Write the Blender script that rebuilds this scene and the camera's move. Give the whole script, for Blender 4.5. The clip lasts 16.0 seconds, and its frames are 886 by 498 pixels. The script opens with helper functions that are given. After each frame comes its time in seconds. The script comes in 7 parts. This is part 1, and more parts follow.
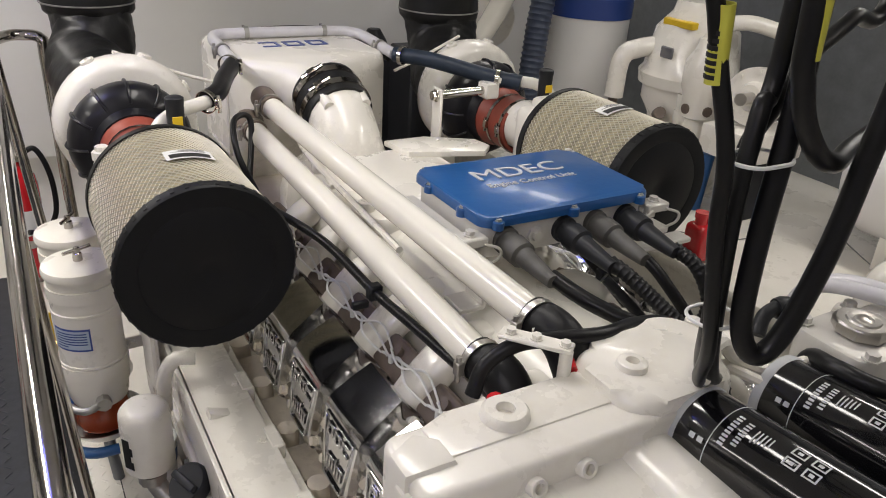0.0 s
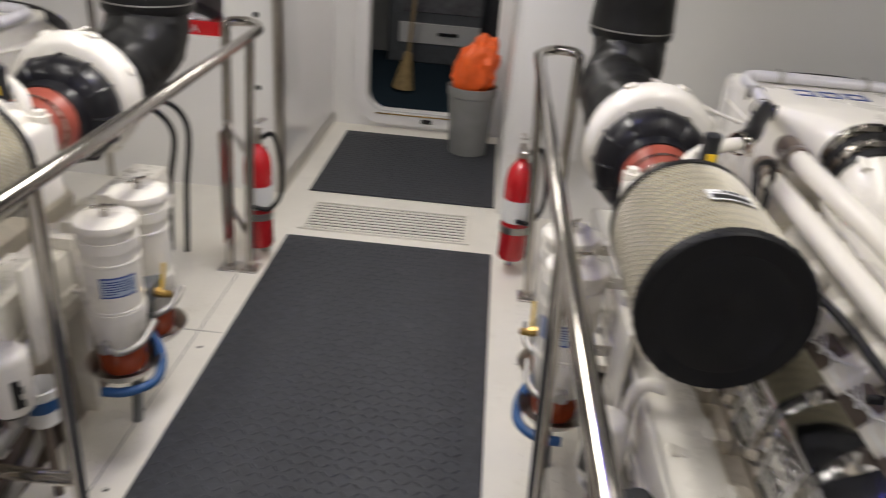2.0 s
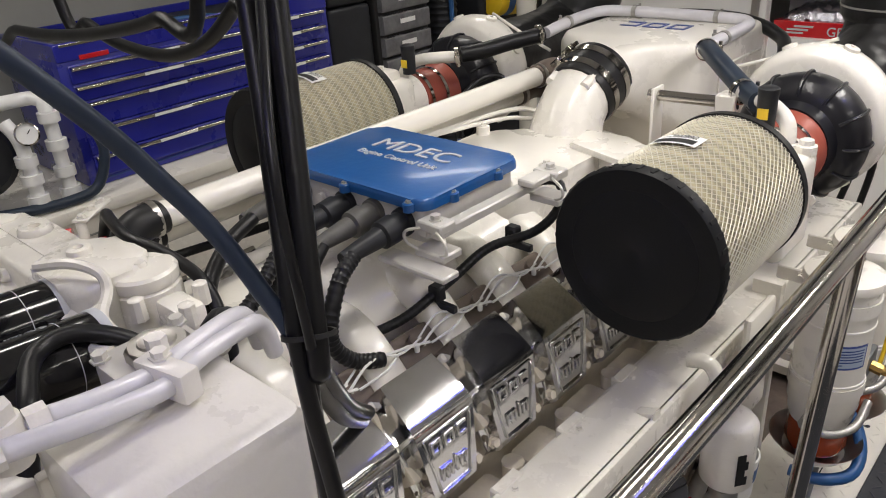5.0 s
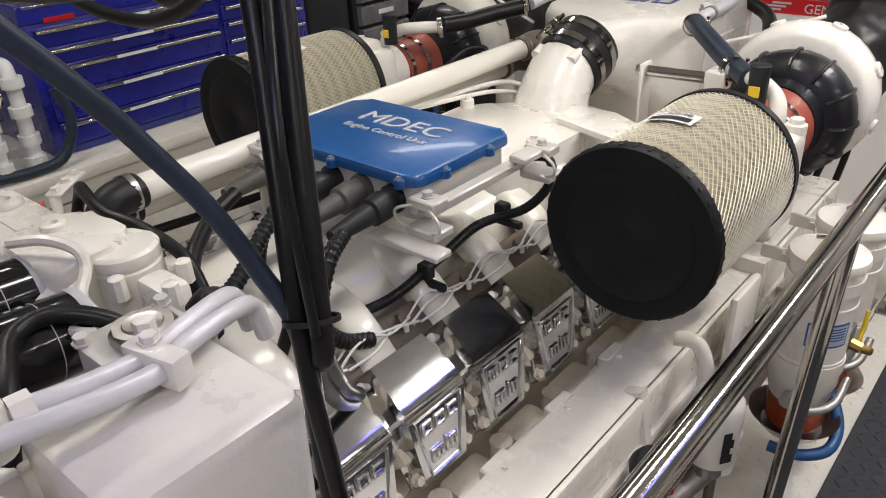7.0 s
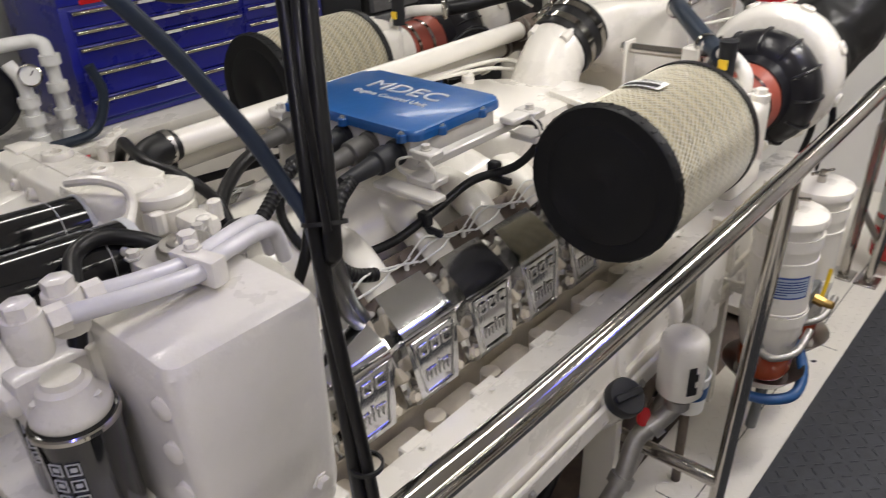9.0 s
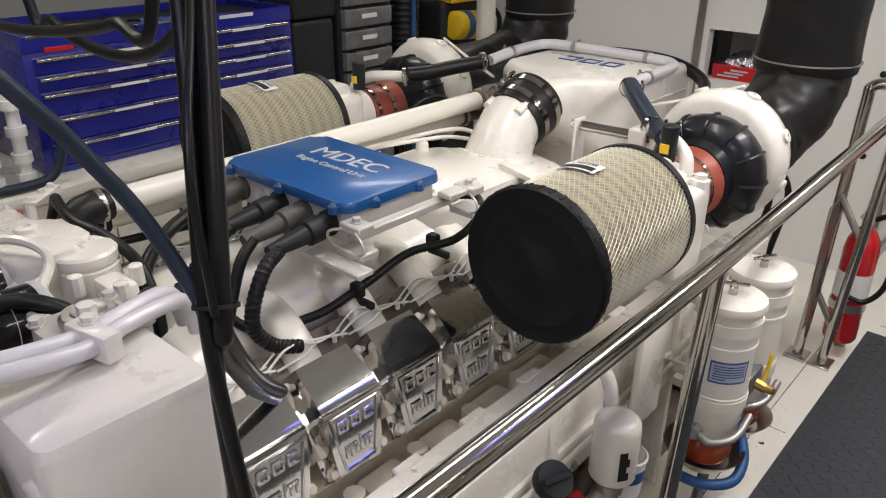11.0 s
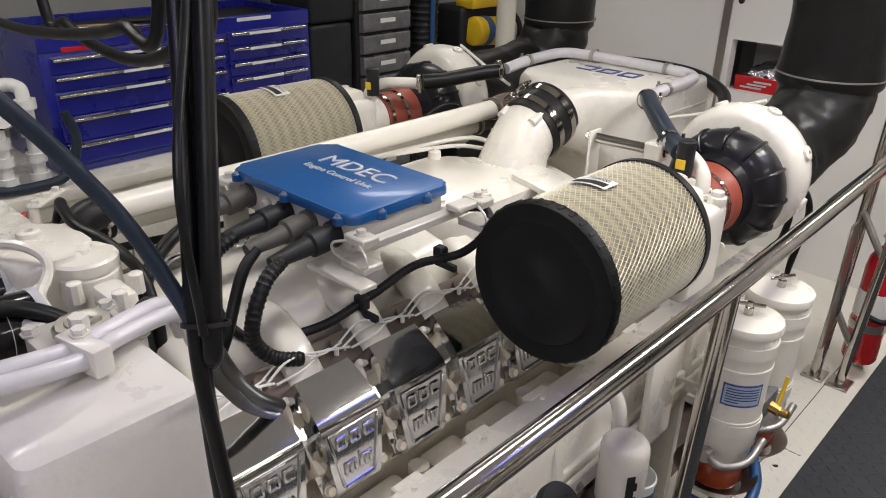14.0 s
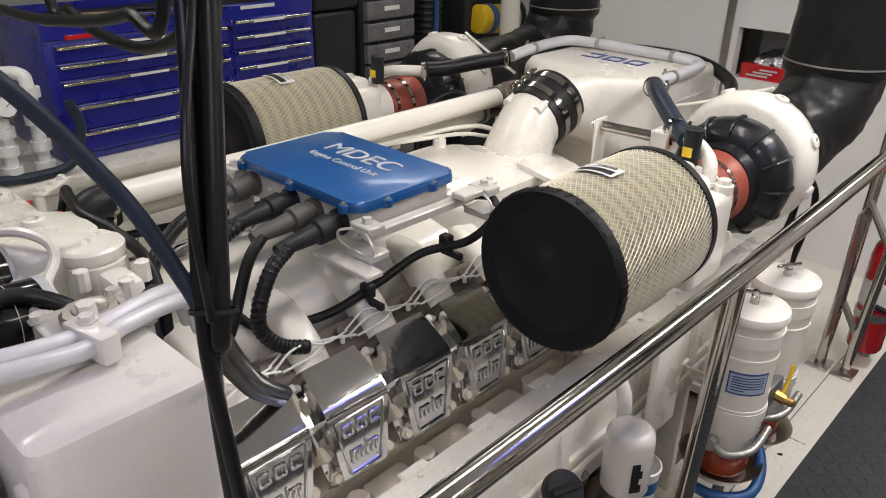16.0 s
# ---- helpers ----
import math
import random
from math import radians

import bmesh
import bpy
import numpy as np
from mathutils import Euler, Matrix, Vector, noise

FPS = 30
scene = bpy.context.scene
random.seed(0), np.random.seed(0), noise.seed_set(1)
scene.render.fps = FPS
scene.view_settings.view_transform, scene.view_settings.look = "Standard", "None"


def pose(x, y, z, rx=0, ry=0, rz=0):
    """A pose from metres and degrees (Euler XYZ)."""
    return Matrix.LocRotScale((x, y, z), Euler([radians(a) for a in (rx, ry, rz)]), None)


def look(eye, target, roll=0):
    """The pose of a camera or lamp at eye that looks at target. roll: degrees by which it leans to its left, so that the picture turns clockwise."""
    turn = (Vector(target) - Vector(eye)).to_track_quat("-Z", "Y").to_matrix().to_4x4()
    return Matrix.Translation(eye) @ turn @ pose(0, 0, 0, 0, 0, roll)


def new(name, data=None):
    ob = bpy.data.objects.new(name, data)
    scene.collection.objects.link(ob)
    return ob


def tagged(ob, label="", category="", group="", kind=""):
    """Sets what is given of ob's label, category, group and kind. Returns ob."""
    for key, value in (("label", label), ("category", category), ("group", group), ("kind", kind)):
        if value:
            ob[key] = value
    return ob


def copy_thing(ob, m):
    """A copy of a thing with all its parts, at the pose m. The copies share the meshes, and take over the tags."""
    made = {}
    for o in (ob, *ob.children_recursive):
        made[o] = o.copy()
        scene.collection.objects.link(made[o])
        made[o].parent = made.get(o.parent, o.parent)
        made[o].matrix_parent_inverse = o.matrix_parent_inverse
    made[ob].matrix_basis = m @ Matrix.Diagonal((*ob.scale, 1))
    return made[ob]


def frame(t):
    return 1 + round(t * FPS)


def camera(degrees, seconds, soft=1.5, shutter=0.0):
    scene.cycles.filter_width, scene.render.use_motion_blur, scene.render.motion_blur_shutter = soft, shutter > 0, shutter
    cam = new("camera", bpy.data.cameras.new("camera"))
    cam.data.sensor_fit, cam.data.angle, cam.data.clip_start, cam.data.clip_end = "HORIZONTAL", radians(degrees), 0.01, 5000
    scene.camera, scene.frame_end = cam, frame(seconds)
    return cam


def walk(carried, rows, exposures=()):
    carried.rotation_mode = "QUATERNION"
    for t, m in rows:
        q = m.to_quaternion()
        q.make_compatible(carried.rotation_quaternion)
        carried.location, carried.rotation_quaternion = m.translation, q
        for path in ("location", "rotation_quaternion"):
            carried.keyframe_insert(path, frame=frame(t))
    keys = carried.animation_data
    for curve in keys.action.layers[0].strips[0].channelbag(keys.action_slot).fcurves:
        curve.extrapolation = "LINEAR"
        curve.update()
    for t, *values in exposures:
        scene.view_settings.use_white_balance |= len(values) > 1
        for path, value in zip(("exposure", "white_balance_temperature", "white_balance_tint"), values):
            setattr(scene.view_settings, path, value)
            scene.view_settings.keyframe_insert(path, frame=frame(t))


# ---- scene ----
cam = camera(60.85, 16.0, 1.0, 0.5)
PATH = [
    (0, (0.184, 0.628, 1.547), (1.116, 2.167, 0.675), 3.75),
    (0.5, (0.177, 0.635, 1.545), (1.085, 2.189, 0.672), 4.27),
    (1, (0.127, 0.650, 1.552), (0.829, 2.307, 0.678), 4.55),
    (1.5, (0.055, 0.686, 1.558), (0.370, 2.456, 0.683), 5.57),
    (2, (-0.015, 0.672, 1.561), (-0.087, 2.463, 0.674), 4.77),
    (2.5, (-0.129, 0.699, 1.533), (-0.607, 2.423, 0.639), 2.70),
    (3, (-0.206, 0.715, 1.530), (-1.044, 2.298, 0.641), 0.95),
    (3.5, (-0.305, 0.763, 1.535), (-1.432, 2.182, 0.689), -0.72),
    (4, (-0.407, 0.787, 1.527), (-1.677, 2.088, 0.693), -1.97),
    (4.5, (-0.558, 0.804, 1.511), (-1.828, 2.092, 0.658), -3.91),
    (7, (-0.659, 0.801, 1.507), (-1.822, 2.119, 0.553), -2.74),
    (7.5, (-0.604, 0.804, 1.507), (-1.808, 2.069, 0.532), -1.86),
    (8, (-0.537, 0.766, 1.496), (-1.784, 1.970, 0.497), -1.79),
    (8.5, (-0.509, 0.712, 1.495), (-1.769, 1.911, 0.507), -2.71),
    (9, (-0.506, 0.667, 1.511), (-1.689, 1.960, 0.548), -2.65),
    (9.5, (-0.488, 0.659, 1.526), (-1.587, 2.051, 0.602), -0.93),
    (12, (-0.443, 0.820, 1.549), (-1.682, 2.154, 0.722), 1.15),
    (12.5, (-0.451, 0.821, 1.547), (-1.681, 2.160, 0.715), 1.01),
    (13, (-0.455, 0.815, 1.552), (-1.675, 2.161, 0.717), 1.09),
    (13.5, (-0.457, 0.809, 1.553), (-1.679, 2.154, 0.717), 1.32),
    (14, (-0.457, 0.804, 1.553), (-1.686, 2.140, 0.712), 1.31),
    (14.5, (-0.458, 0.805, 1.551), (-1.687, 2.133, 0.700), 1.37),
    (15, (-0.457, 0.802, 1.551), (-1.685, 2.130, 0.697), 1.24),
    (15.5, (-0.458, 0.803, 1.549), (-1.684, 2.128, 0.688), 1.13),
    (16, (-0.462, 0.801, 1.549), (-1.688, 2.123, 0.683), 1.23),
]
walk(cam, [(t, look(eye, target, roll)) for t, eye, target, roll in PATH])

# ---- light ----
world = bpy.data.worlds.new("world")
scene.world = world
world.use_nodes = True
world.node_tree.nodes["Background"].inputs[0].default_value = (0.75, 0.78, 0.85, 1)
world.node_tree.nodes["Background"].inputs[1].default_value = 0.02
scene.view_settings.exposure = -0.62

# ---- materials ----
def material(name, color, rough=0.5, metal=0.0, var=0.06, scale=9.0, bump=0.0, bump_scale=60.0, coat=0.0, rvar=0.0, dirt=None, emit=0.0):
    m = bpy.data.materials.new(name)
    m.use_nodes = True
    nt = m.node_tree
    n, l = nt.nodes, nt.links
    b = n["Principled BSDF"]
    b.inputs["Roughness"].default_value = rough
    b.inputs["Metallic"].default_value = metal
    b.inputs["Specular IOR Level"].default_value = 0.5 if max(color) > 0.05 or rough < 0.3 else 0.28
    b.inputs["Coat Weight"].default_value = coat
    b.inputs["Coat Roughness"].default_value = 0.08
    tc = n.new("ShaderNodeTexCoord")
    nz = n.new("ShaderNodeTexNoise")
    nz.inputs["Scale"].default_value = scale
    nz.inputs["Detail"].default_value = 6.0
    nz.inputs["Roughness"].default_value = 0.65
    l.new(tc.outputs["Object"], nz.inputs["Vector"])
    ramp = n.new("ShaderNodeValToRGB")
    ramp.color_ramp.elements[0].position = 0.3
    ramp.color_ramp.elements[1].position = 0.72
    lo = tuple(c * (1 - var) for c in color)
    hi = tuple(min(1.0, c * (1 + var)) for c in color)
    ramp.color_ramp.elements[0].color = (*lo, 1)
    ramp.color_ramp.elements[1].color = (*hi, 1)
    l.new(nz.outputs["Fac"], ramp.inputs["Fac"])
    out = ramp.outputs["Color"]
    if dirt:
        dcol, dscale, damount = dirt
        d = n.new("ShaderNodeTexNoise")
        d.inputs["Scale"].default_value = dscale
        d.inputs["Detail"].default_value = 8.0
        d.inputs["Roughness"].default_value = 0.75
        l.new(tc.outputs["Object"], d.inputs["Vector"])
        dr = n.new("ShaderNodeMapRange")
        dr.inputs["From Min"].default_value = 0.56
        dr.inputs["From Max"].default_value = 0.78
        dr.inputs["To Max"].default_value = damount
        l.new(d.outputs["Fac"], dr.inputs["Value"])
        mx = n.new("ShaderNodeMix")
        mx.data_type = "RGBA"
        mx.inputs["B"].default_value = (*dcol, 1)
        l.new(dr.outputs["Result"], mx.inputs["Factor"])
        l.new(out, mx.inputs["A"])
        out = mx.outputs["Result"]
    l.new(out, b.inputs["Base Color"])
    if rvar:
        rm = n.new("ShaderNodeMapRange")
        rm.inputs["To Min"].default_value = max(0.02, rough - rvar)
        rm.inputs["To Max"].default_value = min(1.0, rough + rvar)
        l.new(nz.outputs["Fac"], rm.inputs["Value"])
        l.new(rm.outputs["Result"], b.inputs["Roughness"])
    if bump:
        bz = n.new("ShaderNodeTexNoise")
        bz.inputs["Scale"].default_value = bump_scale
        bz.inputs["Detail"].default_value = 3.0
        l.new(tc.outputs["Object"], bz.inputs["Vector"])
        bp = n.new("ShaderNodeBump")
        bp.inputs["Strength"].default_value = bump
        bp.inputs["Distance"].default_value = 0.004
        l.new(bz.outputs["Fac"], bp.inputs["Height"])
        l.new(bp.outputs["Normal"], b.inputs["Normal"])
    if emit:
        l.new(out, b.inputs["Emission Color"])
        b.inputs["Emission Strength"].default_value = emit
    return m


OLD = (0.45, 0.36, 0.24)
WHITE = material("white_engine_enamel", (0.80, 0.77, 0.70), 0.28, 0, 0.04, 5, 0.14, 45, 0.35, 0.08, (OLD, 7, 0.18))
WHITE_ROUGH = material("brushed_on_white_paint", (0.74, 0.71, 0.66), 0.30, 0, 0.05, 5, 0.6, 38, 0.4, 0.1, (OLD, 5, 0.16))
PIPE = material("glossy_white_pipe_paint", (0.80, 0.77, 0.69), 0.25, 0, 0.03, 3, 0.03, 30, 0.5, 0.05)
CAST = material("stained_white_casting", (0.68, 0.62, 0.52), 0.42, 0, 0.10, 14, 0.25, 70, 0.15, 0.1, ((0.20, 0.13, 0.08), 9, 0.55))
RAW = material("painted_grey_metal", (0.45, 0.45, 0.43), 0.38, 0.5, 0.12, 20, 0.1, 90, 0, 0.1)
WALL = material("white_wall_laminate", (0.78, 0.77, 0.75), 0.35, 0, 0.02, 2, 0.02, 20, 0.1, 0.05)
CEIL = material("white_ceiling_panel", (0.75, 0.75, 0.73), 0.6, 0, 0.02, 2)
FLOOR = material("white_painted_deck", (0.76, 0.73, 0.66), 0.4, 0, 0.05, 3, 0.1, 40, 0.1, 0.1, ((0.35, 0.28, 0.2), 5, 0.3))
RUBBER = material("black_rubber_mat", (0.040, 0.043, 0.050), 0.55, 0, 0.25, 30, 0.2, 120, 0, 0.1, ((0.10, 0.10, 0.10), 6, 0.35))
BLACK = material("black_rubber", (0.012, 0.012, 0.013), 0.42, 0, 0.2, 15, 0.08, 80, 0, 0.1)
BLACK_MATT = material("matt_black_rubber", (0.003, 0.0034, 0.0045), 0.55, 0, 0.2, 12, 0.05, 60, 0, 0.08)
BLACK_GLOSS = material("glossy_black_paint", (0.006, 0.006, 0.007), 0.12, 0, 0.1, 8, 0.02, 20, 0.5)
HOSE = material("black_hose", (0.009, 0.009, 0.010), 0.36, 0, 0.2, 25, 0.06, 110, 0, 0.1)
CABLE = material("weathered_black_cable", (0.007, 0.007, 0.0075), 0.36, 0, 0.3, 12, 0.05, 60, 0, 0.12, ((0.07, 0.06, 0.045), 14, 0.10))
HOSE_BLUE = material("blue_grey_hose", (0.022, 0.032, 0.050), 0.4, 0, 0.15, 15, 0.05, 60)
BOOT = material("black_moulded_duct", (0.008, 0.008, 0.011), 0.36, 0, 0.15, 10, 0.05, 40, 0.2)
LEATHER = material("black_insulation_wrap", (0.010, 0.010, 0.010), 0.38, 0, 0.25, 8, 0.9, 15, 0, 0.12)
CHROME = material("polished_chrome", (0.60, 0.60, 0.60), 0.10, 1.0, 0.08, 6, 0.10, 28, 0, 0.05, ((0.26, 0.22, 0.16), 14, 0.35))
CHROME_CAST = material("cast_polished_metal", (0.66, 0.65, 0.63), 0.20, 1.0, 0.15, 14, 0.25, 60, 0, 0.08, ((0.32, 0.25, 0.16), 11, 0.5))
STEEL = material("polished_stainless", (0.50, 0.475, 0.44), 0.12, 1.0, 0.08, 12, 0.03, 90, 0, 0.06)
STEEL_DULL = material("brushed_steel", (0.50, 0.48, 0.45), 0.32, 1.0, 0.12, 18, 0.06, 120, 0, 0.1)
GALV = material("galvanised_fitting", (0.40, 0.39, 0.37), 0.42, 0.8, 0.15, 22, 0.1, 90, 0, 0.1)
BRASS = material("tarnished_brass", (0.45, 0.30, 0.10), 0.35, 1.0, 0.2, 20)
BLUE = material("blue_lid_enamel", (0.010, 0.085, 0.28), 0.30, 0, 0.08, 6, 0.14, 50, 0.25, 0.06)
BLUE_TOOL = material("royal_blue_powder_coat", (0.012, 0.016, 0.26), 0.28, 0, 0.1, 5, 0.03, 50, 0.4, 0.06)
BLUE_INK = material("dark_blue_print", (0.02, 0.05, 0.22), 0.4)
BLUE_DISC = material("blue_plastic", (0.02, 0.09, 0.25), 0.4)
RED = material("red_enamel", (0.52, 0.012, 0.018), 0.22, 0, 0.08, 6, 0.02, 30, 0.4)
RED_RUBBER = material("brick_red_silicone", (0.30, 0.065, 0.042), 0.42, 0, 0.12, 14, 0.1, 60)
ORANGE = material("orange_plastic_net", (0.85, 0.13, 0.02), 0.45, 0, 0.15, 14, 0.6, 40)
YELLOW = material("yellow_plastic", (0.75, 0.50, 0.02), 0.4, 0, 0.1)
AMBER = material("amber_bowl", (0.30, 0.05, 0.015), 0.12, 0, 0.3, 10, 0, 20, 0.5)
# bilge plating colour, also paints the shade between the grille slats
DARK = material("dark_bilge_and_slot_shade", (0.035, 0.032, 0.030), 0.6, 0, 0.3, 6)
GREY = material("grey_plastic", (0.22, 0.22, 0.21), 0.5, 0, 0.1)
DKGREY = material("charcoal_plastic", (0.018, 0.019, 0.022), 0.45, 0, 0.2)
CLEAR_GREY = material("smoky_translucent_drawer", (0.16, 0.16, 0.17), 0.25, 0, 0.3, 14, 0.05, 30, 0.2)
INK = material("white_print", (0.48, 0.49, 0.51), 0.45)
INK_BLACK = material("black_print", (0.02, 0.02, 0.02), 0.5)
PAPER = material("label_paper", (0.78, 0.78, 0.76), 0.45)
# shaded copy of the wall laminate, the dimness is in the base colour
DKWALL = material("shade_painted_laminate", (0.30, 0.30, 0.28), 0.5, 0, 0.1, 2)
WALL_GLOSS = material("glossy_white_panel", (0.78, 0.77, 0.76), 0.16, 0, 0.02, 2, 0.02, 8, 0.4)
LABEL_BLUE = material("blue_label_edge", (0.04, 0.08, 0.30), 0.4)
LABEL_PALE = material("pale_blue_label", (0.42, 0.50, 0.62), 0.45)
GREY_METAL = material("grey_painted_metal", (0.16, 0.17, 0.18), 0.4, 0.4, 0.15, 16)
STRAW = material("straw", (0.38, 0.27, 0.12), 0.75, 0, 0.3, 30, 0.4, 120)
TAG = material("yellow_marker_sleeve", (0.62, 0.60, 0.08), 0.4)
RIBBED = material("blue_grey_ribbed_hose", (0.045, 0.06, 0.10), 0.4, 0, 0.2, 20)
RAW_WHITE = material("pale_grey_painted_metal", (0.60, 0.58, 0.54), 0.34, 0.2, 0.08, 14, 0.1, 70, 0.2, 0.1)
GREYBLACK = material("worn_dark_grey_rubber", (0.075, 0.072, 0.066), 0.55, 0, 0.3, 20, 0.15, 80)
TUBE_PAINT = material("greyed_white_pipe_paint", (0.62, 0.61, 0.64), 0.32, 0.1, 0.08, 12, 0.12, 60, 0.2, 0.1)
GUNGE = material("oil_stained_grey", (0.13, 0.10, 0.08), 0.5, 0, 0.4, 10, 0.2, 60)
TEAL = material("dark_teal_carpet", (0.008, 0.022, 0.035), 0.9, 0, 0.25, 40, 0.3, 200)
LIGHT = material("lamp_diffuser", (1, 0.97, 0.93), 0.5, 0, 0.0, emit=6.0)
LIGHT_BLUE = material("blue_lamp_diffuser", (0.10, 0.12, 1.0), 0.5, 0, 0.0, emit=13.0)
FOIL = material("silver_foil_bag", (0.7, 0.68, 0.75), 0.25, 1.0, 0.1, 20, 0.8, 40)

for m in (BLACK_MATT, RUBBER, BLACK, BOOT, HOSE, CABLE, LEATHER, DKGREY, DARK):
    m.node_tree.nodes["Principled BSDF"].inputs["Specular IOR Level"].default_value = 0.28


def filter_pleats():
    m = material("cream_pleated_paper", (0.44, 0.395, 0.26), 0.7, 0, 0.06, 14)
    nt = m.node_tree
    b = nt.nodes["Principled BSDF"]
    tc = nt.nodes.new("ShaderNodeTexCoord")
    w = nt.nodes.new("ShaderNodeTexWave")
    w.bands_direction = "Y"
    w.inputs["Scale"].default_value = 9.0
    w.inputs["Distortion"].default_value = 0.6
    nt.links.new(tc.outputs["Object"], w.inputs["Vector"])
    mx = nt.nodes.new("ShaderNodeMix")
    mx.data_type = "RGBA"
    mx.inputs["B"].default_value = (0.28, 0.255, 0.185, 1)
    old = b.inputs["Base Color"].links[0].from_socket
    nt.links.new(w.outputs["Fac"], mx.inputs["Factor"])
    nt.links.new(old, mx.inputs["A"])
    nt.links.new(mx.outputs["Result"], b.inputs["Base Color"])
    return m


FILTER = filter_pleats()
WIRE = material("pale_wire_mesh", (0.58, 0.55, 0.45), 0.45, 0.15, 0.1, 20)

# ---- shape helpers ----
def part(name, bm, mat, parent=None, label="", smooth=40):
    me = bpy.data.meshes.new(name)
    bmesh.ops.recalc_face_normals(bm, faces=bm.faces)
    bm.to_mesh(me)
    bm.free()
    me.materials.append(mat)
    if smooth:
        me.shade_smooth()
        me.set_sharp_from_angle(angle=radians(smooth))
    ob = new(name, me)
    if parent is not None:
        ob.parent = parent
    if label:
        ob["label"] = label
    return ob


def thing(name, label, category, loc=(0, 0, 0), group="", kind=""):
    ob = new(name)
    ob.location = loc
    ob.empty_display_size = 0.1
    return tagged(ob, label, category, group, kind)


def box(bm, x0, x1, y0, y1, z0, z1, bevel=0.0, seg=2, m=None):
    t = bmesh.new()
    bmesh.ops.create_cube(t, size=1)
    bmesh.ops.transform(t, verts=t.verts, matrix=Matrix.Translation(((x0 + x1) / 2, (y0 + y1) / 2, (z0 + z1) / 2)) @ Matrix.Diagonal((abs(x1 - x0), abs(y1 - y0), abs(z1 - z0), 1)))
    if bevel:
        bmesh.ops.bevel(t, geom=t.edges[:], offset=bevel, segments=seg, profile=0.5, affect="EDGES")
    return merge(bm, t, m)


def merge(bm, t, m=None):
    if m is not None:
        bmesh.ops.transform(t, verts=t.verts, matrix=m)
    me = bpy.data.meshes.new("tmp")
    t.to_mesh(me)
    t.free()
    bm.from_mesh(me)
    bpy.data.meshes.remove(me)
    return bm


def frame_along(d):
    return Vector(d).normalized().to_track_quat("Z", "Y").to_matrix().to_4x4()


def lathe(bm, p, d, profile, seg=24):
    """Turn (along, radius) pairs about the axis d through p."""
    m = Matrix.Translation(p) @ frame_along(d)
    rings = []
    for a, r in profile:
        if r < 1e-6:
            rings.append([bm.verts.new(m @ Vector((0, 0, a)))])
        else:
            rings.append([bm.verts.new(m @ Vector((r * math.cos(2 * math.pi * k / seg), r * math.sin(2 * math.pi * k / seg), a))) for k in range(seg)])
    for u, v in zip(rings, rings[1:]):
        if len(u) == 1 and len(v) == 1:
            continue
        for k in range(seg):
            q = (k + 1) % seg
            if len(u) == 1:
                bm.faces.new((u[0], v[k], v[q]))
            elif len(v) == 1:
                bm.faces.new((u[k], u[q], v[0]))
            else:
                bm.faces.new((u[k], u[q], v[q], v[k]))
    return bm


def cyl(bm, p0, p1, r, seg=20, r1=None, bevel=0.0):
    p0, p1 = Vector(p0), Vector(p1)
    h = (p1 - p0).length
    r1 = r if r1 is None else r1
    if bevel:
        prof = [(0, 0), (0, r - bevel), (bevel * 0.3, r - bevel * 0.3), (bevel, r), (h - bevel, r1), (h - bevel * 0.3, r1 - bevel * 0.3), (h, r1 - bevel), (h, 0)]
    else:
        prof = [(0, 0), (0, r), (h, r1), (h, 0)]
    return lathe(bm, p0, p1 - p0, prof, seg)


def spline(pts, n=8):
    pts = [Vector(p) for p in pts]
    if len(pts) == 2:
        return pts
    ext = [2 * pts[0] - pts[1]] + pts + [2 * pts[-1] - pts[-2]]
    out = []
    for i in range(1, len(ext) - 2):
        a, b, c, d = ext[i - 1:i + 3]
        for k in range(n):
            t = k / n
            out.append(0.5 * ((2 * b) + (c - a) * t + (2 * a - 5 * b + 4 * c - d) * t * t + (3 * b - a - 3 * c + d) * t ** 3))
    out.append(pts[-1])
    return out


def tube(bm, pts, r, seg=10, n=8, ribs=0.0, rib_len=0.012, caps=True, r1=None):
    """A round tube along a smooth line; ribs makes it a corrugated conduit."""
    line = spline(pts, n)
    if ribs:
        fine = []
        for a, b in zip(line, line[1:]):
            k = max(1, int((b - a).length / (rib_len / 3)))
            fine += [a.lerp(b, i / k) for i in range(k)]
        line = fine + [line[-1]]
    up = Vector((0.03, 0.02, 1)).normalized()
    rings = []
    side = None
    for i, p in enumerate(line):
        d = (line[min(i + 1, len(line) - 1)] - line[max(i - 1, 0)]).normalized()
        if side is None:
            side = d.cross(up)
            if side.length < 0.05:
                side = d.cross(Vector((1, 0, 0)))
        side = (side - d * side.dot(d)).normalized()
        other = d.cross(side)
        rr = r if r1 is None else r + (r1 - r) * i / (len(line) - 1)
        if ribs:
            rr *= 1 + ribs * (1 if i % 3 == 0 else -0.4)
        rings.append([bm.verts.new(p + rr * (math.cos(2 * math.pi * k / seg) * side + math.sin(2 * math.pi * k / seg) * other)) for k in range(seg)])
    for u, v in zip(rings, rings[1:]):
        for k in range(seg):
            q = (k + 1) % seg
            bm.faces.new((u[k], u[q], v[q], v[k]))
    if caps:
        bm.faces.new(rings[0][::-1])
        bm.faces.new(rings[-1])
    return bm


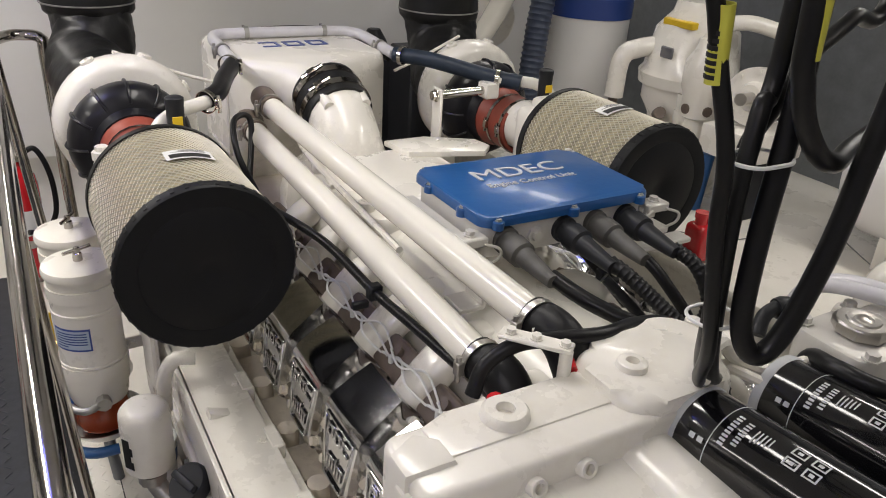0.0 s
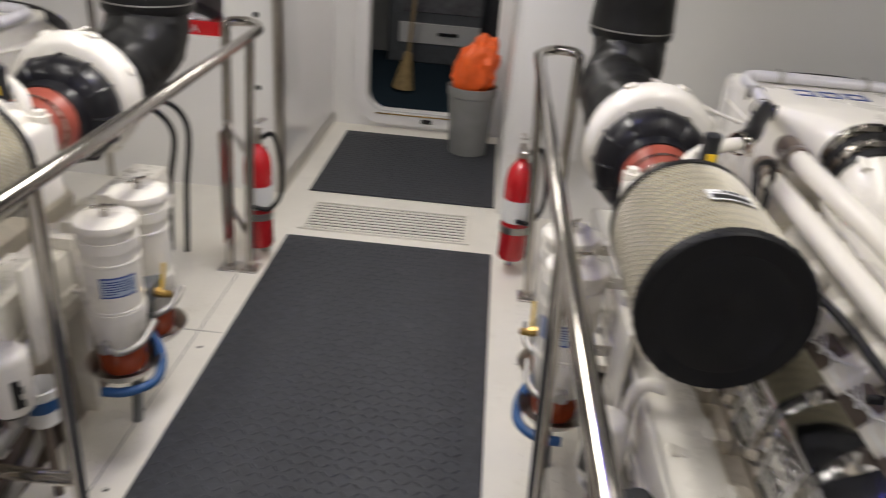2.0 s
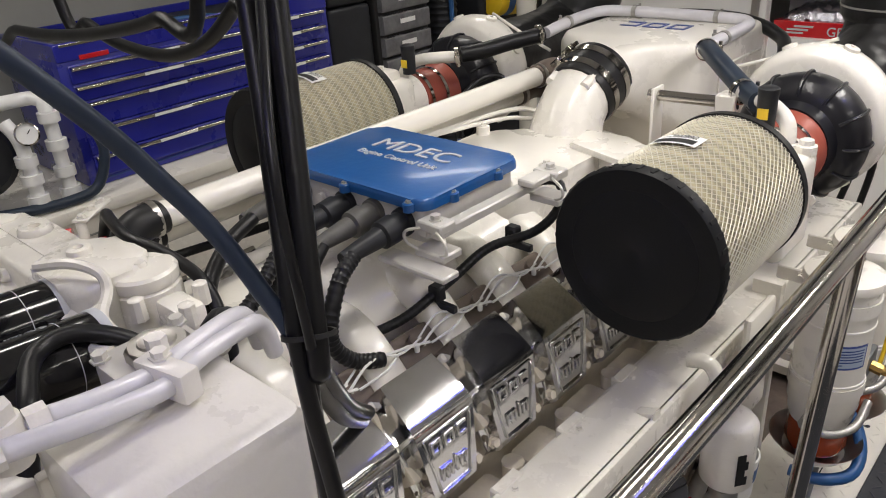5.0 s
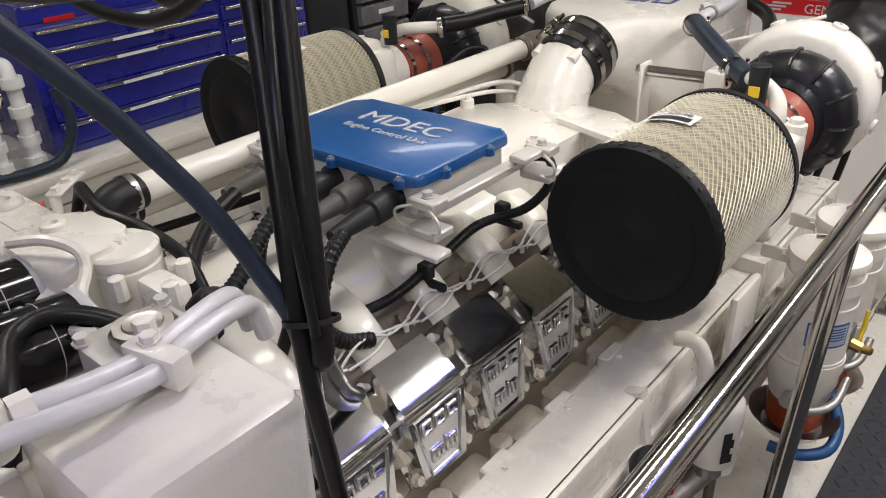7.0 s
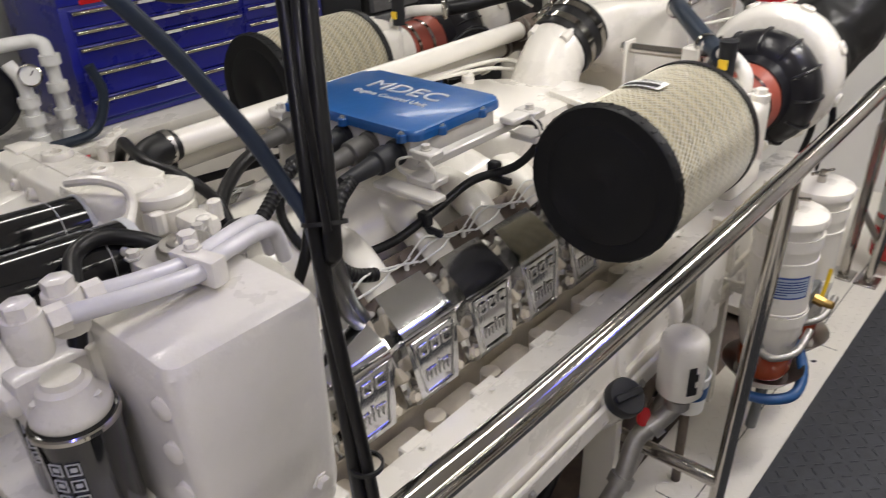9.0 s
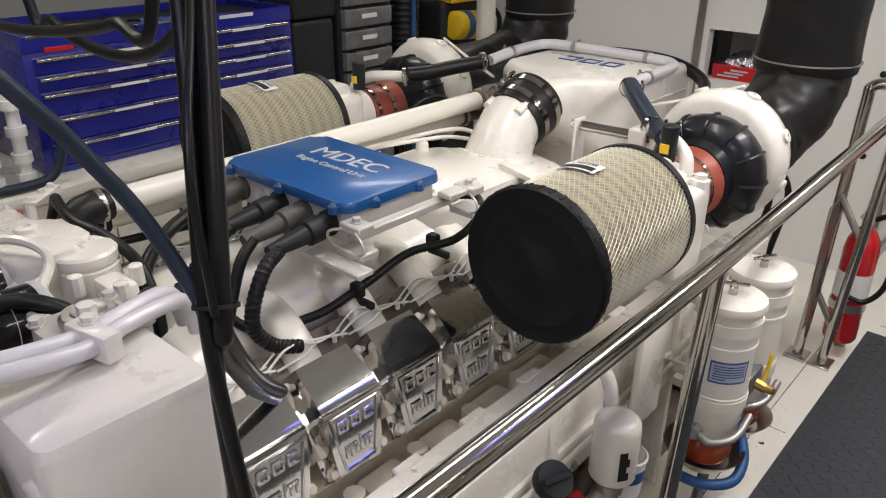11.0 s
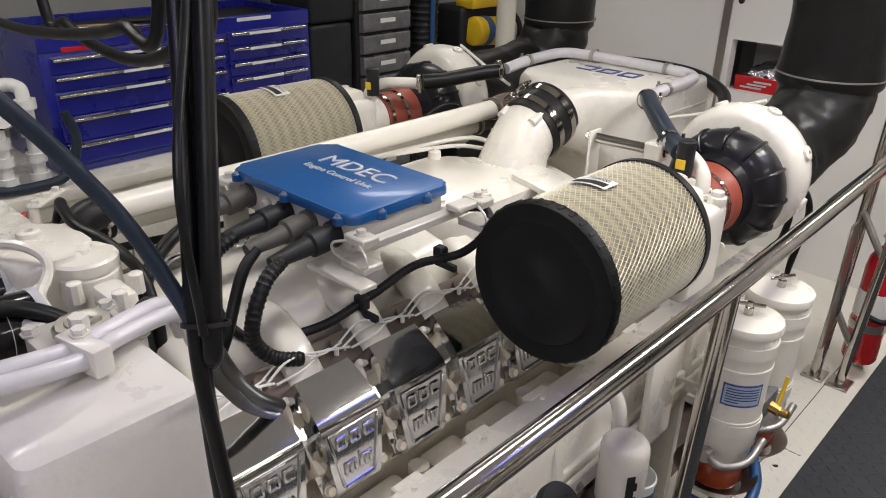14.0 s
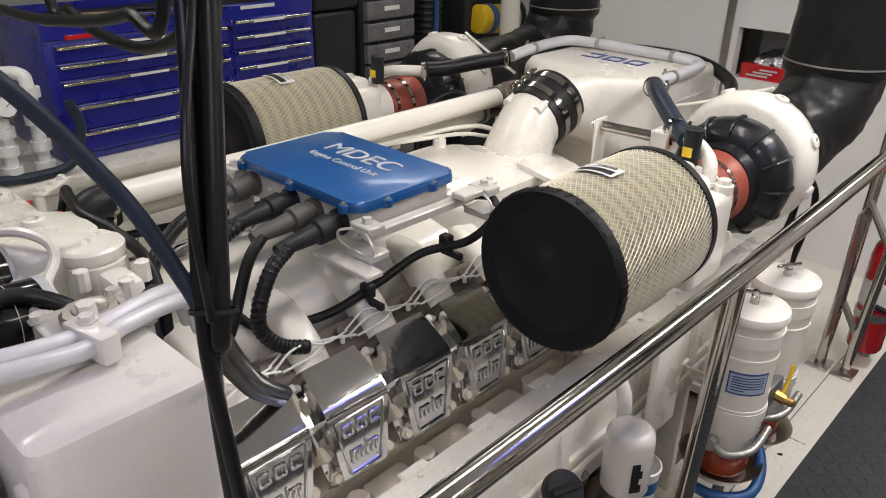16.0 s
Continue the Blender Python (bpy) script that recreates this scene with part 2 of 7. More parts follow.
def loft(bm, sections):
    """Skin closed sections (lists of points of one length) one after another, with caps."""
    rings = [[bm.verts.new(Vector(p)) for p in s] for s in sections]
    k = len(rings[0])
    for u, v in zip(rings, rings[1:]):
        for i in range(k):
            j = (i + 1) % k
            bm.faces.new((u[i], u[j], v[j], v[i]))
    bm.faces.new(rings[0][::-1])
    bm.faces.new(rings[-1])
    return bm


def rounded(cx, cy, w, h, r, n=4):
    """Points of a rounded rectangle, counter-clockwise."""
    out = []
    r = min(r, w / 2 - 1e-4, h / 2 - 1e-4)
    for sx, sy, a0 in ((1, 1, 0), (-1, 1, 90), (-1, -1, 180), (1, -1, 270)):
        for i in range(n + 1):
            a = radians(a0 + 90 * i / n)
            out.append((cx + sx * (w / 2 - r) + r * math.cos(a), cy + sy * (h / 2 - r) + r * math.sin(a)))
    return out


def slab(bm, outline, z0, z1, bevel=0.0, m=None, seg=2):
    """An upright prism over an outline in x and y."""
    t = bmesh.new()
    bot = [t.verts.new((x, y, z0)) for x, y in outline]
    top = [t.verts.new((x, y, z1)) for x, y in outline]
    k = len(outline)
    t.faces.new(bot[::-1])
    f = t.faces.new(top)
    for i in range(k):
        j = (i + 1) % k
        t.faces.new((bot[i], bot[j], top[j], top[i]))
    if bevel:
        bmesh.ops.bevel(t, geom=list(f.edges), offset=bevel, segments=seg, profile=0.5, affect="EDGES")
    return merge(bm, t, m)


def bolt(bm, p, d=(0, 0, 1), r=0.010, h=0.008):
    lathe(bm, p, d, [(0, 0), (0, r * 1.35), (h * 0.25, r * 1.35), (h * 0.25, r), (h, r), (h, 0)], 6)
    return bm


def clamp_ring(bm, p, d, r, w=0.012):
    """A worm-drive hose clamp with its screw housing."""
    p, d = Vector(p), Vector(d).normalized()
    lathe(bm, p - d * w / 2, d, [(0, r), (0, r + 0.002), (w, r + 0.002), (w, r)], 24)
    m = Matrix.Translation(p) @ frame_along(d)
    box(bm, r, r + 0.012, -0.012, 0.012, -w * 0.6, w * 0.6, 0.002, 1, m)
    cyl(bm, m @ Vector((r + 0.007, -0.022, 0)), m @ Vector((r + 0.007, 0.02, 0)), 0.0045, 8)
    return bm


def writing(name, body, size, m, mat, parent, depth=0.0006, squeeze=1.0):
    c = bpy.data.curves.new(name, "FONT")
    c.body, c.size, c.extrude, c.align_x, c.align_y = body, size, depth, "CENTER", "CENTER"
    ob = new("tmp_writing", c)
    me = bpy.data.meshes.new_from_object(ob)
    bpy.data.objects.remove(ob)
    bpy.data.curves.remove(c)
    me.name = name
    me.transform(m @ Matrix.Diagonal((squeeze, 1, 1, 1)))
    me.materials.clear()
    me.materials.append(mat)
    o = new(name, me)
    o.parent = parent
    return o

# ---- room ----
def structure(name, bm, mat, label, category, smooth=40):
    return tagged(part(name, bm, mat, None, "", smooth), label, category, "", "structure")


XL, XR, YB, YF, TOP = -3.75, 3.6, -1.6, 4.3, 2.15
CL, CR, YD = -1.03, 0.10, 5.6
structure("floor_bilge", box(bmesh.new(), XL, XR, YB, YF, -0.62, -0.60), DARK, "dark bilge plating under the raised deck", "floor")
bm = bmesh.new()
for x0, x1, y0, y1 in ((-1.06, 0.36, YB, 3.0), (-1.14, -1.06, 1.88, 3.0), (0.36, 0.44, 1.88, 3.0), (XL, XR, 3.0, YF), (CL - 0.1, CR + 0.4, YF, YD + 0.1), (XL, -2.50, YB, 3.0), (1.84, XR, YB, 3.0), (-2.50, -1.06, YB, 0.3), (0.36, 1.84, YB, 0.3)):
    box(bm, x0, x1, y0, y1, -0.03, 0)
floor = structure("floor", bm, FLOOR, "white painted tread-plate deck, scuffed at the joints", "floor")
structure("ceiling", box(bmesh.new(), XL - 0.1, XR + 0.1, YB - 0.1, 8.2, TOP, TOP + 0.1), CEIL, "plain white ceiling panels", "ceiling")
# port bulkhead takes the darkened laminate, shade behind the gear is painted
structure("wall_port", box(bmesh.new(), XL - 0.1, XL, YB, YF, -0.6, TOP), DKWALL, "plain white bulkhead behind stored gear, its shade put into the colour", "wall")
structure("wall_starboard", box(bmesh.new(), XR, XR + 0.1, YB, YF, -0.6, TOP), WALL, "plain white bulkhead", "wall")
structure("wall_forward", box(bmesh.new(), XL, XR, YB - 0.1, YB, -0.6, TOP), WALL, "plain white bulkhead", "wall")
# aft bulkhead with a niche on the port side
NX0, NX1, NZ0, NZ1 = -1.90, -1.30, 0.775, 1.000
bm = bmesh.new()
box(bm, XL, NX0, YF, YF + 0.06, -0.6, TOP)
box(bm, NX1, CL, YF, YF + 0.06, -0.6, TOP)
box(bm, NX0, NX1, YF, YF + 0.06, -0.6, NZ0)
box(bm, NX0, NX1, YF, YF + 0.06, NZ1, TOP)
structure("wall_aft_port", bm, WALL, "white laminate panels with a storage niche", "wall")
bm = bmesh.new()
box(bm, NX0 - 0.02, NX1 + 0.02, YF + 0.35, YF + 0.37, NZ0 - 0.05, NZ1 + 0.05)
box(bm, NX0 - 0.02, NX1 + 0.02, YF + 0.06, YF + 0.36, NZ0 - 0.04, NZ0 - 0.01)
structure("wall_niche", bm, WALL, "white lining of the storage niche", "wall")
bm = bmesh.new()
box(bm, CR, XR, YF, YF + 0.06, -0.6, TOP)
structure("wall_aft_starboard", bm, WALL, "white laminate bulkhead behind the engine", "wall")
bm = bmesh.new()
for x in (-1.945, -1.04):
    box(bm, x - 0.018, x + 0.018, YF - 0.008, YF - 0.001, 0, TOP)
structure("trim", bm, STEEL_DULL, "brushed metal cover strips on the bulkhead", "trim")
bm = bmesh.new()
for x, z in ((-1.89, 1.17), (-1.62, 1.17), (-1.89, 0.60), (-1.14, 0.55), (-1.14, 0.90), (-2.05, 1.18)):
    lathe(bm, (x, YF, z), (0, -1, 0), [(0, 0), (0, 0.014), (0.006, 0.013), (0.010, 0.006), (0.010, 0)], 14)
structure("panel_studs", bm, INK_BLACK, "black panel fastening studs", "trim")
# corridor with the watertight door
bm = bmesh.new()
box(bm, CL - 0.06, CL, YF + 0.06, YD, 0, TOP)
structure("wall_corridor_port", bm, WALL_GLOSS, "glossy white corridor panel", "wall")
bm = bmesh.new()
box(bm, CL, CL + 0.012, YF, YD, 0, 0.07, 0.003, 1)
box(bm, CL, CL + 0.010, YF + 0.02, YF + 0.06, 0.07, TOP)
structure("baseboard", bm, STEEL_DULL, "dull metal skirting strip", "trim")
structure("wall_corridor_starboard", box(bmesh.new(), CR, CR + 0.06, YF + 0.06, YD, 0, TOP), WALL, "plain white corridor side", "wall")
DX0, DX1, DZ0, DZ1 = -0.80, 0.02, 0.115, 1.95
hole = rounded((DX0 + DX1) / 2, (DZ0 + DZ1) / 2, DX1 - DX0, DZ1 - DZ0, 0.12, 6)
def ring_wall(bm, outer, inner, y0, y1):
    n = len(inner)
    vs = [[bm.verts.new((x, y, z)) for x, z in loop] for loop in (outer, inner) for y in (y0, y1)]
    of, ob, nf, nb = vs
    for i in range(n):
        j = (i + 1) % n
        bm.faces.new((of[i], of[j], nf[j], nf[i]))
        bm.faces.new((ob[i], ob[j], nb[j], nb[i]))
        bm.faces.new((nf[i], nf[j], nb[j], nb[i]))
        bm.faces.new((of[i], of[j], ob[j], ob[i]))
    return bm


big = rounded((CL + CR) / 2, TOP / 2, CR - CL + 0.02, TOP, 0.001, 6)
structure("wall_corridor_end", ring_wall(bmesh.new(), big, hole, YD, YD + 0.08), WALL, "white bulkhead round the doorway", "wall")
d = tagged(part("door_1", ring_wall(bmesh.new(), rounded((DX0 + DX1) / 2, (DZ0 + DZ1) / 2, DX1 - DX0 + 0.17, DZ1 - DZ0 + 0.17, 0.19, 6), hole, YD - 0.035, YD - 0.001), WALL_GLOSS), "open doorway with a rounded white raised frame", "doorway", "", "structure")
part("latch", box(bmesh.new(), -0.43, -0.36, YD - 0.045, YD - 0.034, 0.055, 0.085, 0.004, 1), INK_BLACK, d)
part("sill_strip", box(bmesh.new(), -0.74, -0.04, YD - 0.040, YD - 0.034, 0.098, 0.106, 0.001, 1), BRASS, d)
# room beyond the doorway
bm = bmesh.new()
box(bm, -2.4, 1.4, YD + 0.08, 8.1, -0.02, 0.0)
structure("floor_beyond", bm, TEAL, "dark teal floor beyond the doorway", "floor")
bm = bmesh.new()
box(bm, -2.5, -2.4, YD + 0.08, 8.1, 0, TOP)
box(bm, 1.4, 1.5, YD + 0.08, 8.1, 0, TOP)
box(bm, -2.4, 1.4, 8.0, 8.1, 0, TOP)
# low light in the next room is painted into these walls
structure("wall_beyond", bm, DKWALL, "plain walls beyond the doorway, their dimness painted in grey", "wall")

# ---- main engine ----
def mesh_sleeve(bm, x, y0, y1, z, r, wires=60):
    """Two crossed families of thin helical wires round a filter."""
    n = 26
    for sense in (-1, 1):
        for w in range(wires):
            a0 = 2 * math.pi * w / wires
            prev = None
            for i in range(n + 1):
                t = i / n
                a = a0 + sense * t * 1.5
                ring = []
                for dr, da in ((0.0, -0.0062), (0.0012 + 0.0004 * sense, 0.0), (0.0, 0.0062)):
                    ring.append(bm.verts.new((x + (r + dr) * math.cos(a + da), y0 + (y1 - y0) * t, z + (r + dr) * math.sin(a + da))))
                if prev:
                    bm.faces.new((prev[0], prev[1], ring[1], ring[0]))
                    bm.faces.new((prev[1], prev[2], ring[2], ring[1]))
                prev = ring
    return bm


def valve_cover_mesh(s):
    """Shell of one cover for the bank on side s, about its centre line; x is measured outward."""
    bm = bmesh.new()
    prof = [(0.296, 0.832, 0.052, -0.018, -0.012), (0.306, 0.866, 0.058, -0.030, -0.036), (0.316, 0.875, 0.061, -0.034, -0.046), (0.352, 0.851, 0.065, -0.040, -0.050),
            (0.386, 0.827, 0.068, -0.038, -0.050), (0.397, 0.812, 0.069, -0.034, -0.040), (0.410, 0.715, 0.057, -0.026, -0.016), (0.414, 0.676, 0.050, -0.022, -0.010), (0.404, 0.662, 0.048, -0.020, -0.010)]
    rows = []
    for part_in, wide in ((0.0, 0.0), (0.45, 0.003), (0.8, 0.008), (0.95, 0.018), (1.0, 0.026), (1.18, 0.027)):
        rows.append([[bm.verts.new((s * (x + ix * part_in), q * (w + 0.62 * wide), z + iz * part_in)) for q in (-1, 1)] for x, z, w, ix, iz in prof])
    for p, q in zip(rows[0], rows[0][1:]):
        bm.faces.new((p[0], p[1], q[1], q[0]))
    for up_row, low_row in zip(rows, rows[1:]):
        for k in (0, 1):
            for i in range(len(prof) - 1):
                bm.faces.new((up_row[i][k], up_row[i + 1][k], low_row[i + 1][k], low_row[i][k]))
        for i in (0, -1):
            bm.faces.new((up_row[i][0], up_row[i][1], low_row[i][1], low_row[i][0]))
    rim = {v for pair in rows[0] for v in pair}
    sharp = [g for g in bm.edges if g.verts[0] in rim and g.verts[1] in rim and len(g.link_faces) == 2 and g.calc_face_angle(0) > 0.9]
    sharp += [g for g in bm.edges if {g.verts[0], g.verts[1]} in ({rows[0][4][0], rows[0][4][1]}, {rows[0][5][0], rows[0][5][1]})]
    bmesh.ops.bevel(bm, geom=sharp, offset=0.008, segments=3, profile=0.5, affect="EDGES")
    return bm


def emblem_mesh(s):
    """Raised bars and frame on the outer face of a cover."""
    bm = bmesh.new()
    a, b = Vector((s * 0.3980, 0, 0.812)), Vector((s * 0.4110, 0, 0.715))
    down = (b - a).normalized()
    out = Vector((s * 0.991, 0, 0.133))
    m = Matrix((Vector((0, s, 0)), -down, out)).transposed().to_4x4()
    m.translation = a + down * 0.060
    m = m @ Matrix.Diagonal((1.20, 1.08, 1, 1))
    for u0, u1, v0, v1 in ((-0.047, 0.047, 0.046, 0.049), (-0.030, 0.030, -0.062, -0.059)):
        box(bm, u0, u1, v0, v1, -0.002, 0.003, 0.001, 1, m)
    for e in (-1, 1):
        t = m @ Matrix.Translation((e * 0.0385, -0.006, 0)) @ Matrix.Rotation(e * radians(-9), 4, "Z")
        box(bm, -0.0015, 0.0015, -0.053, 0.053, -0.002, 0.003, 0.001, 1, t)
    for k in range(3):
        u = -0.026 + 0.026 * k
        for v in (0.016, 0.034):
            box(bm, u - 0.009, u + 0.009, v - 0.0025, v + 0.0025, -0.001, 0.0035, 0.001, 1, m)
        for e in (-1, 1):
            if not (k == 2 and e == 1):
                box(bm, u + e * 0.008 - 0.002, u + e * 0.008 + 0.002, 0.016, 0.034, -0.001, 0.0035, 0.001, 1, m)
    for k in range(6):
        u = -0.024 + 0.0096 * k
        box(bm, u - 0.0022, u + 0.0022, -0.040, -0.016 + (0.006 if k == 3 else 0), -0.001, 0.0035, 0.001, 1, m)
    for u in (-0.014, 0.019):
        box(bm, u - 0.010, u + 0.010, -0.0205, -0.0165, -0.001, 0.0035, 0.001, 1, m)
    return bm


def engine(cx):
    e = thing("diesel_engine", "white painted marine diesel engine with polished valve covers", "engine", (cx, 0.145, -0.095), "main engines")
    # crankcase and valley
    bm = bmesh.new()
    loft(bm, [[(-0.30, y, -0.25), (0.30, y, -0.25), (0.33, y, 0.35), (0.36, y, 0.62), (0.20, y, 0.80), (-0.20, y, 0.80), (-0.36, y, 0.62), (-0.33, y, 0.35)] for y in (1.02, 1.05, 2.72, 2.75)])
    part("crankcase", bm, CAST, e, "stained off-white cast crankcase")
    bm = bmesh.new()
    secs = []
    for y, w, h in ((0.985, 0.05, 0.84), (1.0, 0.10, 0.885), (1.03, 0.145, 0.925), (1.08, 0.170, 0.948), (1.16, 0.182, 0.958), (1.75, 0.182, 0.958), (1.82, 0.190, 0.972), (2.30, 0.190, 0.972), (2.42, 0.170, 0.950), (2.46, 0.12, 0.90)):
        arch = [(w * math.copysign(abs(math.cos(a)) ** 0.75, math.cos(a)), 0.80 + (h - 0.80) * math.sin(a) ** 0.75) for a in (math.pi * k / 18 for k in range(19))]
        secs.append([(x, y, z) for x, z in [(w, 0.76)] + arch + [(-w, 0.76)]])
    loft(bm, secs)
    part("intake_manifold", bm, WHITE, e)
    for s in (-1, 1):
        # cylinder heads, covers and runners
        for k in range(6):
            y = (1.178 if s > 0 else 1.254) + 0.174 * k
            bm = bmesh.new()
            box(bm, -0.070, 0.070, -0.079, 0.079, -0.13, 0.02, 0.010, 2, Matrix.Translation((s * 0.335, y, 0.765)) @ Matrix.Rotation(s * radians(47), 4, "Y"))
            for d in (-0.065, 0.065):
                bolt(bm, (s * 0.400, y + d * 0.95, 0.690), (s * 0.95, 0, 0.3), 0.009, 0.012)
            part("cylinder_head", bm, CAST, e, "stained white cylinder head")
            vc = part("valve_cover", valve_cover_mesh(s), CHROME, e, "polished chrome valve cover with raised lettering")
            vc.location = (0, y, 0)
            part("emblem", emblem_mesh(s), CHROME, vc)
            for q in (-0.069, 0.069):
                part("cap_nut", lathe(bmesh.new(), (s * 0.292, q, 0.826), (s * 0.65, 0, 0.76), [(0, 0), (0, 0.0085), (0.012, 0.0085), (0.015, 0.006), (0.015, 0)], 12), WHITE, vc, "white painted cap nut")
                part("cap_nut", lathe(bmesh.new(), (s * 0.352, q * 1.16, 0.774), (s * 0.75, 0, 0.66), [(0, 0), (0, 0.0065), (0.010, 0.0065), (0.013, 0.005), (0.013, 0)], 12), WHITE, vc, "white painted cap nut")
            bm = bmesh.new()
            line = spline([(0.10, 0, 0.905), (0.165, 0, 0.900), (0.215, 0, 0.872), (0.255, 0, 0.825), (0.282, 0, 0.785)], 4)
            secs = []
            for i, c in enumerate(line):
                d = (line[min(i + 1, len(line) - 1)] - line[max(i - 1, 0)]).normalized()
                up_x, up_z = -d.z, d.x
                grow = 1.0 + 0.30 * max(0.0, i / (len(line) - 1) - 0.55)
                secs.append([(s * (c.x + up_x * v), y + u, c.z + up_z * v) for u, v in rounded(0, 0.004, 0.078 * grow, 0.060, 0.024, 4)])
            loft(bm, secs)
            box(bm, -0.010, 0.010, -0.050, 0.050, -0.040, 0.040, 0.006, 2, Matrix.Translation((s * 0.280, y, 0.790)) @ Matrix.Rotation(s * radians(42), 4, "Y"))
            part("intake_runner", bm, WHITE, e)
            bm = bmesh.new()
            box(bm, -0.034, 0.034, -0.052, 0.052, -0.025, 0.03, 0.01, 2, Matrix.Translation((s * 0.238, y + 0.085, 0.832)) @ Matrix.Rotation(s * radians(40), 4, "Y"))
            cyl(bm, (s * 0.235, y + 0.085, 0.83), (s * 0.26, y + 0.085, 0.87), 0.016, 10)
            part("injector", bm, GUNGE, e, "oil-darkened injector between the runners")
            bm = bmesh.new()
            tube(bm, [(s * 0.27, y - 0.09, 0.862), (s * 0.272, y - 0.04, 0.885 + 0.008 * (k % 2)), (s * 0.268, y + 0.03, 0.878), (s * 0.275, y + 0.10, 0.862)], 0.0026, 6)
            tube(bm, [(s * 0.275, y - 0.07, 0.858), (s * 0.290, y - 0.02, 0.874), (s * 0.262, y + 0.05, 0.870), (s * 0.268, y + 0.095, 0.855)], 0.0024, 6)
            tube(bm, [(s * 0.262, y - 0.09, 0.872), (s * 0.255, y - 0.03, 0.892), (s * 0.280, y + 0.02, 0.880), (s * 0.262, y + 0.09, 0.870)], 0.0022, 6)
            lathe(bm, (s * 0.272, y + 0.07, 0.856), (0, 0, 1), [(0, 0), (0, 0.005), (0.014, 0.005), (0.016, 0.003), (0.016, 0)], 10)
            part("injector_wire", bm, PAPER, e, "thin white sensor wires")
        # exhaust side clutter below the covers
        bm = bmesh.new()
        for k in range(7):
            y = 1.02 + 0.174 * k
            box(bm, s * 0.37, s * 0.45, y, y + 0.11, 0.52, 0.60, 0.012, 2)
            cyl(bm, (s * 0.41, y + 0.14, 0.50), (s * 0.41, y + 0.14, 0.62), 0.022, 10)
        tagged(part("exhaust_flange", bm, CAST, e, "oil-stained exhaust port flanges"), kind="stuff")
        bm = bmesh.new()
        box(bm, s * 0.455, s * 0.575, 0.55, 3.0, 0.625, 0.650, 0.006)
        box(bm, s * 0.560, s * 0.580, 0.55, 3.0, 0.515, 0.650, 0.006)
        box(bm, s * 0.578, s * 0.592, 0.55, 3.0, 0.50, 0.545, 0.005)
        box(bm, s * 0.430, s * 0.458, 0.55, 3.0, 0.585, 0.618, 0.006)
        for k in range(9):
            box(bm, s * 0.440, s * 0.468, 1.0 + 0.2 * k, 1.07 + 0.2 * k, 0.61, 0.652, 0.004, 1)
            bolt(bm, (s * 0.475, 1.03 + 0.2 * k, 0.650), (0, 0, 1), 0.006, 0.006)
        part("side_girder", bm, WHITE, e, "long white folded metal girder")
        # intake side
        fx, fz, fr, y0, y1 = s * 0.535, 1.005, 0.151, 1.694, 2.062
        f = part("air_filter", cyl(bmesh.new(), (fx, y0, fz), (fx, y1, fz), fr, 64), FILTER, e, "round air filter in cream pleats under wire mesh")
        part("wire_mesh", mesh_sleeve(bmesh.new(), fx, y0, y1, fz, fr + 0.002, 84), WIRE, f, "diamond wire mesh")
        bm = bmesh.new()
        lathe(bm, (fx, y0 + 0.024, fz), (0, -1, 0), [(0, fr + 0.002), (0, fr + 0.007), (0.020, fr + 0.008), (0.026, fr + 0.004), (0.027, fr - 0.028), (0.0255, fr - 0.031), (0.027, fr - 0.034), (0.027, 0.02), (0.0255, 0.018), (0.0255, 0)], 64)
        part("end_cap", bm, BLACK_MATT, f, "matt black rubber end cap")
        bm = bmesh.new()
        for k in range(40):
            a = 2 * math.pi * k / 40
            box(bm, -0.0035, 0.0035, -0.010, 0.010, -0.002, 0.0008, 0.0004, 1, Matrix.Translation((fx, y0 + 0.013, fz)) @ Matrix.Rotation(a, 4, "Y") @ Matrix.Translation((0, 0, fr + 0.008)))
        tagged(part("rim_notch", bm, BLACK_MATT, f), kind="stuff")
        part("rear_rim", lathe(bmesh.new(), (fx, y1 - 0.012, fz), (0, 1, 0), [(0, fr), (0, fr + 0.006), (0.018, fr + 0.006), (0.018, 0)], 64), BLACK, f)
        a0 = radians(90 + (6 if s > 0 else -6))
        lab = bmesh.new()
        def wrap(bm, yy0, yy1, aa0, aa1, rr):
            n = 8
            lo = [bm.verts.new((fx + rr * math.cos(aa0 + (aa1 - aa0) * i / n), yy0, fz + rr * math.sin(aa0 + (aa1 - aa0) * i / n))) for i in range(n + 1)]
            hi = [bm.verts.new((fx + rr * math.cos(aa0 + (aa1 - aa0) * i / n), yy1, fz + rr * math.sin(aa0 + (aa1 - aa0) * i / n))) for i in range(n + 1)]
            for i in range(n):
                bm.faces.new((lo[i], lo[i + 1], hi[i + 1], hi[i]))
        wrap(lab, 1.842, 1.892, a0 - 0.28, a0 + 0.28, fr + 0.0075)
        lb = part("label", lab, PAPER, f, "white and navy maker's label")
        ink = bmesh.new()
        wrap(ink, 1.848, 1.868, a0 - 0.235, a0 + 0.235, fr + 0.0083)
        part("print", ink, INK_BLACK, lb)
        ink = bmesh.new()
        for q in range(3):
            wrap(ink, 1.876 + 0.005 * q, 1.878 + 0.005 * q, a0 - 0.2, a0 + (0.1 if q else 0.2), fr + 0.0083)
        part("print_line", ink, INK_BLACK, lb)
        # inlet body, red sleeve, ribbed ring, turbo housing
        bm = bmesh.new()
        lathe(bm, (fx, 2.050, fz), (0, 1, 0), [(0, 0.12), (0.012, 0.125), (0.03, 0.118), (0.05, 0.095), (0.09, 0.080), (0.19, 0.074), (0.22, 0.074)], 32)
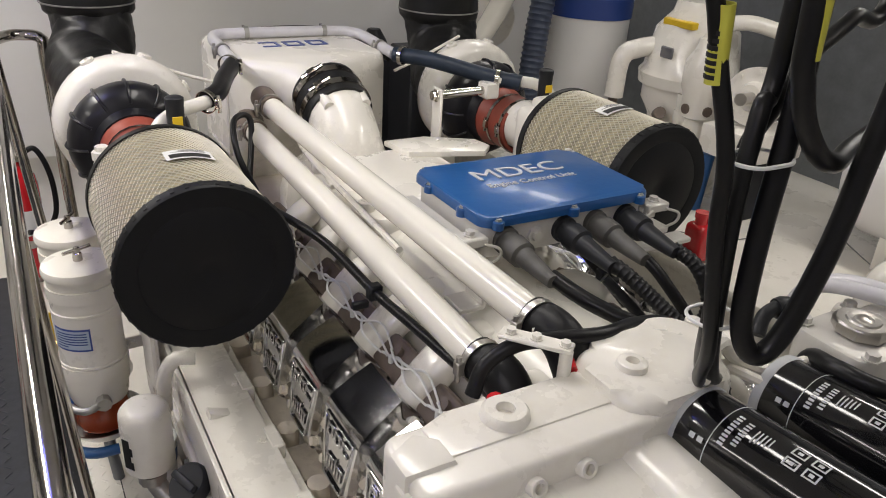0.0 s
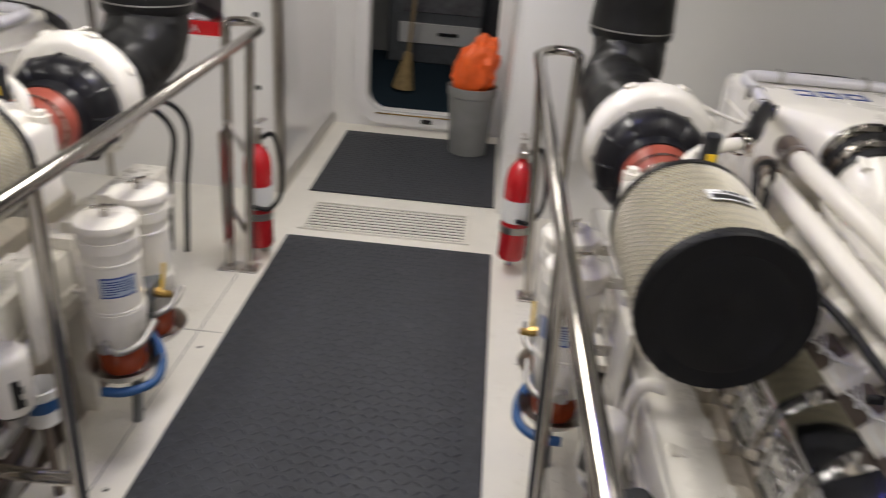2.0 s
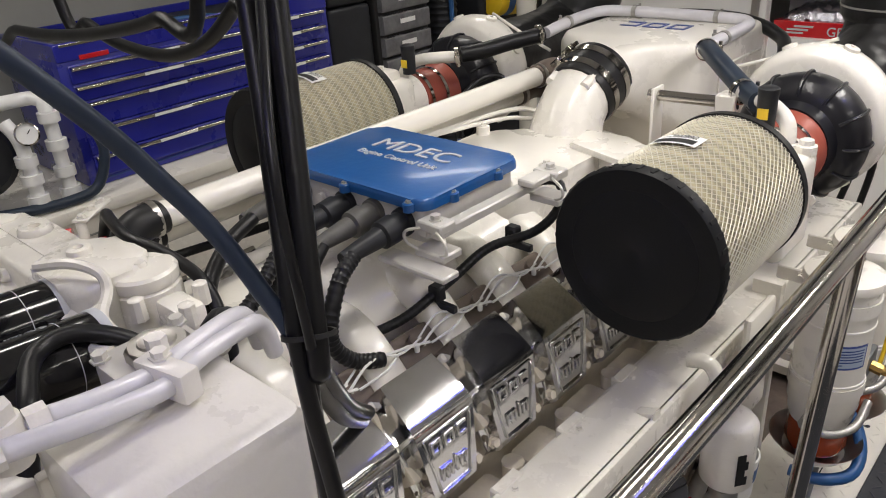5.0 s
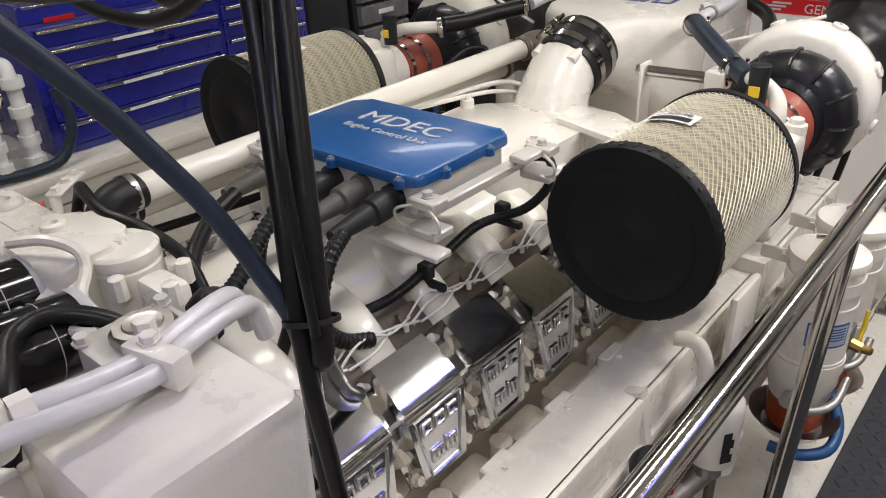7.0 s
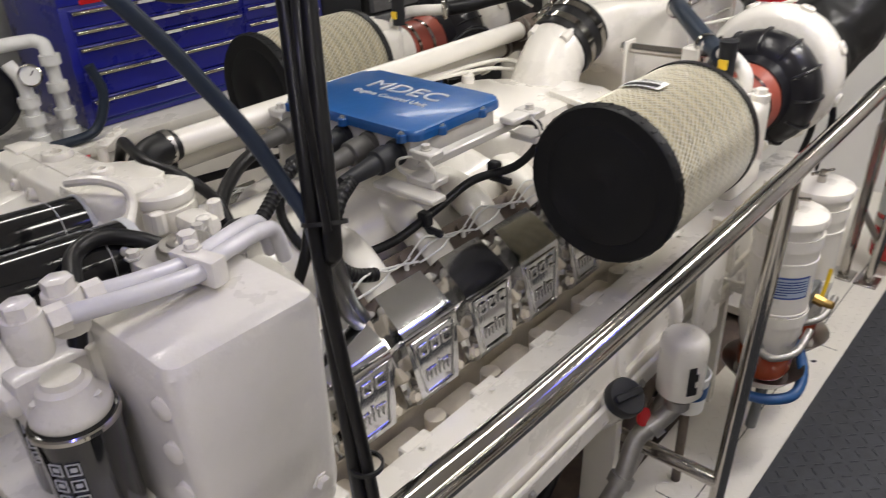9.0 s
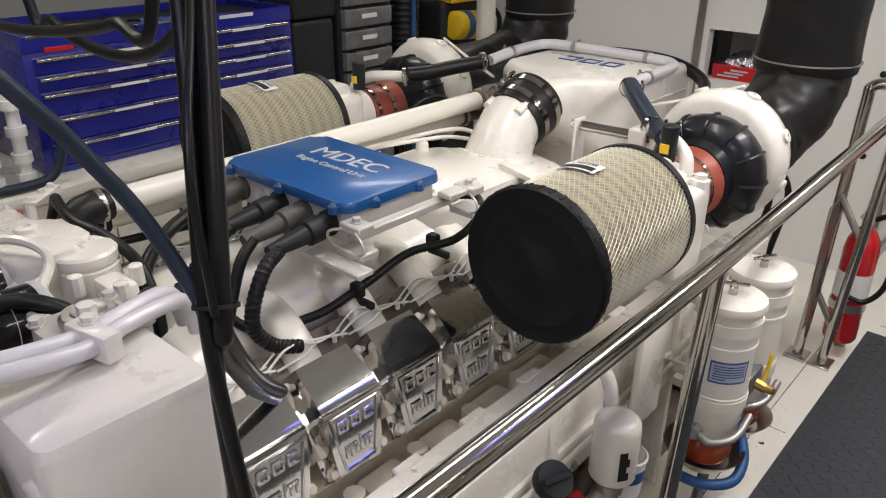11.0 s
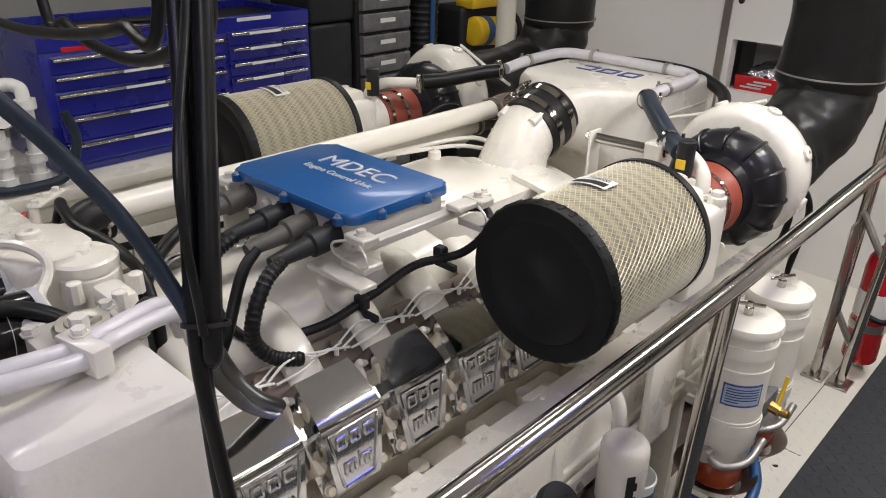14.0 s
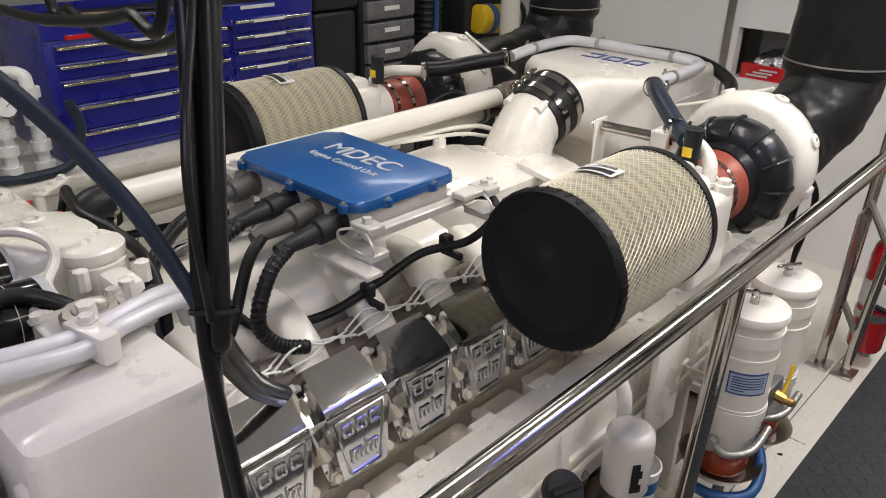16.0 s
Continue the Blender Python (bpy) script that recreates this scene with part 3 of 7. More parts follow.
        box(bm, fx - 0.045, fx + 0.045, 2.09, 2.18, fz + 0.02, fz + 0.112, 0.018, 2)
        box(bm, fx - 0.08, fx + 0.08, 2.072, 2.205, fz - 0.125, fz + 0.085, 0.028, 3)
        box(bm, fx + s * 0.045, fx + s * 0.120, 2.072, 2.228, fz - 0.15, fz + 0.055, 0.018, 3)
        box(bm, fx + s * 0.060, fx + s * 0.105, 2.222, 2.252, fz - 0.10, fz + 0.035, 0.010, 2)
        lathe(bm, (fx + s * 0.10, 2.200, fz + 0.05), (0, 0, 1), [(0, 0), (0, 0.022), (0.018, 0.022), (0.020, 0.015), (0.03, 0.014), (0.032, 0.010), (0.032, 0)], 8)
        bolt(bm, (fx + s * 0.112, 2.230, fz - 0.06), (0, 1, 0), 0.010, 0.012)
        bolt(bm, (fx, 2.135, fz + 0.112), (0, 0, 1), 0.012, 0.01)
        part("inlet_housing", bm, WHITE, e)
        fz = 0.99 if s < 0 else 0.985
        part("silicone_sleeve", lathe(bmesh.new(), (fx, 2.25, fz + 0.01), (0, 1, 0), [(0, 0.070), (0, 0.080), (0.06, 0.082), (0.085, 0.080), (0.11, 0.085), (0.13, 0.092), (0.15, 0.094), (0.15, 0.07)], 32), RED_RUBBER, e, "brick red silicone sleeve")
        for q in (2.266, 2.330):
            part("sleeve_clamp", clamp_ring(bmesh.new(), (fx, q, fz + 0.01), (0, 1, 0), 0.0825), STEEL, e)
        bm = bmesh.new()
        fz += 0.012
        lathe(bm, (fx, 2.38, fz), (0, 1, 0), [(0.0, 0.08), (0.0, 0.094), (0.028, 0.096), (0.040, 0.100), (0.044, 0.112), (0.050, 0.126), (0.062, 0.139), (0.080, 0.148), (0.103, 0.151), (0.126, 0.147), (0.142, 0.136), (0.150, 0.120), (0.150, 0.08)], 48)
        bt = part("ribbed_boot", bm, BOOT, e, "black ribbed rubber intake boot")
        for k in range(12):
            bm = bmesh.new()
            a = 2 * math.pi * k / 12
            m = Matrix.Translation((fx, 2.38, fz)) @ Matrix.Rotation(a, 4, "Y")
            tube(bm, [m @ Vector((0, y, r)) for y, r in ((0.043, 0.110), (0.049, 0.127), (0.061, 0.141), (0.080, 0.150), (0.103, 0.153), (0.126, 0.149), (0.142, 0.138))], 0.004, 6, 3)
            part("rib", bm, BOOT, bt)
        bm = bmesh.new()
        lathe(bm, (fx - s * 0.005, 2.51, fz + 0.022), (0, 1, 0), [(0, 0.10), (0, 0.150), (0.010, 0.166), (0.03, 0.176), (0.06, 0.179), (0.095, 0.172), (0.12, 0.155), (0.14, 0.125), (0.14, 0)], 40)
        for a in (20, 62, 105, 150, 335):
            m = Matrix.Translation((fx - s * 0.005, 2.57, fz + 0.022)) @ Matrix.Rotation(radians(a), 4, "Y")
            lathe(bm, m @ Vector((0, 0, 0.162)), m.to_3x3() @ Vector((0, 0, 1)), [(0, 0), (0, 0.020), (0.022, 0.018), (0.024, 0.012), (0.024, 0.006), (0.018, 0.006), (0.018, 0)], 12)
        part("turbo_housing", bm, WHITE, e)
        ex, ey = (0.60, 2.92) if s > 0 else (-0.52, 3.22)
        bm = bmesh.new()
        line = [(fx, 2.63, fz + 0.02), (fx + s * 0.02, ey - 0.16, fz + 0.04), (ex, ey - 0.04, fz + 0.13), (ex, ey, fz + 0.24)]
        tube(bm, line, 0.124, 40, 16)
        for v in bm.verts:
            v.co += 0.011 * noise.noise_vector(v.co * 14) + 0.004 * noise.noise_vector(v.co * 45)
        part("wrapped_bend", bm, LEATHER, e, "black leathery insulation jacket on the exhaust bend")
        bm = bmesh.new()
        prof = [(0.0, 0.10), (0.0, 0.128), (0.012, 0.138), (0.03, 0.140), (0.16, 0.134), (0.34, 0.140), (0.36, 0.132), (0.38, 0.140), (TOP - 1.11, 0.136)]
        lathe(bm, (ex, ey, 1.20), (0, 0, 1), prof, 36)
        bmesh.ops.subdivide_edges(bm, edges=[q for q in bm.edges if abs(q.verts[0].co.z - q.verts[1].co.z) > 0.05], cuts=7)
        for v in bm.verts:
            v.co += 0.008 * noise.noise_vector(v.co * 11)
        w = part("exhaust_jacket", bm, LEATHER, e, "black quilted insulation jacket tied with wire")
        bm = bmesh.new()
        lathe(bm, (ex, ey, 1.235), (0, 0, 1), [(0, 0.140), (0, 0.144), (0.004, 0.144), (0.004, 0.140)], 36)
        tube(bm, [(ex - 0.10, ey - 0.12, 1.10), (ex - 0.05, ey - 0.145, 1.13), (ex + 0.02, ey - 0.15, 1.11), (ex + 0.09, ey - 0.12, 1.05)], 0.0014, 5, 3)
        part("lacing_wire", bm, GALV, w)
        # oil line, sensor can, strut and hose to the charge tube
        near = 0.0 if s > 0 else 0.075
        part("oil_line", tube(bmesh.new(), [(s * 0.28, 2.62, 1.10), (s * 0.38, 2.64, 1.13), (fx, 2.66, 1.19)], 0.005, 8), WHITE, e)
        bm = bmesh.new()
        lathe(bm, (s * 0.550 + near, 2.195, 1.100), (0, 0, 1), [(0, 0), (0, 0.019), (0.065, 0.020), (0.068, 0.021), (0.080, 0.021), (0.083, 0.017), (0.083, 0)], 20)
        sc = part("sensor_can", bm, DKGREY, e, "black restriction indicator with a yellow window")
        part("window", box(bmesh.new(), s * 0.550 + near - 0.011, s * 0.550 + near + 0.011, 2.173, 2.177, 1.12, 1.142, 0.001, 1), YELLOW, sc)
        bm = bmesh.new()
        tube(bm, [(s * 0.250, 2.56, 1.165), (s * 0.32, 2.46, 1.165), (s * 0.44, 2.33, 1.140), (s * 0.51, 2.255, 1.132)] if s > 0 else [(-0.250, 2.54, 1.165), (-0.30, 2.44, 1.155), (-0.335, 2.36, 1.145), (-0.375, 2.31, 1.140)], 0.023, 14)
        part("charge_hose", bm, HOSE if s < 0 else HOSE_BLUE, e, "dark rubber hose with clamps")
        ce = Vector((s * 0.455 + near, 2.30, 1.136))
        part("hose_clamp", clamp_ring(bmesh.new(), ce, (s * 0.7, -0.6, -0.1), 0.0265), STEEL, e)
        part("hose_clamp", clamp_ring(bmesh.new(), (s * 0.262, 2.535, 1.165), (s * 0.6, -0.8, 0), 0.0265), STEEL, e)
        bm = bmesh.new()
        tube(bm, [ce, (s * 0.51 + near, 2.262, 1.135), (s * 0.555 + near, 2.235, 1.128), (s * 0.590 + near, 2.215, 1.10), (s * 0.595 + near, 2.205, 1.03)], 0.0165, 14)
        lathe(bm, (s * 0.595 + near, 2.205, 1.045), (0, 0, 1), [(0, 0.021), (0, 0.030), (0.012, 0.030), (0.012, 0.024), (0.018, 0.024), (0.018, 0.030), (0.028, 0.030), (0.028, 0.021)], 16)
        part("breather_pipe", bm, WHITE, e)
    # strut across to the inlet
    bm = bmesh.new()
    cyl(bm, (0.25, 2.295, 1.105), (0.45, 2.30, 1.108), 0.013, 14)
    bolt(bm, (0.25, 2.295, 1.105), (-1, 0, 0), 0.014, 0.014)
    part("strut_rod", bm, STEEL, e)
    bm = bmesh.new()
    box(bm, 0.252, 0.260, 2.27, 2.32, 0.95, 1.125, 0.002, 1)
    part("strut_bracket", bm, WHITE, e)
    part("strut_bracket", box(bmesh.new(), 0.405, 0.450, 2.275, 2.325, 1.085, 1.13, 0.004, 1), WHITE, e)
    # elbow, clamp and air box
    bm = bmesh.new()
    secs = []
    for y, z, w, h, tilt in ((2.300, 0.90, 0.30, 0.24, 112), (2.302, 0.935, 0.235, 0.205, 110), (2.308, 0.97, 0.20, 0.190, 95), (2.325, 1.005, 0.182, 0.182, 70), (2.350, 1.035, 0.178, 0.178, 45), (2.375, 1.052, 0.180, 0.180, 27)):
        m = Matrix.Translation((-0.01, y, z)) @ Matrix.Rotation(radians(-90 + tilt * 0.8), 4, "X")
        secs.append([m @ Vector((x, q, 0)) for x, q in rounded(0, 0, w, h, w * 0.48, 5)])
    loft(bm, secs)
    for a in (55, 125):
        cyl(bm, (-0.01 + 0.092 * math.cos(radians(a)), 2.31, 1.025 + 0.085 * math.sin(radians(a))), (-0.01 + 0.094 * math.cos(radians(a)), 2.37, 1.047 + 0.088 * math.sin(radians(a))), 0.014, 10)
    part("intake_elbow", bm, WHITE, e, "glossy white cast intake elbow")
    d = Vector((0, 0.93, 0.36))
    c0 = Vector((-0.01, 2.365, 1.048))
    part("rubber_coupling", lathe(bmesh.new(), c0, d, [(0, 0.088), (0, 0.096), (0.015, 0.098), (0.06, 0.099), (0.115, 0.098), (0.115, 0.088)], 36), BLACK, e, "black rubber coupling")
    for q in (0.02, 0.078):
        bm = bmesh.new()
        lathe(bm, c0 + d * q, d, [(0, 0.098), (0, 0.1015), (0.022, 0.1015), (0.022, 0.098)], 36)
        m = Matrix.Translation(c0 + d * (q + 0.011)) @ frame_along(d) @ Matrix.Rotation(radians(55), 4, "Z")
        cyl(bm, m @ Vector((0.109, -0.03, 0)), m @ Vector((0.109, 0.035, 0)), 0.006, 8)
        box(bm, 0.098, 0.116, -0.012, 0.012, -0.009, 0.009, 0.002, 1, m)
        part("band_clamp", bm, STEEL, e, "stainless band clamp")
    bm = bmesh.new()
    secs = []
    for y, x0, x1, z0, z1, r in ((2.455, -0.095, 0.075, 0.995, 1.155, 0.08), (2.53, -0.125, 0.11, 0.97, 1.162, 0.06), (2.585, -0.215, 0.225, 0.90, 1.166, 0.035), (2.63, -0.235, 0.245, 0.80, 1.168, 0.03), (2.95, -0.235, 0.245, 0.78, 1.168, 0.03), (3.05, -0.215, 0.225, 0.80, 1.150, 0.03)):
        secs.append([(x, y, z) for x, z in rounded((x0 + x1) / 2, (z0 + z1) / 2, x1 - x0, z1 - z0, r, 5)])
    loft(bm, secs)
    ab = part("air_box", bm, WHITE, e, "glossy white charge air box", 50)
    for s in (-1, 1):
        for y0, y1, z0, z1 in ((2.66, 2.94, 0.86, 0.868), (2.66, 2.94, 1.085, 1.093), (2.66, 2.668, 0.868, 1.085)):
            part("panel_rib", box(bmesh.new(), 0.005 + s * 0.238, 0.005 + s * 0.246, y0, y1, z0, z1, 0.002, 1), WHITE, ab)
    bm = bmesh.new()
    for k in range(3):
        u = -0.075 + 0.075 * k
        for v in (2.735, 2.79):
            box(bm, u - 0.028, u + 0.028, v - 0.006, v + 0.006, 1.1675, 1.1700, 0.0005, 1)
        for q in (-1, 1):
            if not (k == 0 and q == -1):
                box(bm, u + q * 0.024 - 0.005, u + q * 0.024 + 0.005, 2.735, 2.79, 1.1675, 1.1698, 0.0005, 1)
    part("logo_bars", bm, BLUE_INK, ab, "dark blue printed maker's bars")
    bm = bmesh.new()
    tube(bm, [(-0.245, 2.55, 1.168), (-0.243, 2.66, 1.180), (-0.238, 2.78, 1.186), (-0.215, 2.835, 1.188), (-0.16, 2.852, 1.188), (0.0, 2.862, 1.186), (0.18, 2.868, 1.182), (0.235, 2.850, 1.178), (0.252, 2.80, 1.176), (0.250, 2.66, 1.170), (0.248, 2.56, 1.165)], 0.017, 12, 6)
    part("charge_tube", bm, TUBE_PAINT, e, "pale lilac-white pipe looping round the air box")
    for p, q in (((-0.243, 2.66, 1.180), (0, 1, 0.05)), ((0.250, 2.66, 1.170), (0, 1, 0.05)), ((-0.12, 2.855, 1.188), (1, 0, 0)), ((0.14, 2.868, 1.183), (1, 0, 0))):
        part("tube_clip", clamp_ring(bmesh.new(), p, q, 0.0175, 0.014), GALV, e)
    bm = bmesh.new()
    tube(bm, [(-0.20, 2.99, 1.12), (-0.1, 3.0, 1.155), (0.15, 2.99, 1.160), (0.30, 2.93, 1.13), (0.36, 2.82, 1.10)], 0.019, 12)
    part("rear_hose", bm, HOSE, e)
    # valley body with ears and plate
    bm = bmesh.new()
    slab(bm, rounded(0.0, 2.02, 0.36, 0.42, 0.09, 5), 0.90, 0.985, 0.02)
    slab(bm, [(0.10, 2.16), (0.30, 2.10), (0.34, 2.14), (0.33, 2.20), (0.20, 2.27), (0.08, 2.27)], 0.985, 1.000, 0.004)
    for x, y in ((-0.15, 1.88), (0.13, 1.86), (-0.16, 2.14), (0.15, 1.99)):
        lathe(bm, (x, y, 0.97), (0, 0, 1), [(0, 0), (0, 0.020), (0.035, 0.018), (0.038, 0.014), (0.038, 0)], 14)
        bolt(bm, (x, y, 1.008), (0, 0, 1), 0.009, 0.008)
    for x, y in ((0.27, 2.15), (0.22, 2.22)):
        bolt(bm, (x, y, 1.0), (0, 0, 1), 0.005, 0.004)
    part("throttle_body", bm, WHITE, e)
    # control unit
    ec = part("control_unit", slab(bmesh.new(), rounded(0.052, 1.600, 0.372, 0.250, 0.018, 4), 1.045, 1.108, 0.004), RAW_WHITE, e, "engine control unit in a pale grey housing")
    ec.location = (0.026, 0, 0)
    bm = bmesh.new()
    slab(bm, rounded(0.052, 1.600, 0.394, 0.270, 0.028, 5), 1.106, 1.126, 0.010, None, 3)
    lugs = [(-0.115, 1.464), (0.052, 1.464), (0.215, 1.464), (-0.115, 1.736), (0.052, 1.736), (0.215, 1.736), (0.247, 1.540), (0.247, 1.662), (-0.143, 1.540), (-0.143, 1.662)]
    for x, y in lugs:
        lathe(bm, (x, y, 1.104), (0, 0, 1), [(0, 0), (0, 0.011), (0.014, 0.011), (0.016, 0.009), (0.016, 0)], 12)
    lid = part("lid", bm, BLUE, ec, "glossy blue lid with raised white lettering")
    for x, y in lugs:
        part("lid_screw", bolt(bmesh.new(), (x, y, 1.120), (0, 0, 1), 0.0055, 0.004), GALV, ec)
    writing("lettering", "MDEC", 0.070, Matrix.Translation((0.052, 1.648, 1.1268)), INK, ec, 0.0012, 1.12)
    writing("lettering", "Engine Control Unit", 0.026, Matrix.Translation((0.052, 1.596, 1.1268)), INK, ec, 0.0008, 0.98)
    bm = bmesh.new()
    box(bm, 0.250, 0.275, 1.47, 1.76, 1.060, 1.078, 0.003, 1)
    box(bm, 0.262, 0.300, 1.70, 1.79, 1.080, 1.094, 0.003, 1)
    part("mounting_rail", bm, RAW_WHITE, ec, "pale grey mounting rail")
    part("mounting_rail", box(bmesh.new(), -0.175, -0.145, 1.47, 1.72, 1.070, 1.0775, 0.003, 1), RAW_WHITE, ec, "pale grey mounting rail")
    for x, y in ((0.265, 1.475), (0.285, 1.775), (-0.165, 1.475)):
        bm = bmesh.new()
        box(bm, x - 0.028, x + 0.028, y - 0.020, y + 0.020, 1.078, 1.096, 0.003, 1)
        bolt(bm, (x, y, 1.096), (0, 0, 1), 0.009, 0.010)
        box(bm, x - 0.034, x + 0.034, y - 0.024, y + 0.024, 1.030, 1.045, 0.003, 1)
        for q in (-1, 1):
            tube(bm, [(x + q * 0.018, y - 0.02, 1.085), (x + q * 0.045, y - 0.03, 1.075), (x + q * 0.045, y - 0.028, 1.055), (x + q * 0.018, y - 0.018, 1.040)], 0.0028, 6)
        part("cable_mount", bm, RAW_WHITE, ec, "pale grey cable mount")
    bm = bmesh.new()
    box(bm, -0.195, -0.140, 1.44, 1.50, 0.960, 0.972, 0.003, 1)
    box(bm, -0.150, -0.138, 1.44, 1.50, 0.965, 1.040, 0.003, 1)
    part("bracket", bm, RAW_WHITE, ec)
    part("bracket", box(bmesh.new(), 0.175, 0.330, 1.415, 1.455, 1.018, 1.030, 0.003, 1), RAW_WHITE, ec)
    for i, (x, drop) in enumerate(((-0.090, 0), (0.040, 1), (0.115, 2), (0.190, 3))):
        bm = bmesh.new()
        lathe(bm, (x, 1.478, 1.076), (0, -1, -0.10), [(0, 0), (0, 0.026), (0.012, 0.026), (0.014, 0.022), (0.030, 0.022), (0.032, 0.026), (0.062, 0.025), (0.066, 0.019), (0.13, 0.014), (0.15, 0.012), (0.15, 0)], 18)
        part("plug", bm, DKGREY if i in (1, 3) else GREYBLACK, ec, "ridged dark connector plug")
    for x in (-0.025, 0.245):
        bm = bmesh.new()
        lathe(bm, (x, 1.477, 1.074), (0, -1, 0), [(0, 0), (0, 0.016), (0.008, 0.016), (0.008, 0.010), (0.016, 0.010), (0.016, 0)], 8)
        part("blank_plug", bm, RAW_WHITE, ec)
    runs = [
        ([(-0.056, 1.345, 1.062), (-0.03, 1.27, 1.045), (0.03, 1.19, 1.020), (0.09, 1.15, 0.98), (0.13, 1.13, 0.90)], 0.014, 0, CABLE),
        ([(0.074, 1.345, 1.062), (0.085, 1.30, 1.05), (0.12, 1.20, 1.00), (0.12, 1.13, 0.99), (0.09, 1.08, 0.96), (0.08, 1.05, 0.90)], 0.0135, 0.10, HOSE),
        ([(0.149, 1.345, 1.062), (0.165, 1.30, 1.03), (0.20, 1.24, 0.95), (0.20, 1.20, 0.86), (0.23, 1.25, 0.83)], 0.011, 0, CABLE),
        ([(0.224, 1.345, 1.062), (0.240, 1.30, 1.045), (0.250, 1.265, 0.995), (0.248, 1.262, 0.945), (0.255, 1.295, 0.90), (0.268, 1.345, 0.880)], 0.0135, 0.08, HOSE),
        ([(0.05, 1.33, 1.045), (0.10, 1.27, 0.98), (0.17, 1.30, 0.90), (0.22, 1.42, 0.895), (0.235, 1.55, 0.925), (0.245, 1.66, 0.955), (0.30, 1.74, 0.975), (0.315, 1.80, 1.01), (0.29, 1.83, 1.045), (0.255, 1.78, 1.055)], 0.0095, 0.05, HOSE),
        ([(-0.245, 1.22, 0.965), (-0.245, 1.45, 0.945), (-0.250, 1.62, 0.935), (-0.265, 1.85, 0.945), (-0.33, 2.10, 0.955), (-0.36, 2.20, 1.00)], 0.0095, 0.04, HOSE),
        ([(-0.30, 2.20, 0.93), (-0.33, 2.24, 1.02), (-0.31, 2.33, 1.075), (-0.26, 2.36, 1.06), (-0.30, 2.26, 0.92)], 0.008, 0, HOSE),
    ]
    for pts, r, ribs, mat in runs:
        part("cable", tube(bmesh.new(), pts, r, 10, 8, ribs, 0.009), mat, e, "black ribbed conduit" if ribs else "black wiring cable")
    for p in ((0.235, 1.52, 0.918), (-0.250, 1.62, 0.935), (0.26, 1.72, 0.968)):
        bm = bmesh.new()
        box(bm, p[0] - 0.014, p[0] + 0.014, p[1] - 0.012, p[1] + 0.012, p[2] - 0.016, p[2] + 0.016, 0.004, 1)
        box(bm, p[0] - 0.012, p[0] + 0.045 * (1 if p[0] > 0 else -1), p[1] - 0.006, p[1] + 0.006, p[2] - 0.03, p[2] - 0.015, 0.002, 1)
        part("cable_clip", bm, DKGREY, e)
    part("conduit_boot", cyl(bmesh.new(), (0.19, 1.05, 0.85), (0.24, 1.16, 0.80), 0.035, 20, 0.03, 0.01), DKGREY, e)
    # coolant pipes
    for (x0, z0), (x1, z1), ya, yb in (((-0.180, 1.078), (-0.184, 1.074), 1.19, 2.44), ((-0.258, 1.018), (-0.238, 1.018), 1.21, 2.42)):
        p = part("coolant_pipe", tube(bmesh.new(), [(x0, ya, z0), (x1, yb, z1)], 0.0275, 24), PIPE, e, "long glossy white coolant pipe")
        part("rubber_joint", tube(bmesh.new(), [(x1, yb - 0.03, z1), (x1, yb + 0.06, z1 + 0.005), (x1 + 0.04, yb + 0.14, z1 - 0.02)], 0.032, 18), GUNGE, p, "dark rubber joint")
        part("rubber_elbow", tube(bmesh.new(), [(x0, ya + 0.04, z0), (x0 + 0.01, ya - 0.02, z0 - 0.005), (x0 + 0.02, ya - 0.06, z0 - 0.06)], 0.033, 18), BLACK, p)
        part("pipe_clamp", clamp_ring(bmesh.new(), (x0, ya + 0.025, z0), (0, 1, 0), 0.0335), STEEL_DULL, p)
        part("pipe_clamp", clamp_ring(bmesh.new(), (x1, yb - 0.015, z1), (0, 1, 0), 0.0325), STEEL_DULL, p)
    for pts, r in (([(-0.20, 1.95, 1.02), (-0.15, 2.2, 1.01), (-0.12, 2.30, 0.99)], 0.006), ([(-0.21, 1.6, 1.025), (-0.17, 2.22, 1.02), (-0.10, 2.34, 1.00)], 0.007)):
        part("fuel_line", tube(bmesh.new(), pts, r, 8), WHITE, e)
    # front housing
    bm = bmesh.new()
    slab(bm, rounded(-0.285, 1.040, 0.41, 0.118, 0.022, 4), 0.85, 1.066, 0.010, None, 3)
    slab(bm, [(-0.44, 1.09), (-0.40, 1.105), (-0.20, 1.105), (-0.17, 1.085), (-0.17, 1.03), (-0.44, 1.03)], 0.85, 1.070, 0.006)
    slab(bm, [(-0.495, 1.06), (-0.455, 1.082), (-0.43, 1.06), (-0.43, 1.02), (-0.495, 1.02)], 0.85, 1.073, 0.006)
    slab(bm, rounded(-0.10, 1.060, 0.20, 0.15, 0.05, 5), 0.85, 1.085, 0.022, None, 3)
    loft(bm, [[(x, y, z) for x, z in ((-0.50, 0.80), (-0.12, 0.80), (-0.11, t), (-0.16, t + 0.02), (-0.46, t + 0.02), (-0.51, t))] for y, t in ((1.012, 1.035), (0.988, 1.035), (0.984, 1.005), (0.62, 0.97))])
    lathe(bm, (-0.338, 1.064, 1.066), (0, 0, 1), [(0, 0), (0, 0.032), (0.012, 0.030), (0.016, 0.026), (0.016, 0.012), (0.002, 0.011), (0.002, 0)], 28)
    lathe(bm, (-0.14, 1.062, 1.083), (0, 0, 1), [(0, 0), (0, 0.022), (0.010, 0.020), (0.012, 0.017), (0.012, 0.009), (0.002, 0.008), (0.002, 0)], 24)
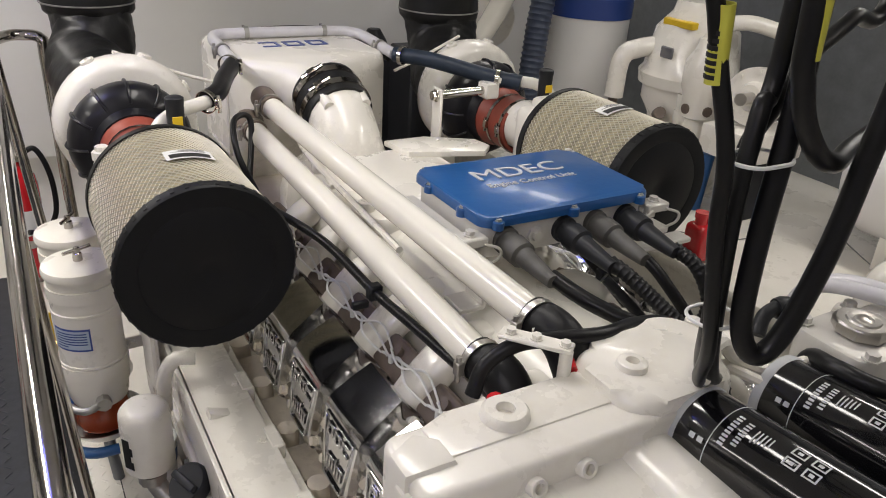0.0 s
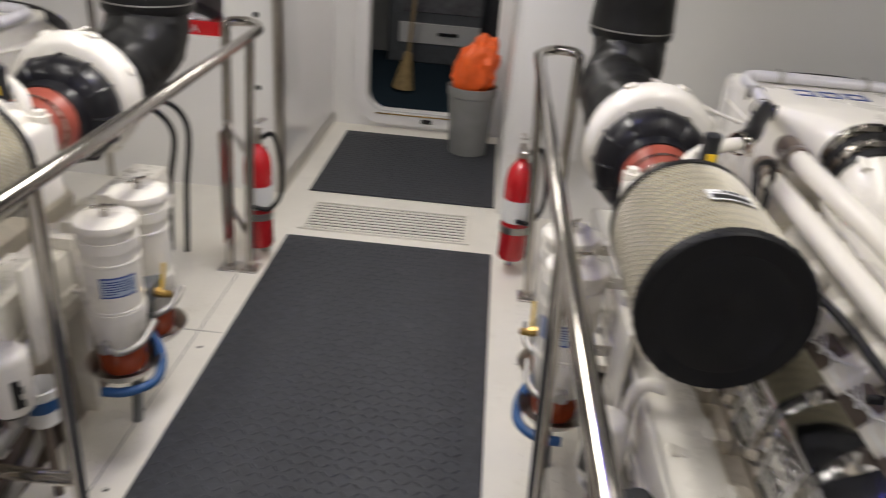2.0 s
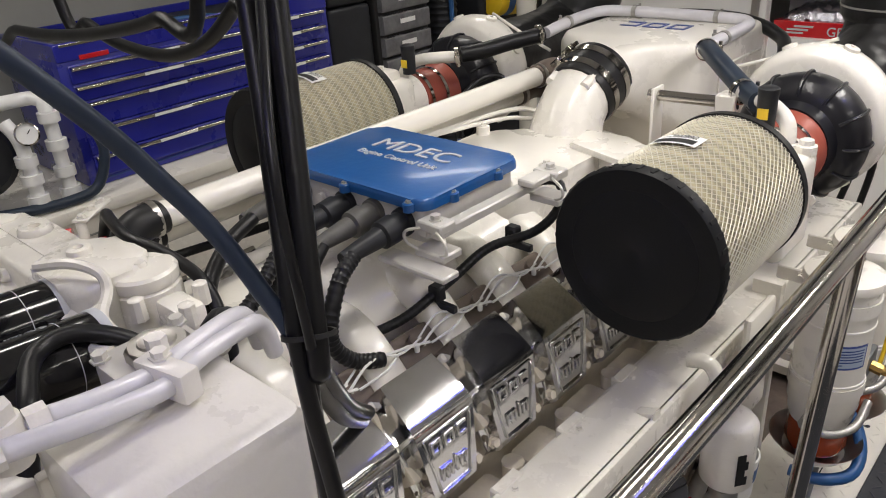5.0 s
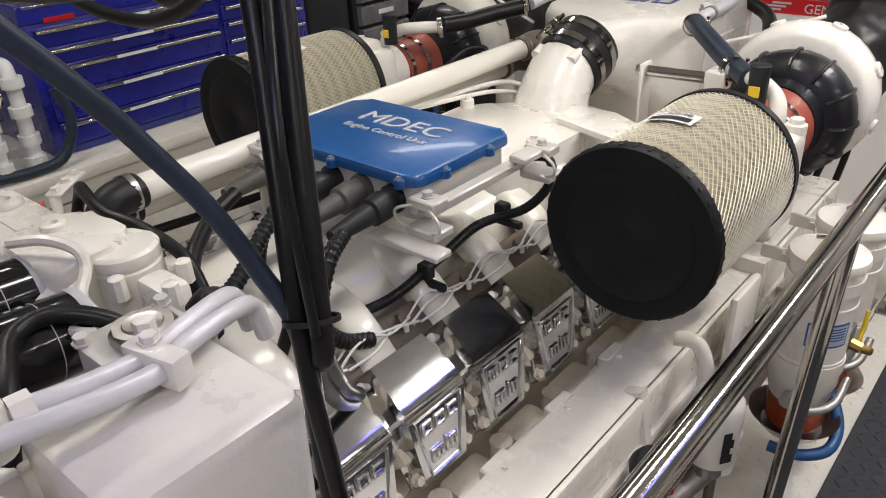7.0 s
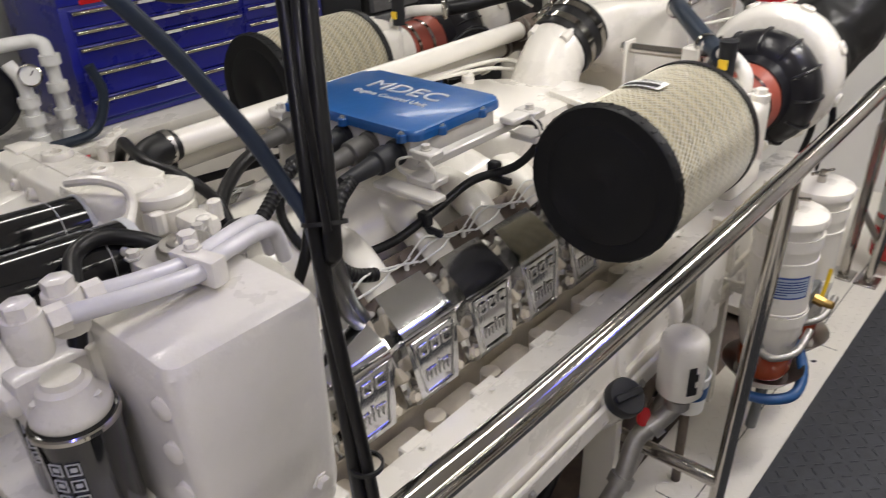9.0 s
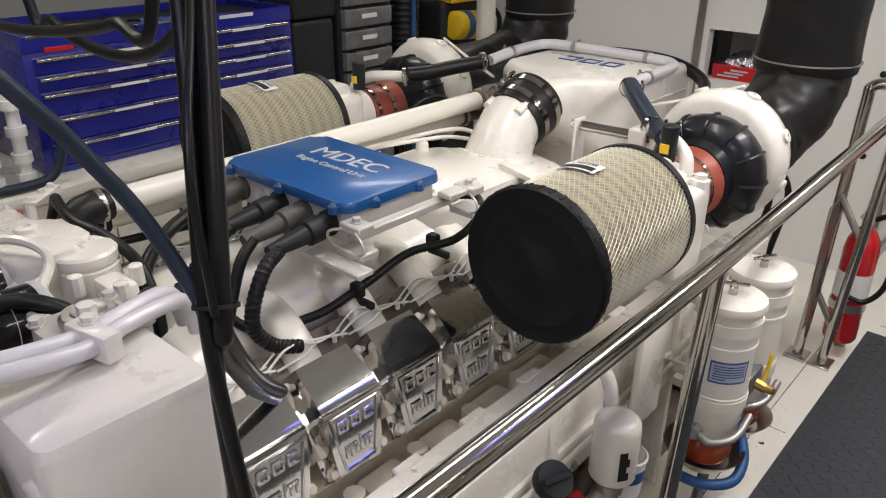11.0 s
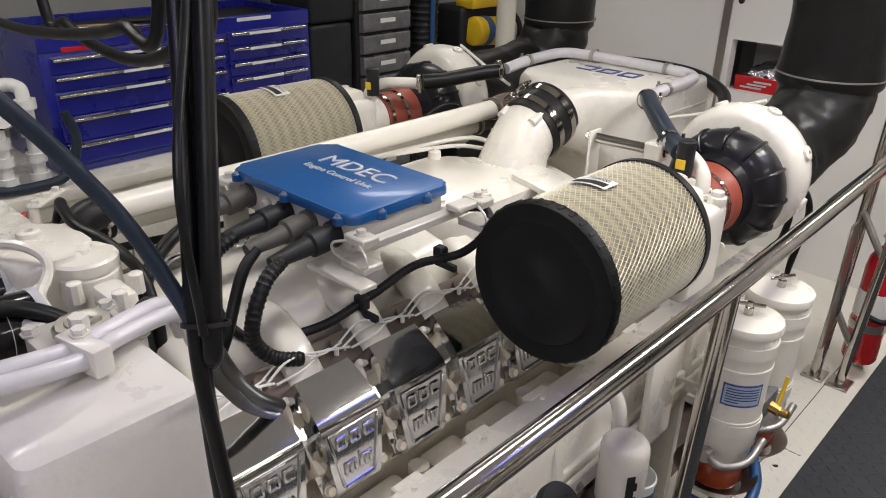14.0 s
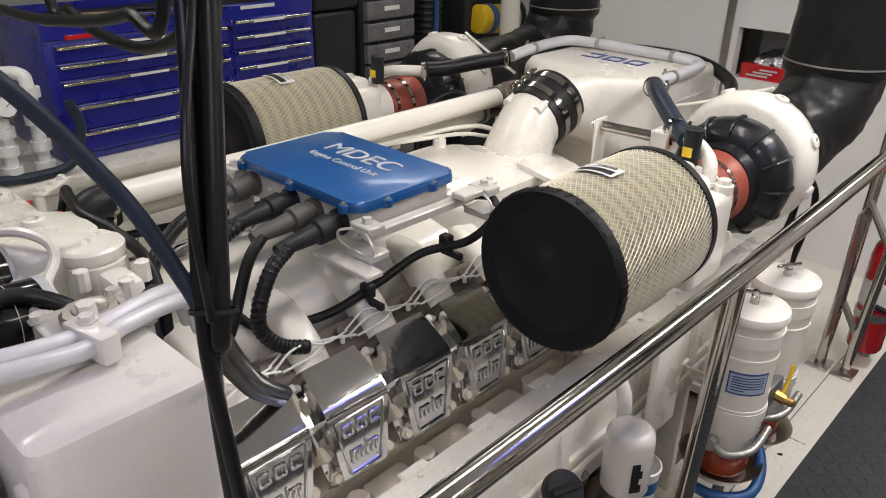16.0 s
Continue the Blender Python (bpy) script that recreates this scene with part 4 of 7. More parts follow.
    box(bm, -0.50, -0.465, 1.0, 1.04, 0.98, 1.05, 0.006, 2)
    box(bm, -0.165, -0.12, 0.985, 1.02, 1.00, 1.07, 0.006, 2)
    loft(bm, [[(-0.16, y, z - 0.2), (0.0, y, z - 0.2), (0.0, y, z - 0.03), (-0.03, y, z), (-0.13, y, z), (-0.16, y, z - 0.03)] for y, z in ((1.02, 1.06), (0.92, 1.02), (0.80, 0.97), (0.62, 0.95))])
    part("front_housing", bm, WHITE, e, "thick white painted front casting")
    for x, z in ((-0.38, 0.985), (-0.20, 0.995)):
        part("housing_barrel", cyl(bmesh.new(), (x + 0.03, 0.99, z - 0.04), (x + 0.05, 0.57, z - 0.07), 0.085, 28), WHITE, e)
    bm = bmesh.new()
    box(bm, -0.032, 0.032, -0.010, 0.010, -0.004, 0.006, 0.003, 2, Matrix.Translation((-0.085, 0.96, 1.028)) @ Matrix.Rotation(radians(50), 4, "Z"))
    part("housing_lug", bm, WHITE, e)
    for x, z in ((-0.350, 1.032), (-0.278, 1.032)):
        part("cap_screw", lathe(bmesh.new(), (x, 0.990, z), (0, -1, 0.35), [(0, 0), (0, 0.0125), (0.020, 0.0125), (0.022, 0.011), (0.022, 0.007), (0.012, 0.007), (0.012, 0)], 16), WHITE, e)
    part("gasket_line", tube(bmesh.new(), [(-0.495, 1.013, 1.00), (-0.462, 1.013, 1.056), (-0.36, 1.013, 1.0575), (-0.16, 1.013, 1.0575), (-0.12, 1.013, 1.03)], 0.0030, 6, 4), INK_BLACK, e)
    bm = bmesh.new()
    box(bm, -0.014, 0.014, -0.050, 0.050, -0.003, 0.003, 0.002, 1, Matrix.Translation((-0.243, 1.138, 1.108)) @ Matrix.Rotation(radians(40), 4, "Z"))
    for x, y in ((-0.265, 1.165), (-0.243, 1.138), (-0.218, 1.108)):
        bolt(bm, (x, y, 1.111), (0, 0, 1), 0.007, 0.007)
    cyl(bm, (-0.218, 1.104, 1.04), (-0.218, 1.104, 1.105), 0.009, 10)
    part("stay_plate", bm, WHITE, e, "white drilled stay plate with bolts")
    bm = bmesh.new()
    tube(bm, [(-0.315, 1.17, 1.02), (-0.295, 1.175, 1.06), (-0.255, 1.165, 1.088), (-0.20, 1.15, 1.092), (-0.12, 1.14, 1.085), (-0.04, 1.16, 1.070), (0.05, 1.17, 1.04), (0.11, 1.16, 0.97), (0.13, 1.15, 0.90)], 0.011, 12)
    part("front_hose", bm, HOSE, e)
    for p in ((-0.19, 1.130, 1.062), (-0.315, 1.118, 1.050)):
        part("marker_cap", cyl(bmesh.new(), p, (p[0] - 0.012, p[1] - 0.022, p[2]), 0.012, 12), RED, e, "small red plastic cap")
    # filler neck, coolant cap, oil filters
    bm = bmesh.new()
    lathe(bm, (-0.020, 1.105, 0.95), (0, 0, 1), [(0, 0), (0, 0.060), (0.095, 0.058), (0.10, 0.050)], 28)
    lathe(bm, (-0.020, 1.105, 1.050), (0, 0, 1), [(0, 0.05), (0, 0.056), (0.006, 0.058), (0.020, 0.058), (0.025, 0.053), (0.027, 0.012), (0.034, 0.009), (0.034, 0)], 28)
    box(bm, 0.05, 0.13, 1.08, 1.13, 0.98, 1.05, 0.012, 2)
    for x, y in ((0.04, 1.06), (0.075, 1.15), (0.12, 1.10)):
        lathe(bm, (x, y, 1.02), (0, 0, 1), [(0, 0), (0, 0.014), (0.035, 0.013), (0.037, 0.010), (0.037, 0)], 8)
    part("filler_neck", bm, WHITE, e, "round white filler cap")
    bm = bmesh.new()
    tube(bm, [(-0.10, 0.98, 1.105), (-0.05, 1.015, 1.11), (0.0, 1.035, 1.10), (0.02, 1.03, 1.075), (0.06, 1.00, 1.06), (0.13, 0.99, 1.06)], 0.009, 8)
    tube(bm, [(0.015, 1.03, 1.06), (0.05, 0.965, 1.055), (0.12, 0.955, 1.055), (0.16, 0.965, 1.06)], 0.008, 8)
    part("small_pipework", bm, WHITE, e)
    bm = bmesh.new()
    slab(bm, rounded(0.250, 0.992, 0.15, 0.13, 0.03, 4), 1.00, 1.076, 0.008)
    for x, y in ((0.195, 0.937), (0.305, 0.937), (0.195, 1.047), (0.305, 1.047)):
        bolt(bm, (x, y, 1.076), (0, 0, 1), 0.010, 0.012)
    part("thermostat_plate", bm, RAW_WHITE, e)
    bm = bmesh.new()
    star = [(0.250 + (0.042 if k % 2 else 0.038) * math.cos(2 * math.pi * k / 16), 0.992 + (0.042 if k % 2 else 0.038) * math.sin(2 * math.pi * k / 16)) for k in range(16)]
    slab(bm, star, 1.080, 1.098, 0.005)
    lathe(bm, (0.250, 0.992, 1.097), (0, 0, 1), [(0, 0.026), (0.004, 0.024), (0.003, 0.014), (0.006, 0.010), (0.006, 0)], 20)
    part("pressure_cap", bm, STEEL_DULL, e, "metal pressure cap")
    for x in (-0.085, 0.075):
        m0 = Vector((x, 0.985, 1.025))
        dd = Vector((0.03, -1, 0.08)).normalized()
        bm = bmesh.new()
        lathe(bm, m0, dd, [(0, 0), (0, 0.052), (0.004, 0.056), (0.012, 0.057), (0.27, 0.057), (0.285, 0.052), (0.29, 0.03), (0.29, 0)], 40)
        of = part("oil_filter", bm, BLACK_GLOSS, e, "glossy black spin-on oil filter with white print")
        bm = bmesh.new()
        lathe(bm, m0 + dd * 0.055, dd, [(0, 0.0571), (0, 0.0575), (0.0012, 0.0575), (0.0012, 0.0571)], 40)
        lathe(bm, m0 + dd * 0.0, dd, [(0, 0.052), (-0.004, 0.058), (0.006, 0.0590), (0.010, 0.0572)], 40)
        part("white_line", bm, INK, of)
        bm = bmesh.new()
        mm = Matrix.Translation(m0) @ frame_along(dd)
        up = Vector((-0.55, -0.1, 0.83))
        base_a = math.atan2((mm.inverted().to_3x3() @ up).y, (mm.inverted().to_3x3() @ up).x)
        def dash(al, aw, l0, l1):
            n = 3
            a = [bm.verts.new(mm @ Vector((0.0578 * math.cos(base_a + al + aw * i / n), 0.0578 * math.sin(base_a + al + aw * i / n), l0))) for i in range(n + 1)]
            b = [bm.verts.new(mm @ Vector((0.0578 * math.cos(base_a + al + aw * i / n), 0.0578 * math.sin(base_a + al + aw * i / n), l1))) for i in range(n + 1)]
            for i in range(n):
                bm.faces.new((a[i], a[i + 1], b[i + 1], b[i]))
        for k in range(9):
            dash(-0.45 + 0.095 * k, 0.06, 0.066, 0.074)
        for k in range(8):
            dash(-0.40 + 0.085 * k, 0.05, 0.081, 0.089)
        for k in range(5):
            dash(-0.35, 0.35 - 0.03 * k, 0.097 + 0.005 * k, 0.099 + 0.005 * k)
        for u, v in ((-0.50, 0.140), (-0.20, 0.140), (-0.50, 0.165), (-0.20, 0.165)):
            dash(u, 0.22, v, v + 0.0022)
            dash(u, 0.22, v + 0.016, v + 0.0182)
            dash(u, 0.035, v, v + 0.018)
            dash(u + 0.185, 0.035, v, v + 0.018)
            dash(u + 0.07, 0.08, v + 0.006, v + 0.012)
        for k in range(2):
            dash(0.45, 0.12, 0.030 + 0.012 * k, 0.038 + 0.012 * k)
        part("print_bar", bm, INK, of)
    # expansion tank with pipes over it
    bm = bmesh.new()
    secs = [[(x, y, z) for x, y in rounded(0.398 + dx, 0.924, w, l * 0.93, r, 4)] for z, w, l, r, dx in ((0.70, 0.185, 0.22, 0.02, 0), (0.76, 0.200, 0.235, 0.02, 0), (1.070, 0.208, 0.245, 0.02, 0), (1.083, 0.200, 0.235, 0.02, -0.002), (1.088, 0.180, 0.215, 0.02, -0.004))]
    loft(bm, secs)
    tk = part("expansion_tank", bm, WHITE_ROUGH, e, "square white expansion tank in thick brushed paint", 30)
    bm = bmesh.new()
    for z in (0.74, 0.81, 0.88, 0.95, 1.02):
        lathe(bm, (0.466, 0.812, z), (0.3, -1, 0), [(-0.01, 0), (-0.01, 0.017), (0.006, 0.016), (0.009, 0.010), (0.009, 0)], 12)
    box(bm, 0.292, 0.312, 0.800, 0.828, 0.72, 1.04, 0.006, 2)
    box(bm, 0.312, 0.506, 0.81, 1.038, 0.68, 0.72, 0.006, 2)
    bolt(bm, (0.502, 0.99, 0.78), (1, 0, 0), 0.012, 0.014)
    part("tank_flange", bm, WHITE_ROUGH, tk)
    for dx, nut in ((0.0, (0.345, 0.800, 1.135)), (0.035, (0.372, 0.745, 1.14))):
        bm = bmesh.new()
        tube(bm, [(0.268 + dx, 1.125, 1.03), (0.275 + dx, 1.108, 1.085), (0.294 + dx, 1.070, 1.106), (0.325 + dx * 0.8, 0.990, 1.113), (0.345 + dx, 0.945, 1.117), (0.353 + dx, 0.865, 1.128), nut], 0.0125, 12)
        part("oil_pipe", bm, TUBE_PAINT, e, "painted steel pipe clamped over the tank")
        bm = bmesh.new()
        lathe(bm, (nut[0], nut[1] - 0.02, nut[2] - 0.035), (0, 0, 1), [(0, 0), (0, 0.022), (0.03, 0.026), (0.055, 0.022), (0.055, 0)], 16)
        lathe(bm, (nut[0], nut[1] - 0.02, nut[2] + 0.02), (0, 0, 1), [(0, 0), (0, 0.019), (0.016, 0.019), (0.018, 0.015), (0.018, 0)], 6)
        lathe(bm, (nut[0] + 0.005, nut[1] + 0.015, nut[2]), (0.1, 1, 0), [(-0.012, 0.012), (-0.012, 0.018), (0.010, 0.018), (0.010, 0.012)], 6)
        part("banjo_union", bm, WHITE_ROUGH, e)
    bm = bmesh.new()
    box(bm, -0.040, 0.040, -0.014, 0.014, -0.020, 0.020, 0.004, 2, Matrix.Translation((0.363, 0.949, 1.116)) @ Matrix.Rotation(radians(12), 4, "Z"))
    bolt(bm, (0.348, 0.952, 1.136), (0, 0, 1), 0.010, 0.010)
    cyl(bm, (0.318, 0.964, 1.11), (0.318, 0.964, 1.146), 0.013, 6)
    part("pipe_clamp_block", bm, WHITE_ROUGH, e)
    bm = bmesh.new()
    box(bm, 0.15, 0.30, 0.69, 0.81, 0.985, 1.020, 0.012, 2)
    box(bm, 0.25, 0.305, 0.705, 0.805, 0.955, 1.035, 0.012, 2)
    lathe(bm, (0.352, 0.748, 0.995), (0, 0, 1), [(0, 0), (0, 0.046), (0.008, 0.050), (0.018, 0.048), (0.030, 0.036), (0.045, 0.033), (0.050, 0.026), (0.058, 0.024), (0.058, 0)], 28)
    for a in (40, 130, 250):
        bolt(bm, (0.352 + 0.036 * math.cos(radians(a)), 0.748 + 0.036 * math.sin(radians(a)), 1.013), (0, 0, 1), 0.007, 0.012)
    part("fuel_filter_head", bm, WHITE_ROUGH, e)
    for x, y in ((0.352, 0.748), (0.245, 0.758)):
        bm = bmesh.new()
        lathe(bm, (x, y, 0.818), (0, 0, 1), [(0, 0), (0, 0.046), (0.008, 0.052), (0.165, 0.052), (0.172, 0.054), (0.178, 0.053), (0.180, 0.042), (0.180, 0)], 36)
        ff = part("fuel_filter", bm, BLACK_GLOSS, e, "glossy black fuel filter canister")
        part("filter_seam", lathe(bmesh.new(), (x, y, 0.985), (0, 0, 1), [(0, 0.0535), (0.002, 0.0560), (0.008, 0.0560), (0.010, 0.0535)], 36), STEEL, ff)
        bm = bmesh.new()
        for k in range(3):
            for q in (0, 1):
                a = radians(-38 - 24 * q)
                m = Matrix.Translation((x + 0.0526 * math.cos(a), y + 0.0526 * math.sin(a), 0.948 - 0.026 * k)) @ Matrix.Rotation(a, 4, "Z")
                for u0, u1, v0, v1 in ((-0.008, 0.008, 0.008, 0.0095), (-0.008, 0.008, -0.0095, -0.008), (-0.0085, -0.007, -0.009, 0.009), (0.007, 0.0085, -0.009, 0.009), (-0.004, 0.004, -0.003, 0.003)):
                    box(bm, -0.0004, 0.0010, u0, u1, v0, v1, 0, 1, m)
        part("print_bar", bm, INK, ff)
    part("front_bracket", box(bmesh.new(), 0.06, 0.41, 0.67, 0.81, 0.770, 0.810, 0.008, 2), WHITE, e)
    bm = bmesh.new()
    tube(bm, [(0.19, 1.03, 0.99), (0.155, 1.00, 1.055), (0.115, 0.94, 1.085), (0.13, 0.88, 1.085), (0.22, 0.835, 1.07), (0.29, 0.79, 1.0), (0.303, 0.780, 0.85), (0.31, 0.77, 0.6)], 0.013, 12)
    part("coolant_hose", bm, HOSE, e, "black rubber hose looping past the tank")
    bm = bmesh.new()
    tube(bm, [(0.17, 1.10, 1.03), (0.19, 1.11, 1.055), (0.22, 1.11, 1.065)], 0.012, 10)
    lathe(bm, (0.215, 1.11, 1.062), (1, -0.3, 0.1), [(0, 0), (0, 0.017), (0.012, 0.019), (0.024, 0.017), (0.028, 0.013), (0.028, 0)], 14)
    part("sensor_plug", bm, DKGREY, e)
    return e


engine_a = engine(0.976)
engine_b = copy_thing(engine_a, pose(-1.70, 0.145, -0.095))
engine_b["label"] = "white painted marine diesel engine near the blue tool chest"

# ---- lamps ----
def ceiling_lamp(x, y, w, l, power, color):
    t = thing("ceiling_light", "long recessed white fluorescent ceiling light", "ceiling light", (x, y, TOP), "ceiling lights")
    part("diffuser", box(bmesh.new(), -w / 2, w / 2, -l / 2, l / 2, -0.02, -0.012), LIGHT, t)
    bm = bmesh.new()
    for s in (-1, 1):
        box(bm, s * (w / 2), s * (w / 2 + 0.02), -l / 2 - 0.02, l / 2 + 0.02, -0.035, 0)
        box(bm, -w / 2, w / 2, s * (l / 2), s * (l / 2 + 0.02), -0.035, 0)
    part("frame", bm, STEEL_DULL, t)
    lamp = bpy.data.lights.new("lamp", "AREA")
    lamp.shape, lamp.size, lamp.size_y, lamp.energy, lamp.color = "RECTANGLE", w, l, power, color
    o = new("lamp", lamp)
    o.parent = t
    o.location = (0, 0, -0.03)
    return t


for x, y, pw in ((-2.6, 1.2, 12), (-1.30, 2.0, 15), (-0.40, 0.35, 14), (-0.42, 3.0, 36), (0.75, 2.0, 11), (2.2, 1.2, 15), (-2.7, 3.4, 7), (2.2, 3.3, 8)):
    ceiling_lamp(x, y, 0.16, 1.15, pw, (1.0, 0.95, 0.89))
ceiling_lamp(-0.45, 5.0, 0.16, 0.7, 10, (1.0, 0.95, 0.90))
ceiling_lamp(-0.6, 6.9, 0.16, 0.7, 2.0, (1.0, 0.95, 0.90))


def strip_light(x, y, w, l, power):
    t = thing("strip_light", "small blue indicator strip light on the ceiling", "light", (x, y, TOP), "blue strip lights")
    part("diffuser", box(bmesh.new(), -w / 2, w / 2, -l / 2, l / 2, -0.03, -0.001), LIGHT_BLUE, t)
    lamp = bpy.data.lights.new("lamp", "AREA")
    lamp.shape, lamp.size, lamp.size_y, lamp.energy, lamp.color = "RECTANGLE", w, l, power, (0.42, 0.38, 1.0)
    o = new("lamp", lamp)
    o.parent = t
    o.location = (0, 0, -0.04)


strip_light(-0.85, 0.45, 0.70, 0.05, 2.6)
strip_light(-0.12, 2.60, 0.10, 0.50, 0.5)

# ---- aisle ----
def tread_mat(name, x0, x1, y0, y1, label):
    m = tagged(part(name, box(bmesh.new(), x0, x1, y0, y1, 0.001, 0.010, 0.003, 1), RUBBER), label, "mat")
    bm = bmesh.new()
    ny, nx = int((y1 - y0 - 0.04) / 0.034), int((x1 - x0 - 0.04) / 0.034)
    for j in range(ny):
        for i in range(nx):
            x, y = x0 + 0.03 + 0.034 * i, y0 + 0.03 + 0.034 * j
            a = radians(45 if (i + j) % 2 else -45)
            ca, sa = math.cos(a) * 0.013, math.sin(a) * 0.013
            ox, oy = -math.sin(a) * 0.0035, math.cos(a) * 0.0035
            q = [bm.verts.new((x + u, y + v, 0.0102)) for u, v in ((-ca - ox, -sa - oy), (ca - ox, sa - oy), (ca + ox, sa + oy), (-ca + ox, -sa + oy))]
            p = [bm.verts.new((x + 0.9 * u, y + 0.9 * v, 0.0125)) for u, v in ((-ca, -sa), (ca, sa))]
            bm.faces.new((q[0], q[1], p[1], p[0]))
            bm.faces.new((q[2], q[3], p[0], p[1]))
    tagged(part("tread", bm, RUBBER, m, "raised tread lozenges", 0), kind="stuff")
    return m


tread_mat("rubber_mat", -0.872, 0.085, 0.9, 3.80, "long black rubber walkway mat with raised tread")
tread_mat("rubber_mat", -0.90, 0.085, 4.36, 5.42, "short black rubber mat before the doorway")
g = thing("floor_grille", "white slatted ventilation grille let into the deck", "grille", (0, 0, 0))
# dark sheet on the uncut deck, paints the shaded depth under the slats
part("recess", box(bmesh.new(), -0.83, -0.04, 3.90, 4.21, 0.0005, 0.002), DARK, g, "flat dark sheet painting the shade in the slots")
bm = bmesh.new()
box(bm, -0.83, -0.04, 3.885, 3.90, 0.0005, 0.010, 0.002, 1)
box(bm, -0.83, -0.04, 4.205, 4.22, 0.0005, 0.010, 0.002, 1)
box(bm, -0.845, -0.815, 3.885, 4.22, 0.0005, 0.010, 0.002, 1)
box(bm, -0.055, -0.025, 3.885, 4.22, 0.0005, 0.010, 0.002, 1)
part("frame", bm, FLOOR, g)
for k in range(9):
    y = 3.914 + 0.0325 * k
    part("slat", box(bmesh.new(), -0.815, -0.055, y, y + 0.017, 0.003, 0.008, 0.001, 1), FLOOR, g)
# deck joints, studs and tread marks
bm = bmesh.new()
for s in (-1, 1):
    x = -0.35 + s * 0.625
    box(bm, x - 0.0015, x + 0.0015, 0.9, 3.9, 0.0002, 0.0008)
    for y in (1.2, 2.05, 2.95):
        box(bm, x - 0.09, x + 0.08, y - 0.0015, y + 0.0015, 0.0002, 0.0008)
    for y in (1.35, 1.95, 2.15, 2.85):
        lathe(bm, (x - s * 0.04, y, 0.0003), (0, 0, 1), [(0, 0.009), (0.0006, 0)], 12)
part("deck_joint", bm, INK_BLACK, floor)
bm = bmesh.new()
for s in (-1, 1):
    for j in range(80):
        for i in range(6):
            x, y = -0.35 + s * (0.555 + 0.032 * i), 1.0 + 0.032 * j
            a = radians(45 if (i + j) % 2 else -45)
            ca, sa = math.cos(a) * 0.010, math.sin(a) * 0.010
            ox, oy = -math.sin(a) * 0.003, math.cos(a) * 0.003
            q = [bm.verts.new((x + u, y + v, 0.0002)) for u, v in ((-ca - ox, -sa - oy), (ca - ox, sa - oy), (ca + ox, sa + oy), (-ca + ox, -sa + oy))]
            p = [bm.verts.new((x + 0.85 * u, y + 0.85 * v, 0.0016)) for u, v in ((-ca, -sa), (ca, sa))]
            bm.faces.new((q[0], q[1], p[1], p[0]))
            bm.faces.new((q[2], q[3], p[0], p[1]))
tagged(part("tread_lozenges", bm, FLOOR, floor, "", 0), kind="stuff")


def handrail(s):
    x = lambda d: -0.35 + s * d
    r = thing("handrail", "polished stainless steel tube handrail beside the engine", "handrail", (0, 0, 0), "engine handrails")
    far = 0.665
    part("top_rail", tube(bmesh.new(), [(x(0.540), 0.80, 0.58), (x(0.525), 0.84, 0.90), (x(0.515), 0.94, 0.975), (x(0.507), 1.2, 0.98), (x(0.505), 1.8, 0.98), (x(0.507), 2.6, 0.99), (x(0.510), 3.33, 1.005), (x(0.518), 3.44, 1.01), (x(0.56), 3.515, 1.012), (x(far - 0.06), 3.53, 1.012), (x(far - 0.005), 3.52, 1.0), (x(far), 3.51, 0.93), (x(far), 3.47, 0.45), (x(far + 0.01), 3.45, 0.0)], 0.0185, 16, 8), STEEL, r)
    part("post", tube(bmesh.new(), [(x(0.550), 1.985, 0.0), (x(0.507), 1.95, 0.98)], 0.0165, 16), STEEL, r)
    part("post", tube(bmesh.new(), [(x(0.590), 3.45, 0.0), (x(0.515), 3.33, 0.99)], 0.0165, 16), STEEL, r)
    for px, py in ((0.550, 1.985), (0.590, 3.45), (far + 0.01, 3.45)):
        bm = bmesh.new()
        box(bm, x(px) - 0.038, x(px) + 0.038, py - 0.045, py + 0.045, 0.0, 0.008, 0.002, 1)
        for u in (-0.025, 0.025):
            bolt(bm, (x(px) + u, py - 0.03, 0.008), (0, 0, 1), 0.006, 0.005)
        part("base_plate", bm, STEEL_DULL, r)
    part("crossbar", tube(bmesh.new(), [(x(0.543), 1.98, 0.20), (x(0.80), 1.98, 0.20)], 0.018, 14), STEEL, r)
    if s < 0:
        for z in (0.25, 0.62):
            bm = bmesh.new()
            tube(bm, [(x(far), 3.47, z + 0.02), (x(0.57), 3.43, z - 0.10)], 0.012, 8)
            part("brace", bm, STEEL_DULL, r)
        part("kick_plate", box(bmesh.new(), x(far + 0.002), x(far - 0.006), 3.37, 3.48, 0.15, 0.62, 0.002, 1), STEEL_DULL, r, "dull perforated plate between the posts")
    return r


